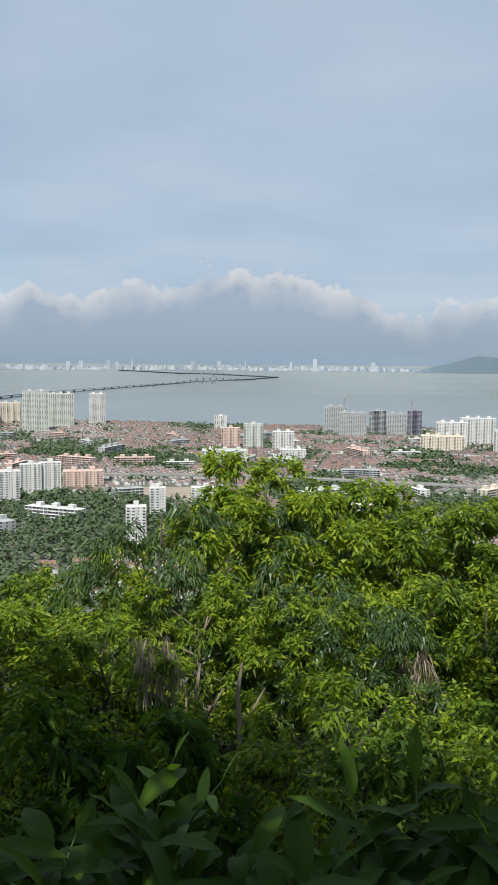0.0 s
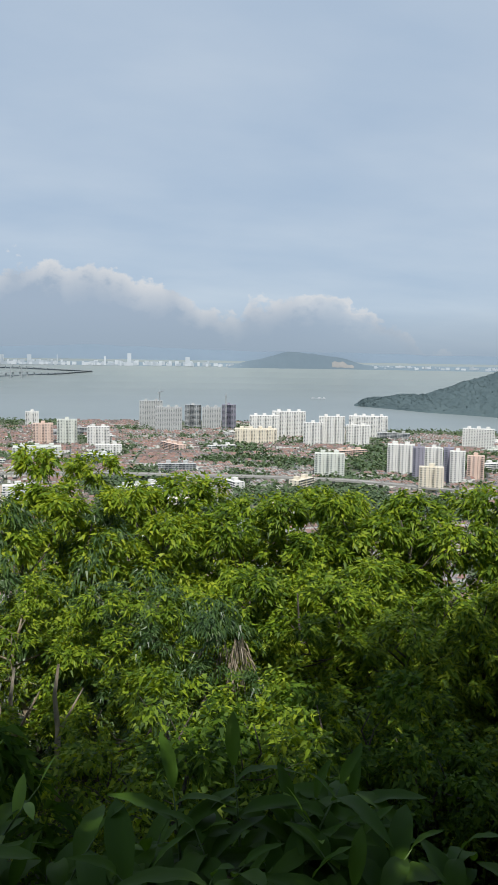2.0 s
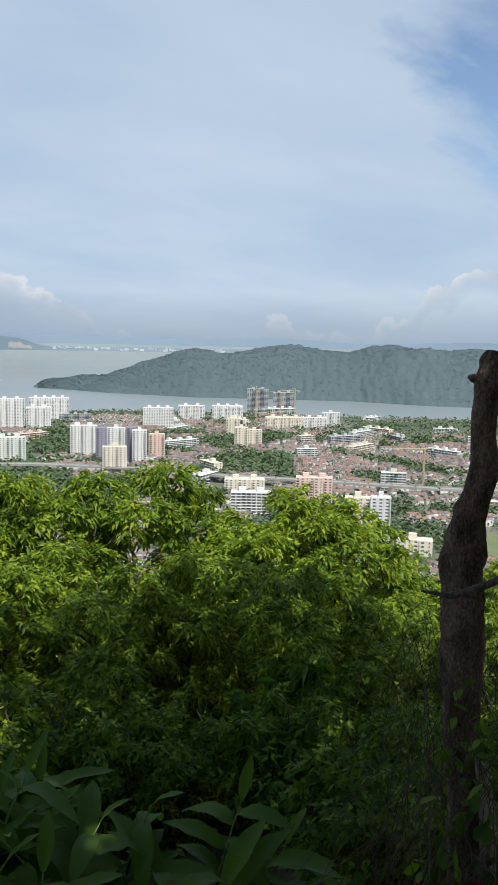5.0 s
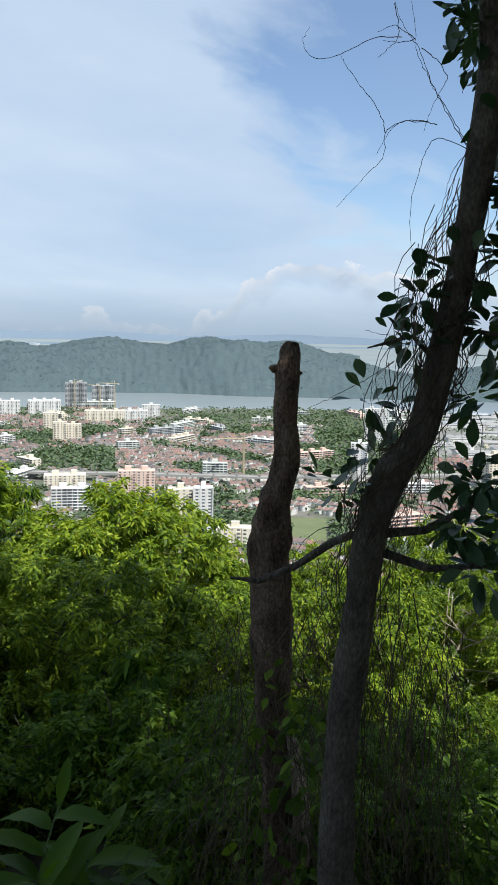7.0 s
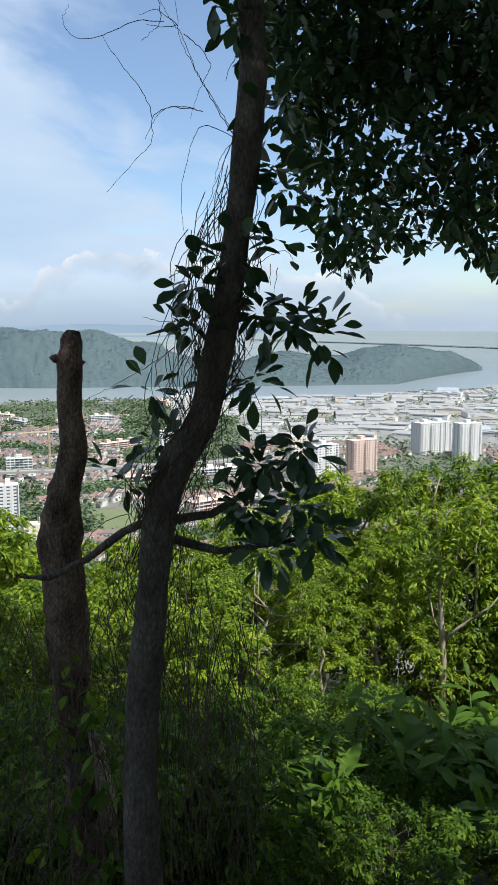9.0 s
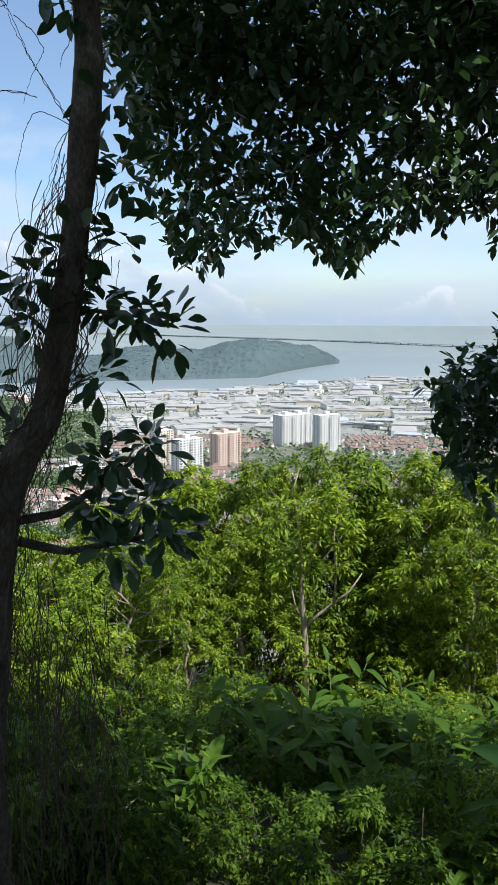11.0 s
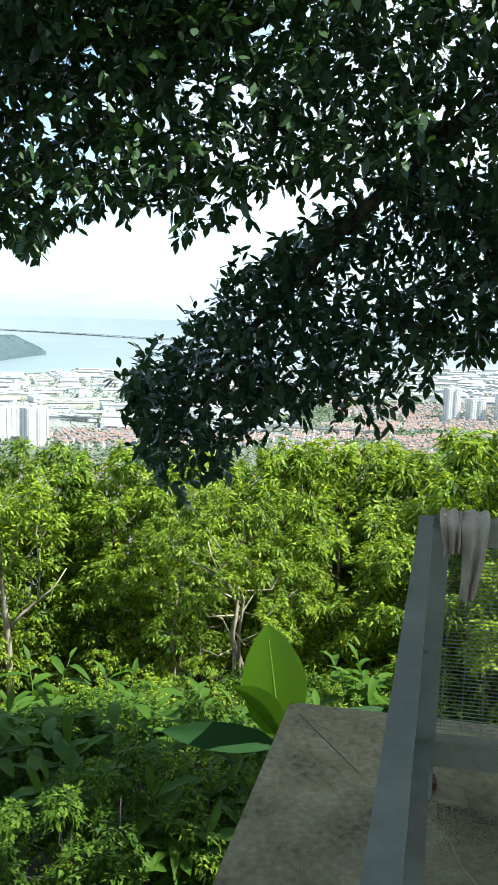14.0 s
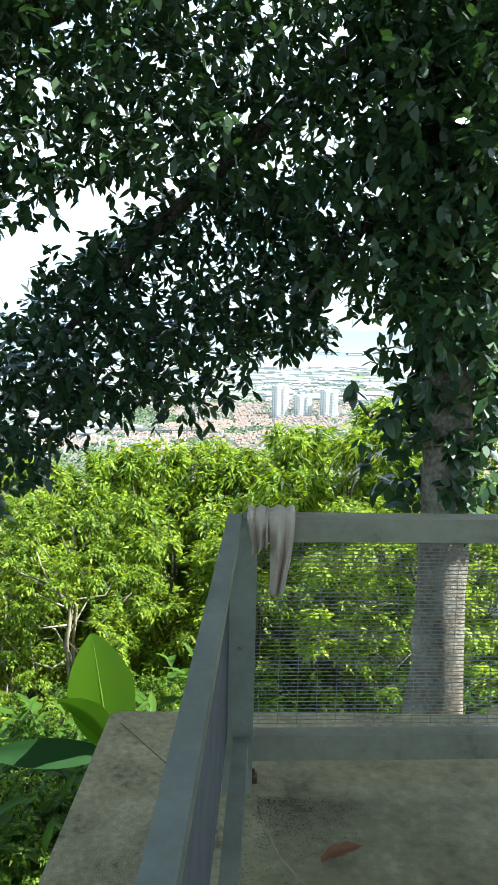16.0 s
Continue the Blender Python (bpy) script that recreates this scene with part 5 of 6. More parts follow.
def build_forked_tree():
    """A pale forked tree, half bare, before the dark of the wood."""
    rng = np.random.default_rng(70)
    t = thing("tree", "pale forked tree with sparse leaves before dark woods", "tree", "trees of the slope")

    def p(b, el, r=15.0):
        return (*place(b, r), EYE + r * math.tan(radians(el)))

    wood = Shape().tube([p(74.4, -27), p(74.4, -25.2), p(74.35, -22.5), p(74.2, -20.6), p(74.0, -18.5), p(73.9, -15.5), p(73.5, -12.5)], [0.085, 0.065, 0.06, 0.058, 0.04, 0.025, 0.012], 8)
    for pts, r in (([p(74.3, -21.2), p(75.3, -20.2), p(76.4, -19.4), p(77.4, -18.6), p(78.2, -17.4)], 0.038), ([p(76.3, -19.5), p(76.4, -17.5), p(76.2, -15), p(76.5, -12.5)], 0.025), ([p(74.3, -20.8), p(73.6, -19.8), p(73.0, -17)], 0.03),
                   ([p(75.6, -20), p(75.9, -18.5), p(75.4, -17)], 0.016), ([p(74.0, -18), p(74.9, -16), p(75.4, -13.5)], 0.018)):
        wood.tube(pts, [r * (1 - 0.75 * k / (len(pts) - 1)) for k in range(len(pts))], 6)
    part("trunk", wood, BARK_PALE, t, smooth=True)
    c = np.array([p(rng.uniform(72.3, 77.5), rng.uniform(-17.5, -11.5), rng.uniform(14.6, 15.4)) for _ in range(70)])
    part("crown", fast_mesh("crown", *tufts(rng, c, random_ways(rng, len(c)), 22, 0.22, 0.13, 0.3, 0.42), LEAF), None, t)
    for b, top, r in ((65.9, -22, 13.5), (65.2, -23, 13.5), (90.2, -18.5, 14), (90.6, -19, 14.2), (85.8, -18.5, 15), (86.2, -18, 15.4)):
        q = Shape().tube([p(b, -29, r), p(b + 0.1, -25, r), p(b - 0.1, (top - 25) / 2, r), p(b + 0.2, top - 0.5, r), p(b, top, r)], [0.04, 0.034, 0.03, 0.026, 0.014], 7)
        tagged(part("bare_trunk", q, BARK_PALE, smooth=True), "slender pale tree stem at the wood's edge", "tree trunk", "pale stems at the wood's edge")
    for b0, e0, b1, e1, r in ((58.7, -34.2, 63.7, -30.4, 5.9), (59.5, -34.6, 62.6, -31.2, 6.0), (61.5, -31.0, 66.0, -29.6, 7.0)):
        q = Shape().tube([p(b0, e0, r), p((b0 * 2 + b1) / 3, (e0 * 2 + e1) / 3 + 0.15, r + 0.2), p((b0 + 2 * b1) / 3, (e0 + 2 * e1) / 3 - 0.1, r + 0.7), p(b1, e1, r + 1.2)], [0.02, 0.018, 0.014, 0.006], 6)
        tagged(part("fallen_stick", q, BARK_PALE, smooth=True), "bare grey fallen stick among the undergrowth", "stick", "fallen sticks")
    fronds = sprays(rng, np.array([p(rng.uniform(-8.2, -5.4), rng.uniform(-20.6, -18.6), 9.0) for _ in range(16)]), np.tile([0, 0, -1.0], (16, 1)), 14, 0.35, 0.17, 1.0, 0.12)
    tagged(part("dead_fronds", fast_mesh("dead_fronds", *fronds, LEAF_DEAD), None), "bunch of withered brown hanging fronds", "dead fronds")
    fronds = sprays(rng, np.array([p(rng.uniform(11.5, 12.6), rng.uniform(-20.4, -19.2), 9.5) for _ in range(9)]), np.tile([0, 0, -1.0], (9, 1)), 14, 0.25, 0.17, 1.0, 0.12)
    tagged(part("dead_fronds", fast_mesh("dead_fronds", *fronds, LEAF_DEAD), None), "bunch of withered brown hanging fronds", "dead fronds")
    for b, r in ((-0.6, 9.0), (-3.6, 9.3)):
        q = Shape().tube([p(b, -32, r), p(b, -28.5, r), p(b + 0.1, -25, r), p(b - 0.1, -23, r), p(b + 0.2, -21, r)], [0.042, 0.037, 0.032, 0.025, 0.014], 7)
        q.tube([p(b, -25.6, r), p(b + 1.0, -24, r), p(b + 1.9, -22.6, r)], [0.02, 0.015, 0.008], 5)
        tagged(part("bare_trunk", q, BARK_PALE, smooth=True), "slender pale tree stem at the wood's edge", "tree trunk", "pale stems at the wood's edge")


build_forked_tree()


# ---- broad-leaved plants of the undergrowth ----
def blade(name, length, width, mat, droop=0.35, fold=0.12, wave=0.0, steps=7):
    """One broad leaf along +x, with midrib, waved edges and a drooping end."""
    s = Shape()
    v = []
    for i in range(steps + 1):
        k = i / steps
        w = width / 2 * (math.sin(math.pi * min(1, k * 0.94 + 0.05)) ** 0.75)
        x = length * k * (1 - 0.12 * droop * k)
        z = -length * droop * k * k
        for j in (-1, -0.5, 0, 0.5, 1):
            v.append((x, j * w, z + abs(j) * w * fold * 2 + wave * width * math.sin(i * 2.3 + j * 2) * abs(j)))
    f = [(i * 5 + j, (i + 1) * 5 + j, (i + 1) * 5 + j + 1, i * 5 + j + 1) for i in range(steps) for j in range(4)]
    s.add(v, f)
    return s.mesh(name, mat, True)


BLADES = [blade("leaf", 0.4, 0.125, LEAF_BROAD, 0.5, wave=0.06), blade("leaf", 0.35, 0.115, LEAF_BROAD, 0.9, wave=0.07), blade("leaf", 0.46, 0.135, LEAF_BROAD, 0.3, wave=0.06)]
BLADES_YOUNG = [blade("leaf", 0.3, 0.07, LEAF_YOUNG, 0.1), blade("leaf", 0.24, 0.06, LEAF_YOUNG, 0.25)]


def ginger(seed, b, far, height, stalks=4, blades=None, spread=0.35, label="broad-leaved ginger plant with long glossy leaves"):
    """A clump of stalks with long leaves set alternately along each."""
    rng = random.Random(seed)
    x, y = place(b, far)
    t = thing("ginger_plant", label, "plant", "broad-leaved undergrowth plants", at=pose(x, y, hill_height(x, y) - 0.05))
    blades = blades or BLADES
    for k in range(stalks):
        a = rng.uniform(0, 360)
        lean = rng.uniform(0.15, 0.5)
        h = height * rng.uniform(0.75, 1.0)
        px, py = spread * rng.uniform(-1, 1) * 0.5, spread * rng.uniform(-1, 1) * 0.5
        ca, sa = math.cos(radians(a)), math.sin(radians(a))
        pts = [Vector((px + ca * lean * q * q * h, py + sa * lean * q * q * h, q * h)) for q in (0, 0.3, 0.6, 0.85, 1.0)]
        part("stem", Shape().tube(pts, [0.012, 0.011, 0.009, 0.006, 0.003], 6), STEM, t, smooth=True)
        n = 12
        for i in range(n):
            q = 0.3 + 0.7 * i / (n - 1)
            p = Vector((px + ca * lean * q * q * h, py + sa * lean * q * q * h, q * h))
            turn = a + (90 if i % 2 else -90) + rng.uniform(-32, 32) if i < n - 1 else a
            up = rng.uniform(15, 45) if i < n - 1 else 65
            size = rng.uniform(0.75, 1.1) * (0.85 if q < 0.55 else 1.0 if i < n - 1 else 0.6)
            part("leaf", rng.choice(blades), None, t, at=Matrix.Translation(p) @ pose(0, 0, 0, rng.uniform(-20, 20), -up, turn) @ Matrix.Scale(size, 4))


PLANTS = [  # bearing, distance, height, stalks
    (-17.5, 3.7, 1.45, 3), (-13.5, 4.3, 1.35, 3), (-8, 3.6, 1.3, 4), (-4, 4.0, 1.55, 4), (0.5, 3.7, 1.45, 4), (4.5, 4.2, 1.4, 3), (9.5, 3.7, 1.6, 4), (12.5, 3.9, 1.5, 4), (16, 4.1, 1.3, 3), (19.5, 4.0, 1.3, 3),
    (22.5, 4.0, 1.3, 4), (26, 4.2, 1.35, 3), (32.5, 3.8, 1.1, 3), (37, 4.0, 0.95, 3), (-1.5, 3.2, 1.0, 3), (7.5, 3.2, 1.0, 3), (15, 3.3, 0.95, 3), (-11, 3.2, 0.95, 3), (23, 3.3, 1.0, 2),
    (66, 6.6, 1.0, 3), (70, 8.5, 1.5, 4), (73, 7.5, 1.2, 4), (77, 9.5, 1.6, 4), (80, 7.0, 1.1, 3), (82, 10, 1.5, 4), (84.5, 8.0, 1.2, 4), (88, 6.3, 0.9, 4), (91, 7.4, 1.0, 3), (87, 5.4, 0.8, 3), (94, 5.6, 0.7, 3), (78, 6.0, 0.8, 3), (97, 9.5, 1.3, 4), (100, 11, 1.6, 4), (75.5, 8.6, 1.2, 4), (79, 8.2, 1.2, 4), (86, 9.2, 1.3, 4), (90, 9.0, 1.3, 4), (93.5, 8.2, 1.2, 4),
]
for i, (b, far, h, n) in enumerate(PLANTS):
    ginger(100 + i, b, far, h * (0.76 if b < 50 else 0.85), n + 1)
ginger(160, -8.9, 4.3, 1.6, 2, BLADES_YOUNG, 0.1, "young upright plant with bright yellow-green leaves")
ginger(161, 21.5, 4.2, 1.35, 1, BLADES_YOUNG, 0.1, "young upright plant with bright yellow-green leaves")


def build_banana():
    x, y = spot(97.2, 4.95)
    z = hill_height(x, y)
    t = thing("banana_plant", "young banana plant with large bright green leaves", "plant", at=pose(x, y, z))
    top = -0.895 - z
    part("stem", Shape().tube([(0.05, 0.0, -0.1), (0.02, 0, top * 0.5), (0, 0, top)], [0.045, 0.038, 0.028], 10), STEM, t, smooth=True)
    broad = blade("leaf", 0.68, 0.39, LEAF_BANANA, 0.06, 0.1, 0.01, 12)
    dark = blade("leaf", 0.72, 0.17, LEAF_SHADED, 0.12, 0.12, 0.03, 12)
    face = 94.2   # the broad leaf turns its underside to the lookout
    leaf = part("leaf", broad, None, t, "upright leaf glowing with light from behind", at=pose(0, 0, top - 0.02, -8, 0, 0) @ pose(0, 0, 0, 0, 0, 180 - face) @ pose(0, 0, 0, 0, -84, -90) @ pose(0, 0, 0, 0, 0, 0) @ pose(0, 0, 0, 10, 0, 0))
    part("midrib", Shape().tube([(0.68 * k * (1 - 0.0072 * k), 0, -0.041 * k * k - 0.002) for k in (0, 0.25, 0.5, 0.75, 0.97)], [0.012, 0.009, 0.007, 0.005, 0.002], 6), LEAF_YOUNG, leaf, "pale green midrib", smooth=True)
    part("leaf", blade("leaf", 0.5, 0.2, LEAF_BANANA, 0.05, 0.5, 0.01, 10), None, t, "half-furled young leaf", at=pose(0, 0, top - 0.03) @ pose(0, 0, 0, 0, -52, 110) @ pose(0, 0, 0, 40, 0, 0))
    part("leaf", dark, None, t, "dark drooping leaf", at=pose(0, 0, top - 0.06) @ pose(0, 0, 0, 0, -6, 92) @ pose(0, 0, 0, -60, 0, 0))
    part("leaf", dark, None, t, "dark drooping leaf", at=pose(0, 0, top - 0.1) @ pose(0, 0, 0, 0, -20, -75) @ pose(0, 0, 0, 30, 0, 0))


build_banana()


# ---- the lookout: slab, railing ----
U = Vector((math.sin(radians(104)), math.cos(radians(104)), 0))    # along the outer rail
V = Vector((math.sin(radians(14)), math.cos(radians(14)), 0))      # outwards
W = Vector((math.sin(radians(189)), math.cos(radians(189)), 0))    # along the end rail
POST = Vector((2.882, -0.917, 0))
TOP = 0.96


def at(u, v, z=0.0, w=0.0):
    """A place on the lookout: metres along the outer rail and outwards from the corner, or along the end rail."""
    p = POST + U * u + V * v + W * w
    return (p.x, p.y, z)


def angle_bar(a, b, side, w=0.055, d=0.075, thick=0.008):
    """An angle section: a flat top and a leg on one side."""
    a, b, side = Vector(a), Vector(b), Vector(side)
    s = Shape()
    s.beam(a, b, w, thick)
    o = side * (w / 2 - thick / 2) - Vector((0, 0, d / 2))
    s.beam(a + o, b + o, thick, d)
    return s


def build_lookout():
    slab = Shape()
    rng = random.Random(8)
    c = [at(-7, 0.49), at(0.495, 0.49), at(0.53, 0.455), at(0.62, -1.1), at(0.8, -5), at(-7, -5)]
    n = len(c)
    slab.add([(x, y, -0.3) for x, y, z in c] + [(x, y, -0.012) for x, y, z in c] + [(x + (POST.x - x) * 0.004, y + (POST.y - y) * 0.004, 0.0) for x, y, z in c],
             [tuple(range(n))] + [tuple(range(3 * n - 1, 2 * n - 1, -1))] + [(k * n + (i + 1) % n, k * n + i, (k + 1) * n + i, (k + 1) * n + (i + 1) % n) for k in (0, 1) for i in range(n)])
    tagged(part("floor", slab, CONCRETE), "weathered concrete viewing platform slab", "floor", kind="structure")
    screed = Shape()
    c = [at(-6.5, -0.06), at(0.33, -0.06), at(0.55, -4.6), at(-6.5, -4.6)]
    screed.add([(x, y, 0.001) for x, y, z in c] + [(x, y, 0.0045) for x, y, z in c], [(4, 7, 6, 5), (0, 4, 5, 1), (1, 5, 6, 2), (2, 6, 7, 3), (3, 7, 4, 0)])
    tagged(part("floor_screed", screed, SLAB_PAINT), "smooth grey cement screed inside the railing", "floor", kind="structure")
    joint = Shape()
    joint.beam(at(0.425, 0.43, 0.0), at(0.06, 0.15, 0.0), 0.0026, 0.005)
    tagged(part("floor_joint", joint, JOINT), "dark narrow joint line across the slab", "floor joint", kind="structure")
    support = Shape()
    for u in (-6, -3, -0.6):
        for v in (-0.2, -4):
            x, y, z = at(u, v)
            support.box(x, y, hill_height(x, y) - 0.5, -0.25, 0.35, 0.35, -104)
    tagged(part("slab_columns", support, CONCRETE), "squat concrete columns under the platform", "column", kind="structure")

    rail = thing("metal_railing", "grey galvanised steel railing with wire mesh infill", "railing")
    n_out, n_end = V, U
    a, b = at(-6, -0.025, TOP), at(0.0, -0.025, TOP)
    part("top_rail", angle_bar(a, b, V * -1, 0.045, 0.035), STEEL, rail)
    a, b = at(0.0, -0.05, TOP), at(0.0, -0.05, TOP, 4.2)
    s = Shape().beam(Vector(a) + Vector((0, 0, -0.004)), Vector(b) + Vector((0, 0, -0.004)), 0.09, 0.008)
    o = Vector((0, 0, -0.042))
    s.beam(Vector(a) + o - U * 0.04, Vector(b) + o - U * 0.04, 0.008, 0.07)
    part("top_rail", s, STEEL_WORN, rail)
    a, b = at(-6, -0.06, 0.215), at(-0.06, -0.06, 0.215)
    part("bottom_rail", angle_bar(a, b, V * -1, 0.05, 0.1), STEEL, rail)
    a, b = at(0.0, -0.1, 0.205), at(0.0, -0.05, 0.205, 4.2)
    s = Shape().beam(a, b, 0.06, 0.008)
    s.beam(Vector(a) + Vector((0, 0, -0.044)) - U * 0.028, Vector(b) + Vector((0, 0, -0.044)) - U * 0.028, 0.008, 0.08)
    part("bottom_rail", s, STEEL_WORN, rail)
    for place in ((0, -0.05, 0), (-2.4, -0.05, 0), (-4.8, -0.05, 0), (0, -0.05, 2.2), (0, -0.05, 4.1)):
        p = Vector(at(place[0], place[1], 0, place[2]))
        s = Shape()
        z0, z1 = Vector((0, 0, 0.0)), Vector((0, 0, TOP - 0.008))
        s.add([p + q + z for z in (z0, z1) for q in (U * -0.044 + V * -0.05, U * -0.044 + V * 0.05, U * -0.036 + V * 0.05, U * -0.036 + V * -0.05)],
              [(0, 1, 2, 3), (7, 6, 5, 4), (0, 4, 5, 1), (1, 5, 6, 2), (2, 6, 7, 3), (3, 7, 4, 0)])
        s.add([p + q + z for z in (z0, z1) for q in (U * -0.036 + V * 0.042, U * -0.036 + V * 0.05, U * 0.05 + V * 0.05, U * 0.05 + V * 0.042)],
              [(0, 1, 2, 3), (7, 6, 5, 4), (0, 4, 5, 1), (1, 5, 6, 2), (2, 6, 7, 3), (3, 7, 4, 0)])
        post = part("post", s, STEEL, rail)
        q = p + U * -0.047
        bolt = Shape().tube([q + Vector((0, 0, 0.52)), q + Vector((0, 0, 0.52)) - U * 0.008], [0.008, 0.006], 8)
        part("bolt", bolt, WIRE, post)
        foot = Shape()
        foot.box(p.x + 0.03, p.y - 0.06, 0.001, 0.028, 0.03, 0.035, -104)
        foot.tube([(p.x + 0.03, p.y - 0.06, 0.02), (p.x + 0.03, p.y - 0.06, 0.05)], [0.008, 0.007], 8)
        part("anchor_bolt", foot, RUST, post)
    # wire mesh: close horizontal wires on wider-set uprights
    mesh_a = Shape()
    for i in range(52):
        z = 0.222 + i * 0.0133
        mesh_a.tube([at(0.03, -0.06, z), at(0.03, -0.05, z, 4.1)], [0.0021, 0.0021], 4)
    tagged(part("mesh_wire", mesh_a, WIRE, rail), kind="stuff")
    mesh_b = Shape()
    for i in range(62):
        w = 0.06 + i * 0.0667
        mesh_b.tube([at(0.034, -0.055, 0.216, w), at(0.034, -0.055, TOP - 0.01, w)], [0.0013, 0.0013], 5)
    tagged(part("mesh_upright", mesh_b, WIRE, rail), kind="stuff")
    mesh_c = Shape()
    for i in range(52):
        z = 0.222 + i * 0.0133
        mesh_c.tube([at(-6, -0.012, z), at(-0.05, -0.012, z)], [0.0029, 0.0029], 4)
    for i in range(90):
        mesh_c.tube([at(-0.06 - i * 0.0667, -0.009, 0.216), at(-0.06 - i * 0.0667, -0.009, TOP - 0.006)], [0.002, 0.002], 5)
    tagged(part("mesh_wire", mesh_c, WIRE_SHADED, rail), kind="stuff")
    ends = Shape()
    for i in range(170):
        p = at(-0.05 - i * 0.035, -0.004, TOP)
        ends.box(p[0], p[1], TOP - 0.006, TOP + 0.0005, 0.0025, 0.0035, -104)
    tagged(part("wire_end", ends, WIRE_BRIGHT, rail), kind="stuff")


def build_rag():
    """A rag slung over the end rail, with one short and one long tail, each pleated."""
    s = Shape()
    for w0, width, long, short, narrow, seed in ((0.016, 0.066, 0.1, 0.1, 0.7, 0.4), (0.083, 0.085, 0.245, 0.14, 0.6, 2.2)):
        prof = [(-0.064, TOP + 0.004 - long * (1 - k / 12)) for k in range(13)]
        prof += [(-0.05, TOP + 0.012), (-0.018, TOP + 0.016), (0.018, TOP + 0.014), (0.048, TOP + 0.01)]
        prof += [(0.056, TOP - short * k / 5) for k in range(1, 6)]
        nx, m = 19, len(prof)
        v = []
        for j in range(nx):
            k = j / (nx - 1)
            for i, (u, z) in enumerate(prof):
                hang = max(0.0, TOP - z) / long
                w = w0 + width * (0.5 + (k - 0.5) * (1 - (1 - narrow) * min(1, hang * 1.3))) + 0.012 * hang * math.sin(seed + 2 * hang)
                pleat = abs((k ** 1.4 * 1.7 + seed * 0.23 + 0.3 * hang * k) % 1.0 - 0.5) * 2      # sharp folds
                depth = 0.03 * pleat * (0.5 + 0.8 * min(1, hang * 2)) + 0.004 * math.sin(9 * k + 7 * hang + seed)
                slant = 0.03 * (k - 0.4) * math.sin(seed * 3) if i == 0 else 0.0
                crest = 0.012 * pleat if 12 < i < 17 else 0.0
                v.append(at(u - depth if u < 0 else u + depth * 0.6, -0.05, z + crest + slant, w))
        s.add(v, [(j * m + i, j * m + i + 1, (j + 1) * m + i + 1, (j + 1) * m + i) for j in range(nx - 1) for i in range(m - 1)])
    ob = tagged(part("rag", s, CLOTH, smooth=True), "crumpled grey-beige rag slung over the top rail", "cloth")
    mod = ob.modifiers.new("thick", "SOLIDIFY")
    mod.thickness, mod.offset = 0.005, 0.0


def build_litter():
    me = blade("dead_leaf", 0.135, 0.055, LEAF_DEAD_RED, -0.12, 0.35, 0.09)
    x, y, z = at(-0.385, -0.315)
    ob = tagged(new("dead_leaf", me), "curled reddish-brown fallen leaf on the floor", "leaf")
    ob.matrix_basis = pose(x, y, 0.014, 0, 0, -80)
    s = Shape()
    s.tube([at(-0.272, -0.164, 0.012), at(-0.38, -0.2, 0.012), at(-0.52, -0.285, 0.012)], [0.0025, 0.003, 0.002], 5)
    tagged(part("twig", s, BARK_PALE), "thin dry stalk lying on the floor", "twig")
    rng = random.Random(12)
    s = Shape()
    for i in range(1500):
        x, y, z = at(rng.uniform(-2.5, -0.03), -0.07 - abs(rng.gauss(0, 0.09)), 0)
        if i % 2:
            x, y, z = at(-0.05 - abs(rng.gauss(0, 0.13)), -0.12 - abs(rng.gauss(0, 0.12)), 0)
        r = rng.uniform(0.0006, 0.0017)
        s.box(x, y, 0.003, 0.0045 + r, r * 2, r * 1.5, rng.uniform(0, 90))
    tagged(part("grit", s, VINE), "dark grit and crumbs along the railing's foot", "grit", kind="stuff")


build_lookout()
build_rag()
build_litter()


# ---- trunks by the lookout ----
def rough_limb(points, radii, seed, sides=14, lumps=0.22, steps=5):
    """A knotty limb: extra rings between the given ones, with lumps and furrows."""
    pts, rad = [], []
    for (p, q), (a, b) in zip(zip(points, points[1:]), zip(radii, radii[1:])):
        for k in range(steps):
            t = k / steps
            pts.append(Vector(p).lerp(Vector(q), t))
            rad.append(a + (b - a) * t)
    pts.append(Vector(points[-1]))
    rad.append(radii[-1])
    s = Shape().tube(pts, rad, sides)
    v = s.v[0]
    n = len(pts)
    for i in range(n):
        for k in range(sides):
            j = i * sides + k
            p = Vector(v[j])
            f = 1 + lumps * noise.noise((p.x * 9, p.y * 9, p.z * 5 + seed)) + lumps * 0.5 * noise.noise((p.x * 30, p.y * 30, p.z * 9 + seed))
            v[j] = pts[i] + (p - pts[i]) * f
    return s


def leaf_cluster(rng, centre, n, size, reach=0.12, droop=0.15):
    ways = random_ways(rng, n)
    base = np.asarray(centre) + ways * rng.uniform(0.1, 1.0, n)[:, None] * reach
    length = size * rng.uniform(0.7, 1.2, n)
    return leaves(base, ways + rng.normal(0, 0.3, (n, 3)), length, length * 0.55, rng, fold=0.1, droop=droop, small=False)


def gather(pieces):
    vs, fs, n = [], [], 0
    for v, f in pieces:
        vs.append(v)
        fs.append(np.asarray(f) + n)
        n += len(v)
    return np.concatenate(vs), np.concatenate(fs)


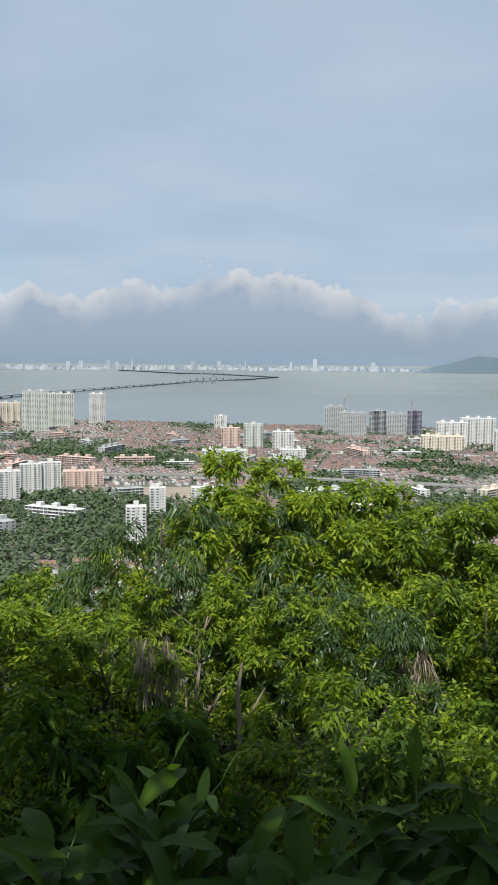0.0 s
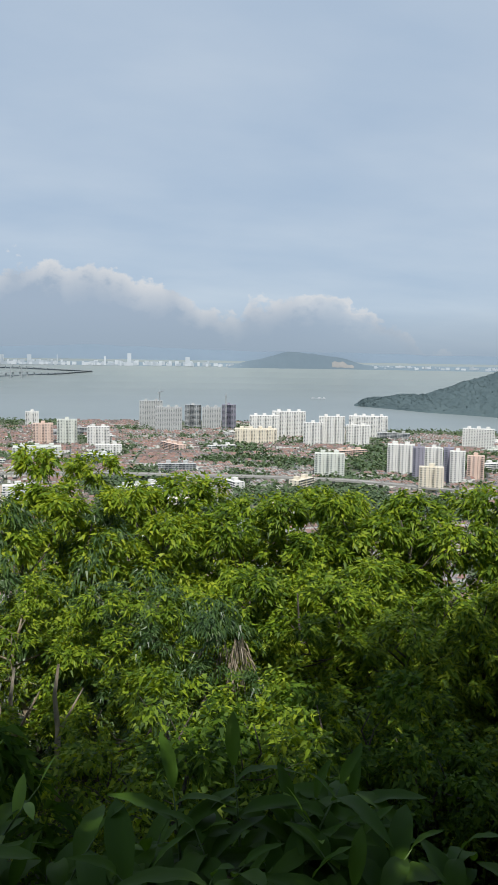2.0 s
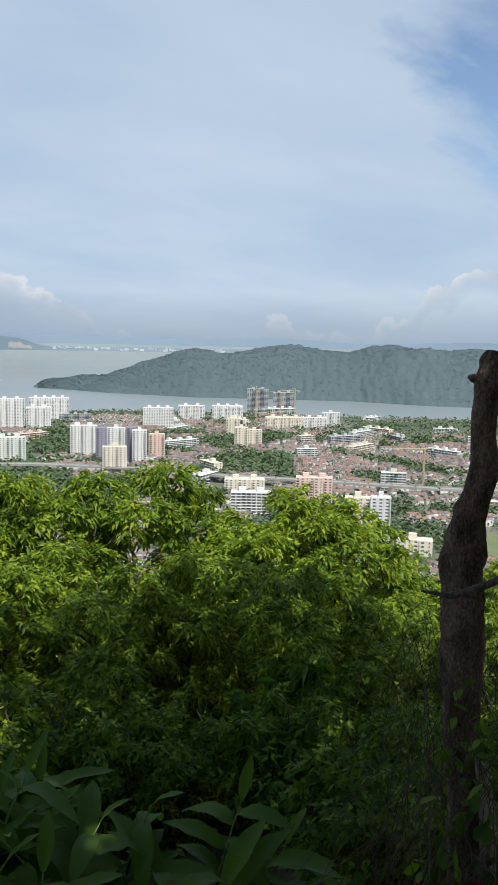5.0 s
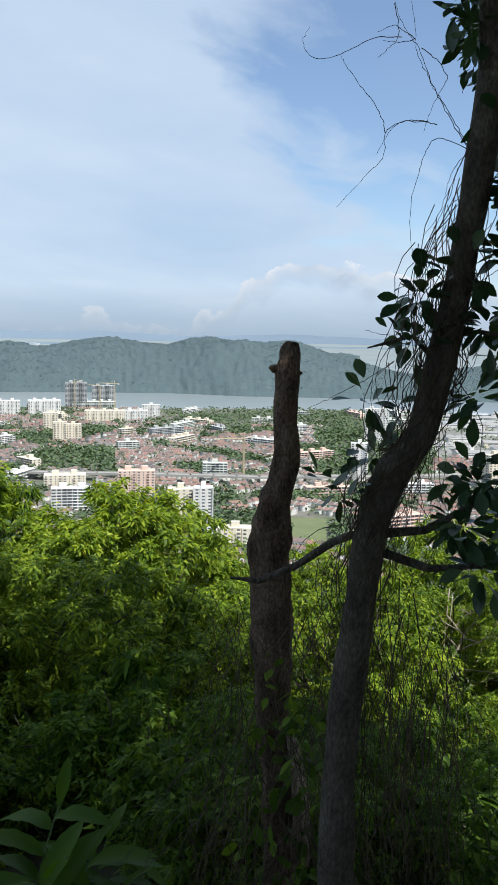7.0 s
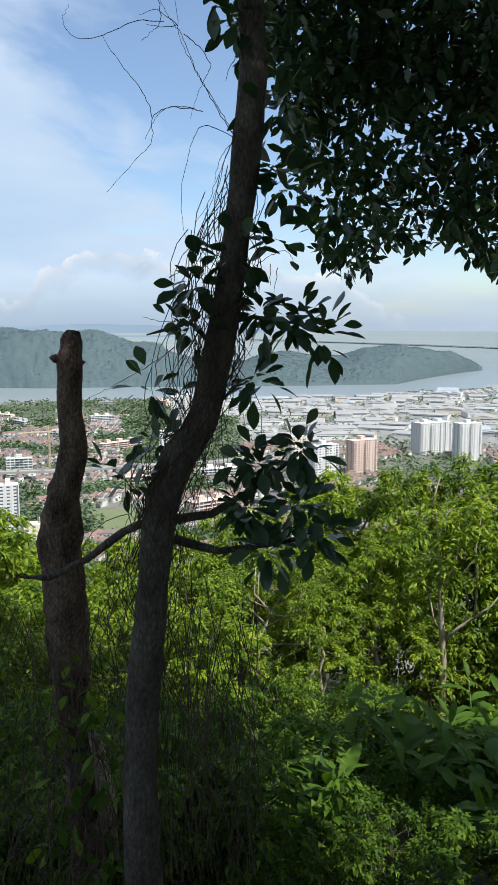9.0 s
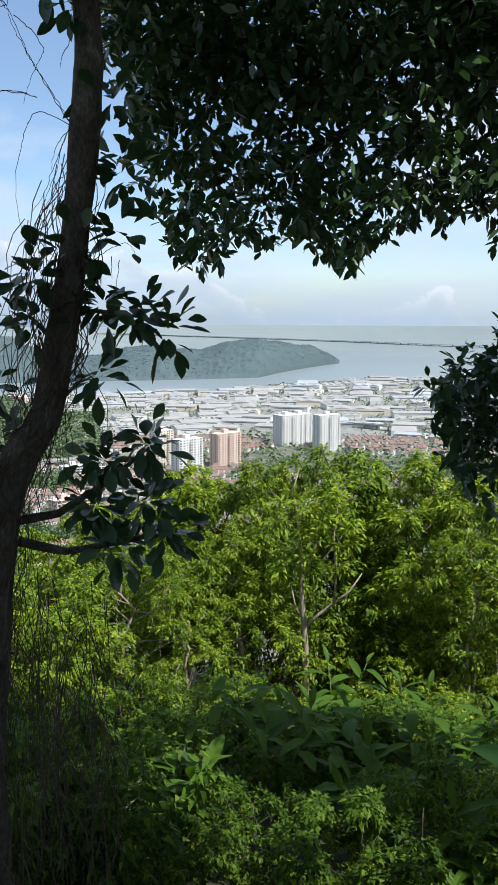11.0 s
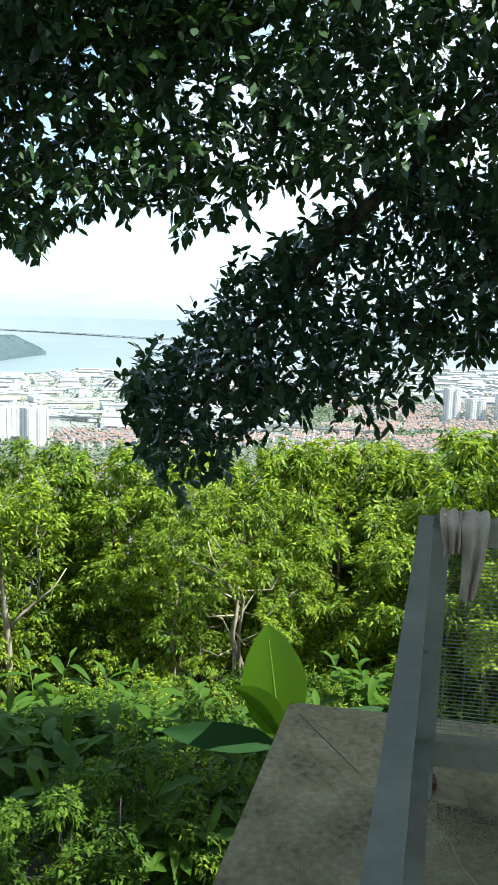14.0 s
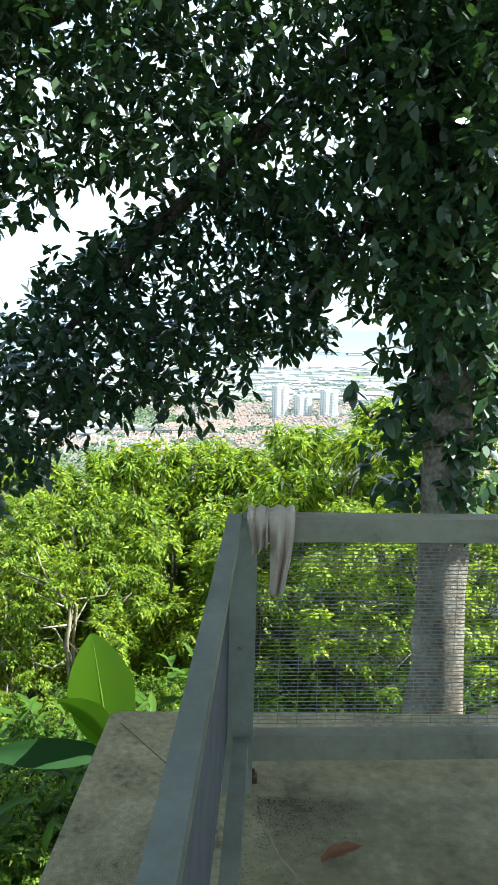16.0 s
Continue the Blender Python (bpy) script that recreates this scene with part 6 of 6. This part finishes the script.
def build_trunks():
    rng = np.random.default_rng(3)
    pick = random.Random(3)
    snag_pts = [(3.1, 2.42, -2.6), (3.1, 2.425, -1.3), (3.09, 2.43, -0.62), (3.072, 2.454, -0.325), (3.062, 2.466, -0.114), (3.058, 2.471, 0.198), (3.042, 2.489, 0.504), (3.04, 2.49, 0.69), (3.062, 2.468, 0.79), (3.083, 2.443, 0.904), (3.09, 2.434, 1.25), (3.09, 2.43, 1.42), (3.1, 2.43, 1.52), (3.11, 2.43, 1.56)]
    s = rough_limb(snag_pts, [0.13, 0.095, 0.08, 0.09, 0.1, 0.102, 0.094, 0.093, 0.076, 0.06, 0.055, 0.056, 0.047, 0.03], 2.0, 26, 0.42)
    snag = thing("dead_snag", "broken brown dead tree with rough rotten bark", "dead tree")
    part("trunk", s, BARK_SNAG, snag, smooth=True)
    for z, a, l in ((1.42, 150, 0.07), (1.4, -35, 0.055), (0.78, 150, 0.08)):
        p = Vector((3.09, 2.44, z))
        d = Vector((math.cos(radians(a)), math.sin(radians(a)), 0.25))
        part("stub", rough_limb([p, p + d * l, p + d * (l + 0.02)], [0.024, 0.018, 0.006], z, 8), BARK_SNAG, snag, smooth=True)
    for k in range(5):
        p = Vector((3.0 + 0.03 * k, 2.42 + pick.uniform(-0.03, 0.02), -0.25 - 0.06 * k))
        part("root_strand", Shape().tube([p + Vector((0, -0.1, 0)), p + Vector((0.02, -0.13, -0.25)), p + Vector((0.06, -0.12, -0.6))], [0.018, 0.022, 0.012], 7), BARK_PALE, snag, smooth=True)

    tree = thing("leaning_tree", "slim dark tree trunk wrapped in vines, leaning aside", "tree")
    trunk_pts = [(2.78, 1.85, -2.4), (2.79, 1.84, -1.1), (2.789, 1.842, -0.577), (2.787, 1.844, -0.298), (2.794, 1.835, -0.022), (2.812, 1.809, 0.334), (2.828, 1.787, 0.597), (2.848, 1.758, 0.854), (2.863, 1.735, 0.975), (2.897, 1.684, 1.085), (2.938, 1.615, 1.2), (2.957, 1.585, 1.354), (2.973, 1.559, 1.489), (2.989, 1.531, 1.699), (3.006, 1.5, 1.913), (3.02, 1.475, 2.122), (3.031, 1.455, 2.328), (3.036, 1.445, 2.53), (3.034, 1.45, 2.83), (3.05, 1.44, 3.6), (3.1, 1.4, 4.4)]
    s = rough_limb(trunk_pts, [0.12, 0.096, 0.078, 0.068, 0.071, 0.069, 0.064, 0.067, 0.073, 0.072, 0.06, 0.06, 0.058, 0.056, 0.055, 0.058, 0.057, 0.052, 0.049, 0.043, 0.035], 7.0, 20, 0.16)
    part("trunk", s, BARK, tree, smooth=True)
    part("branch", rough_limb([(2.84, 1.83, 0.79), (2.88, 1.98, 0.72), (2.85, 2.16, 0.58), (2.76, 2.3, 0.5), (2.68, 2.4, 0.51)], [0.018, 0.017, 0.015, 0.013, 0.006], 4.0, 8, 0.3), BARK, tree, smooth=True)
    part("branch", rough_limb([(2.87, 1.74, 0.8), (2.98, 1.6, 0.82), (3.08, 1.42, 0.95), (3.16, 1.28, 1.08)], [0.022, 0.016, 0.011, 0.005], 5.0, 8, 0.2), BARK, tree, smooth=True)
    part("branch", rough_limb([(2.88, 1.72, 0.72), (3.0, 1.58, 0.66), (3.12, 1.35, 0.7), (3.2, 1.2, 0.74)], [0.02, 0.016, 0.011, 0.005], 5.5, 8, 0.2), BARK, tree, smooth=True)
    part("branch", rough_limb([(2.99, 1.56, 1.6), (3.06, 1.45, 1.62), (3.13, 1.32, 1.6), (3.18, 1.22, 1.58)], [0.012, 0.01, 0.007, 0.004], 6.0, 7, 0.2), BARK, tree, smooth=True)
    part("branch", rough_limb([(2.97, 1.6, 1.52), (2.92, 1.66, 1.6), (2.86, 1.74, 1.57), (2.82, 1.8, 1.55)], [0.01, 0.008, 0.006, 0.003], 6.0, 7, 0.2), BARK, tree, smooth=True)
    clusters = [(2.94, 1.64, 1.75, 16), (2.92, 1.67, 1.56, 12), (2.84, 1.79, 1.33, 8), (2.85, 1.78, 1.12, 9), (2.77, 1.88, 0.97, 7), (3.06, 1.42, 1.65, 16), (3.13, 1.3, 1.6, 16), (3.18, 1.2, 1.55, 10), (3.06, 1.45, 1.37, 11), (3.06, 1.43, 1.03, 14), (3.14, 1.28, 1.1, 18),
                (3.05, 1.47, 0.85, 20), (3.14, 1.28, 0.87, 22), (3.17, 1.22, 0.75, 18), (3.09, 1.38, 0.68, 20), (3.02, 1.5, 2.74, 9), (2.98, 1.56, 2.82, 8), (3.0, 1.5, 1.85, 8), (3.1, 1.38, 2.4, 12), (3.12, 1.36, 2.15, 12), (3.1, 1.38, 1.92, 8)]
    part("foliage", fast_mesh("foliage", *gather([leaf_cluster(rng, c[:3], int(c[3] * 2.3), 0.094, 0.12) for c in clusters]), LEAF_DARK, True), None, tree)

    def strand(pts, r0=0.0017):
        """A thin runner that bends smoothly through its points."""
        q = [Vector(p) for p in pts]
        q = [q[0] * 2 - q[1], *q, q[-1] * 2 - q[-2]]
        out = []
        for a, b, c, d in zip(q, q[1:], q[2:], q[3:]):
            for k in range(6):
                t = k / 6
                p = b * 2 + (c - a) * t + (a * 2 - b * 5 + c * 4 - d) * t * t + (b * 3 - a - c * 3 + d) * t ** 3
                out.append(p * 0.5 + Vector([pick.gauss(0, 0.0018) for _ in range(3)]))
        out.append(q[-2])
        return Shape().tube(out, [r0 * (1 - 0.6 * k / len(out)) for k in range(len(out))], 5)

    vines = thing("hanging_vines", "tangle of thin leafless dry vines on trunk", "vines")
    runners = [
        [(2.97, 1.48, 2.29), (2.96, 1.55, 2.39), (2.93, 1.6, 2.49), (2.9, 1.62, 2.55), (2.85, 1.64, 2.65), (2.83, 1.66, 2.68), (2.82, 1.71, 2.76), (2.83, 1.74, 2.83)],
        [(2.99, 1.5, 2.3), (2.95, 1.51, 2.35), (2.9, 1.55, 2.44), (2.88, 1.59, 2.51), (2.88, 1.63, 2.58), (2.88, 1.67, 2.65), (2.88, 1.68, 2.74), (2.86, 1.69, 2.83)],
        [(2.85, 1.63, 2.65), (2.89, 1.58, 2.6), (2.92, 1.56, 2.55), (2.94, 1.59, 2.52), (2.92, 1.62, 2.45), (2.89, 1.63, 2.36)],
        [(2.97, 1.48, 2.29), (2.95, 1.56, 2.33), (2.93, 1.6, 2.34), (2.9, 1.62, 2.3), (2.86, 1.62, 2.22), (2.84, 1.64, 2.1), (2.86, 1.65, 1.96), (2.9, 1.64, 1.85)],
        [(2.93, 1.6, 2.39), (2.88, 1.64, 2.4), (2.82, 1.68, 2.39), (2.79, 1.72, 2.35), (2.79, 1.77, 2.28)],
        [(2.84, 1.65, 2.68), (2.8, 1.71, 2.73), (2.78, 1.78, 2.72)],
        [(2.86, 1.67, 2.69), (2.85, 1.73, 2.69), (2.82, 1.78, 2.7)],
        [(2.84, 1.75, 2.83), (2.83, 1.72, 2.71), (2.79, 1.73, 2.66), (2.76, 1.76, 2.62)],
        [(2.95, 1.47, 2.28), (2.92, 1.51, 2.22), (2.93, 1.55, 2.13)],
        [(2.97, 1.49, 2.29), (2.97, 1.53, 2.21), (2.96, 1.55, 2.12), (2.92, 1.58, 2.01), (2.89, 1.57, 1.91)],
        [(2.99, 1.5, 2.3), (2.94, 1.53, 2.17), (2.9, 1.56, 2.05), (2.87, 1.6, 1.97)],
        [(2.95, 1.46, 2.58), (2.94, 1.49, 2.53), (2.95, 1.51, 2.49)],
        [(3.02, 1.4, 2.02), (3.02, 1.45, 1.97), (3.01, 1.47, 1.91)],
        [(3.02, 1.44, 1.8), (3.03, 1.37, 1.85), (3.04, 1.3, 1.87), (3.05, 1.26, 1.82)],
        [(3.01, 1.35, 1.82), (3.01, 1.35, 1.74)],
        [(3.05, 1.34, 1.81), (3.06, 1.36, 1.71)],
        [(2.98, 1.51, 2.13), (2.94, 1.54, 2.08), (2.9, 1.56, 1.99)],
        [(2.87, 1.6, 2.39), (2.82, 1.68, 2.39), (2.78, 1.73, 2.35), (2.78, 1.73, 2.27), (2.74, 1.79, 2.19), (2.68, 1.87, 2.08)],
        [(2.78, 1.73, 2.35), (2.77, 1.74, 2.41), (2.73, 1.8, 2.51), (2.69, 1.85, 2.59), (2.68, 1.87, 2.63)],
        [(2.81, 1.69, 2.69), (2.75, 1.78, 2.69), (2.69, 1.86, 2.64), (2.62, 1.94, 2.62), (2.59, 1.98, 2.67), (2.6, 1.96, 2.73)],
        [(2.9, 1.72, 1.5), (2.83, 1.82, 1.42), (2.76, 1.92, 1.35), (2.7, 2.0, 1.3)], [(2.93, 1.66, 1.62), (2.88, 1.74, 1.6), (2.82, 1.82, 1.62)], [(2.88, 1.74, 1.15), (2.8, 1.85, 1.2), (2.72, 1.95, 1.15), (2.66, 2.02, 1.22)],
    ]
    for pts in runners:
        part("strand", strand(pts), VINE, vines)
    tangle = Shape()
    for i in range(520):
        q = pick.random()
        if q < 0.3:     # along the bend and upper trunk
            z = pick.uniform(0.55, 2.2)
            k = np.array([np.interp(z, [p[2] for p in trunk_pts], [p[j] for p in trunk_pts]) for j in (0, 1)])
            a = (k[0] + pick.gauss(-0.05, 0.06), k[1] + pick.gauss(0.05, 0.05), z)
            b = (a[0] + pick.gauss(-0.03, 0.05), a[1] + pick.gauss(0.02, 0.05), z - pick.uniform(0.3, 0.9))
        elif q < 0.8:   # hanging down between the trunks and about the snag
            a = (pick.uniform(2.7, 3.1), pick.uniform(1.9, 2.75), pick.uniform(-0.9, 0.45))
            b = (a[0] + pick.gauss(0, 0.25), a[1] + pick.gauss(0, 0.25), a[2] - pick.uniform(0.3, 1.2))
        else:
            a = (pick.uniform(2.8, 3.15), pick.uniform(1.4, 1.9), pick.uniform(-0.2, 0.6))
            b = (a[0] + pick.gauss(0, 0.1), a[1] + pick.gauss(0, 0.1), a[2] - pick.uniform(0.6, 1.2))
        m = tuple((a[k] + b[k]) / 2 + pick.gauss(0, 0.1) for k in range(3))
        turn, wide = pick.uniform(0, 6.3), pick.uniform(0.015, 0.05)
        pts = []
        for k in range(9):
            q = k / 8
            p = Vector(a).lerp(Vector(m), q).lerp(Vector(m).lerp(Vector(b), q), q)
            pts.append(p + Vector((math.cos(turn + 7 * q), math.sin(turn + 5 * q), 0.4 * math.sin(turn + 9 * q))) * wide)
        tangle.tube(pts, [0.0021 * (1 - 0.5 * k / 8) for k in range(9)], 3)
    tagged(part("tangle", tangle, VINE, vines), kind="stuff")
    wrap = Shape()      # runners bound round the bend of the trunk
    for i in range(46):
        z0, turn, rise = pick.uniform(0.45, 1.75), pick.uniform(0, 6.3), pick.uniform(0.15, 0.6)
        pts = []
        for k in range(12):
            z = z0 + rise * k / 11
            cx, cy = (np.interp(z, [p[2] for p in trunk_pts], [p[j] for p in trunk_pts]) for j in (0, 1))
            q = turn + 1.6 * k / 11
            r = 0.078 + 0.02 * math.sin(turn + k) + 0.01 * (i % 3)
            pts.append((cx + math.cos(q) * r, cy + math.sin(q) * r, z))
        wrap.tube(pts, [0.0032 * (1 - 0.4 * k / 11) for k in range(12)], 4)
    tagged(part("tangle", wrap, VINE, vines), kind="stuff")
    ivy = [leaf_cluster(rng, (pick.uniform(2.8, 3.02), pick.uniform(1.95, 2.4), pick.uniform(-1.9, 0.05)), 5, 0.085, 0.17) for _ in range(46)]
    part("foliage", fast_mesh("foliage", *gather(ivy), UNDER, True), None, vines)


build_trunks()


# ---- the great tree over the lookout ----
LOW = [(58, 30), (61.5, 17), (62, 10), (62.7, 6.6), (65.3, 3.5), (67, 3.3), (69.1, 5), (71.4, 4.7), (74.3, 4.8), (75.4, 3), (77.3, 3.4), (80, 5.3), (83.4, 6.5), (85.3, 5), (87.6, 5), (89, 6.1), (91.6, 7.2), (97, 9), (104, 6), (108, 4.5), (110, 1), (113, -3), (116, -2), (122, -4)]
LOBE = [  # bearing, lower and upper elevation of the hanging bough
    (81.6, -6.6, -4.6), (82.5, -9, -3.2), (83.6, -12, -2.0), (85.2, -13, -1.0), (87.3, -12.3, 0.6), (89, -9.4, 3.0), (91.5, -8.6, 5.0), (94.2, -6.4, 6.6), (96.5, -7.2, 8.2), (98.2, -7.6, 9), (100.5, -6.2, 10), (102.2, -3.4, 10), (104.5, -2.7, 9), (106.8, -1.8, 7), (107.8, 3.7, 6)]


def build_great_tree():
    rng = np.random.default_rng(11)
    t = thing("canopy_tree", "large tree with a dense dark canopy over the lookout", "tree")
    x, y = 6.5, -3.45
    base = hill_height(x, y)
    trunk_pts = [(x + 0.02, y, base - 0.4), (x, y, base + 0.6), (x + 0.03, y - 0.02, 0.0), (x - 0.02, y + 0.04, 1.4), (x - 0.1, y + 0.14, 2.6), (x - 0.15, y + 0.2, 4.0), (x - 0.5, y + 0.6, 6.0), (x - 0.9, y + 1.0, 8.2)]
    part("trunk", rough_limb(trunk_pts, [0.34, 0.25, 0.2, 0.2, 0.19, 0.17, 0.13, 0.07], 3.0, 18, 0.18, 6), BARK_BLOTCH, t, smooth=True)

    def away(b, r, el):
        px, py = place(b, r)
        return px, py, EYE + r * math.tan(radians(el))

    for pts, rad in (([trunk_pts[5], away(108, 6.6, 16), away(97, 6.6, 6), away(90, 6.9, -2), away(85, 7.0, -8)], [0.1, 0.07, 0.05, 0.03, 0.012]),
                     ([trunk_pts[5], away(104, 7.2, 24), away(90, 7.2, 18), away(76, 7.2, 12), away(68, 7.2, 8)], [0.12, 0.09, 0.07, 0.04, 0.012]),
                     ([trunk_pts[4], away(113, 6.6, 10), away(110, 6.3, 5), away(106, 6.4, 0)], [0.06, 0.04, 0.03, 0.01]),
                     ([trunk_pts[6], away(100, 8.5, 30), away(85, 9.5, 24), away(72, 10.5, 16)], [0.1, 0.07, 0.05, 0.02])):
        part("limb", rough_limb(pts, rad, 1.0, 9, 0.2, 6), BARK, t, smooth=True)

    def crown_part(n, lo_hi, r0, r1, leaf, per, top=60.0, power=1.0, zmax=9.5, sparse=0.0):
        b = rng.uniform(lo_hi[0][0], lo_hi[-1][0], n)
        lo = np.interp(b, [q[0] for q in lo_hi], [q[1] for q in lo_hi])
        hi = np.interp(b, [q[0] for q in lo_hi], [q[2] for q in lo_hi]) if len(lo_hi[0]) > 2 else np.full(n, top)
        el = lo + 0.8 + (hi - lo - 0.8) * rng.random(n) ** power
        r = rng.uniform(r0, r1, n)
        c = np.stack([0.24 + r * np.sin(np.radians(b)), -0.27 + r * np.cos(np.radians(b)), EYE + r * np.tan(np.radians(el))], 1)
        keep = (c[:, 2] < zmax) & ~((b > 94) & (b < 110) & (rng.random(n) < sparse))
        gap = np.array([noise.noise((p[0] * 1.1, p[1] * 1.1, p[2] * 1.6)) for p in c]) > -0.55
        c = c[keep & gap]
        out = random_ways(rng, len(c))
        return rosettes(rng, c, out, per, leaf)

    def rosettes(rng, c, out, per, leaf, small="medium"):
        n = len(c)
        s = np.tile(np.linspace(0.0, 1.0, per), n)
        w = np.repeat(out, per, 0)
        p = np.repeat(c, per, 0) + w * (s * 0.18)[:, None]
        d = w * 0.5 + random_ways(rng, n * per) * 0.9 + np.array([0, 0, -0.25])
        size = leaf * rng.uniform(0.7, 1.2, n * per)
        return leaves(p, d, size, size * 0.5, rng, fold=0.06, droop=0.15, small=small)

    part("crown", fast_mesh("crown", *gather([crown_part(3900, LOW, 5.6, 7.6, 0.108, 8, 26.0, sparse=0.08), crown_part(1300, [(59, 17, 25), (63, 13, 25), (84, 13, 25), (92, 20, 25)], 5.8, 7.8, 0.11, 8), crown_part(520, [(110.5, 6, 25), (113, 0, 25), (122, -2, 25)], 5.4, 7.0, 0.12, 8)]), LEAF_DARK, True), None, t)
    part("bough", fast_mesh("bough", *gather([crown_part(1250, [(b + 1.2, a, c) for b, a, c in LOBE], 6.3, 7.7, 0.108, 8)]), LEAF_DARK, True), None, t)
    # the crown goes on over the lookout's head, out of view, to shade it
    n = 6200
    c = np.stack([rng.uniform(-5.0, 5.6, n), rng.uniform(-8.5, 3.6, n), rng.uniform(4.3, 7.8, n)], 1)
    # trimmed on the east side to let sun onto the undergrowth
    c = c[c[:, 0] < 5.6 + np.minimum(0, c[:, 1] + 0.5) * 0.6]
    high = np.degrees(np.arctan2(c[:, 2] - EYE, np.hypot(c[:, 0], c[:, 1])))
    b = np.degrees(np.arctan2(c[:, 0], c[:, 1]))
    # extra unseen leafage that closes sun gaps over the deck
    thick = np.stack([rng.uniform(-2.5, 4.2, 2600), rng.uniform(-8.5, -2.2, 2600), rng.uniform(4.6, 8.0, 2600)], 1)
    thick = thick[thick[:, 0] < 5.6 + (thick[:, 1] + 0.5) * 0.6]
    # an opening cut so sun reaches the plants to the north
    c = c[~((c[:, 1] > 0.5) & (np.abs(c[:, 0] - 0.4) < 0.95))]
    high = np.degrees(np.arctan2(c[:, 2] - EYE, np.hypot(c[:, 0], c[:, 1])))
    b = np.degrees(np.arctan2(c[:, 0], c[:, 1]))
    c = c[(high > 29) | (b > 66) | (b < -30)]
    c = np.concatenate([c, thick])
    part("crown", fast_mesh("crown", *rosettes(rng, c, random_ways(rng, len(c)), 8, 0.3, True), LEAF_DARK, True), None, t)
    # creepers round the trunk
    c = []
    for i in range(760):
        z = 0.1 + 4.4 * rng.random() ** 0.75
        a = rng.uniform(0, 2 * math.pi)
        px, py = np.interp(z, [p[2] for p in trunk_pts], [p[0] for p in trunk_pts]), np.interp(z, [p[2] for p in trunk_pts], [p[1] for p in trunk_pts])
        k = 0.2 + abs(rng.normal(0, 0.12 + 0.12 * min(1.0, max(0.0, z - 0.2))))
        c.append((px + math.cos(a) * k, py + math.sin(a) * k, z))
    c = np.array(c)
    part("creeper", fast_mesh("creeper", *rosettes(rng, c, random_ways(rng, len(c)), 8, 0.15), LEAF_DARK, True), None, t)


build_great_tree()
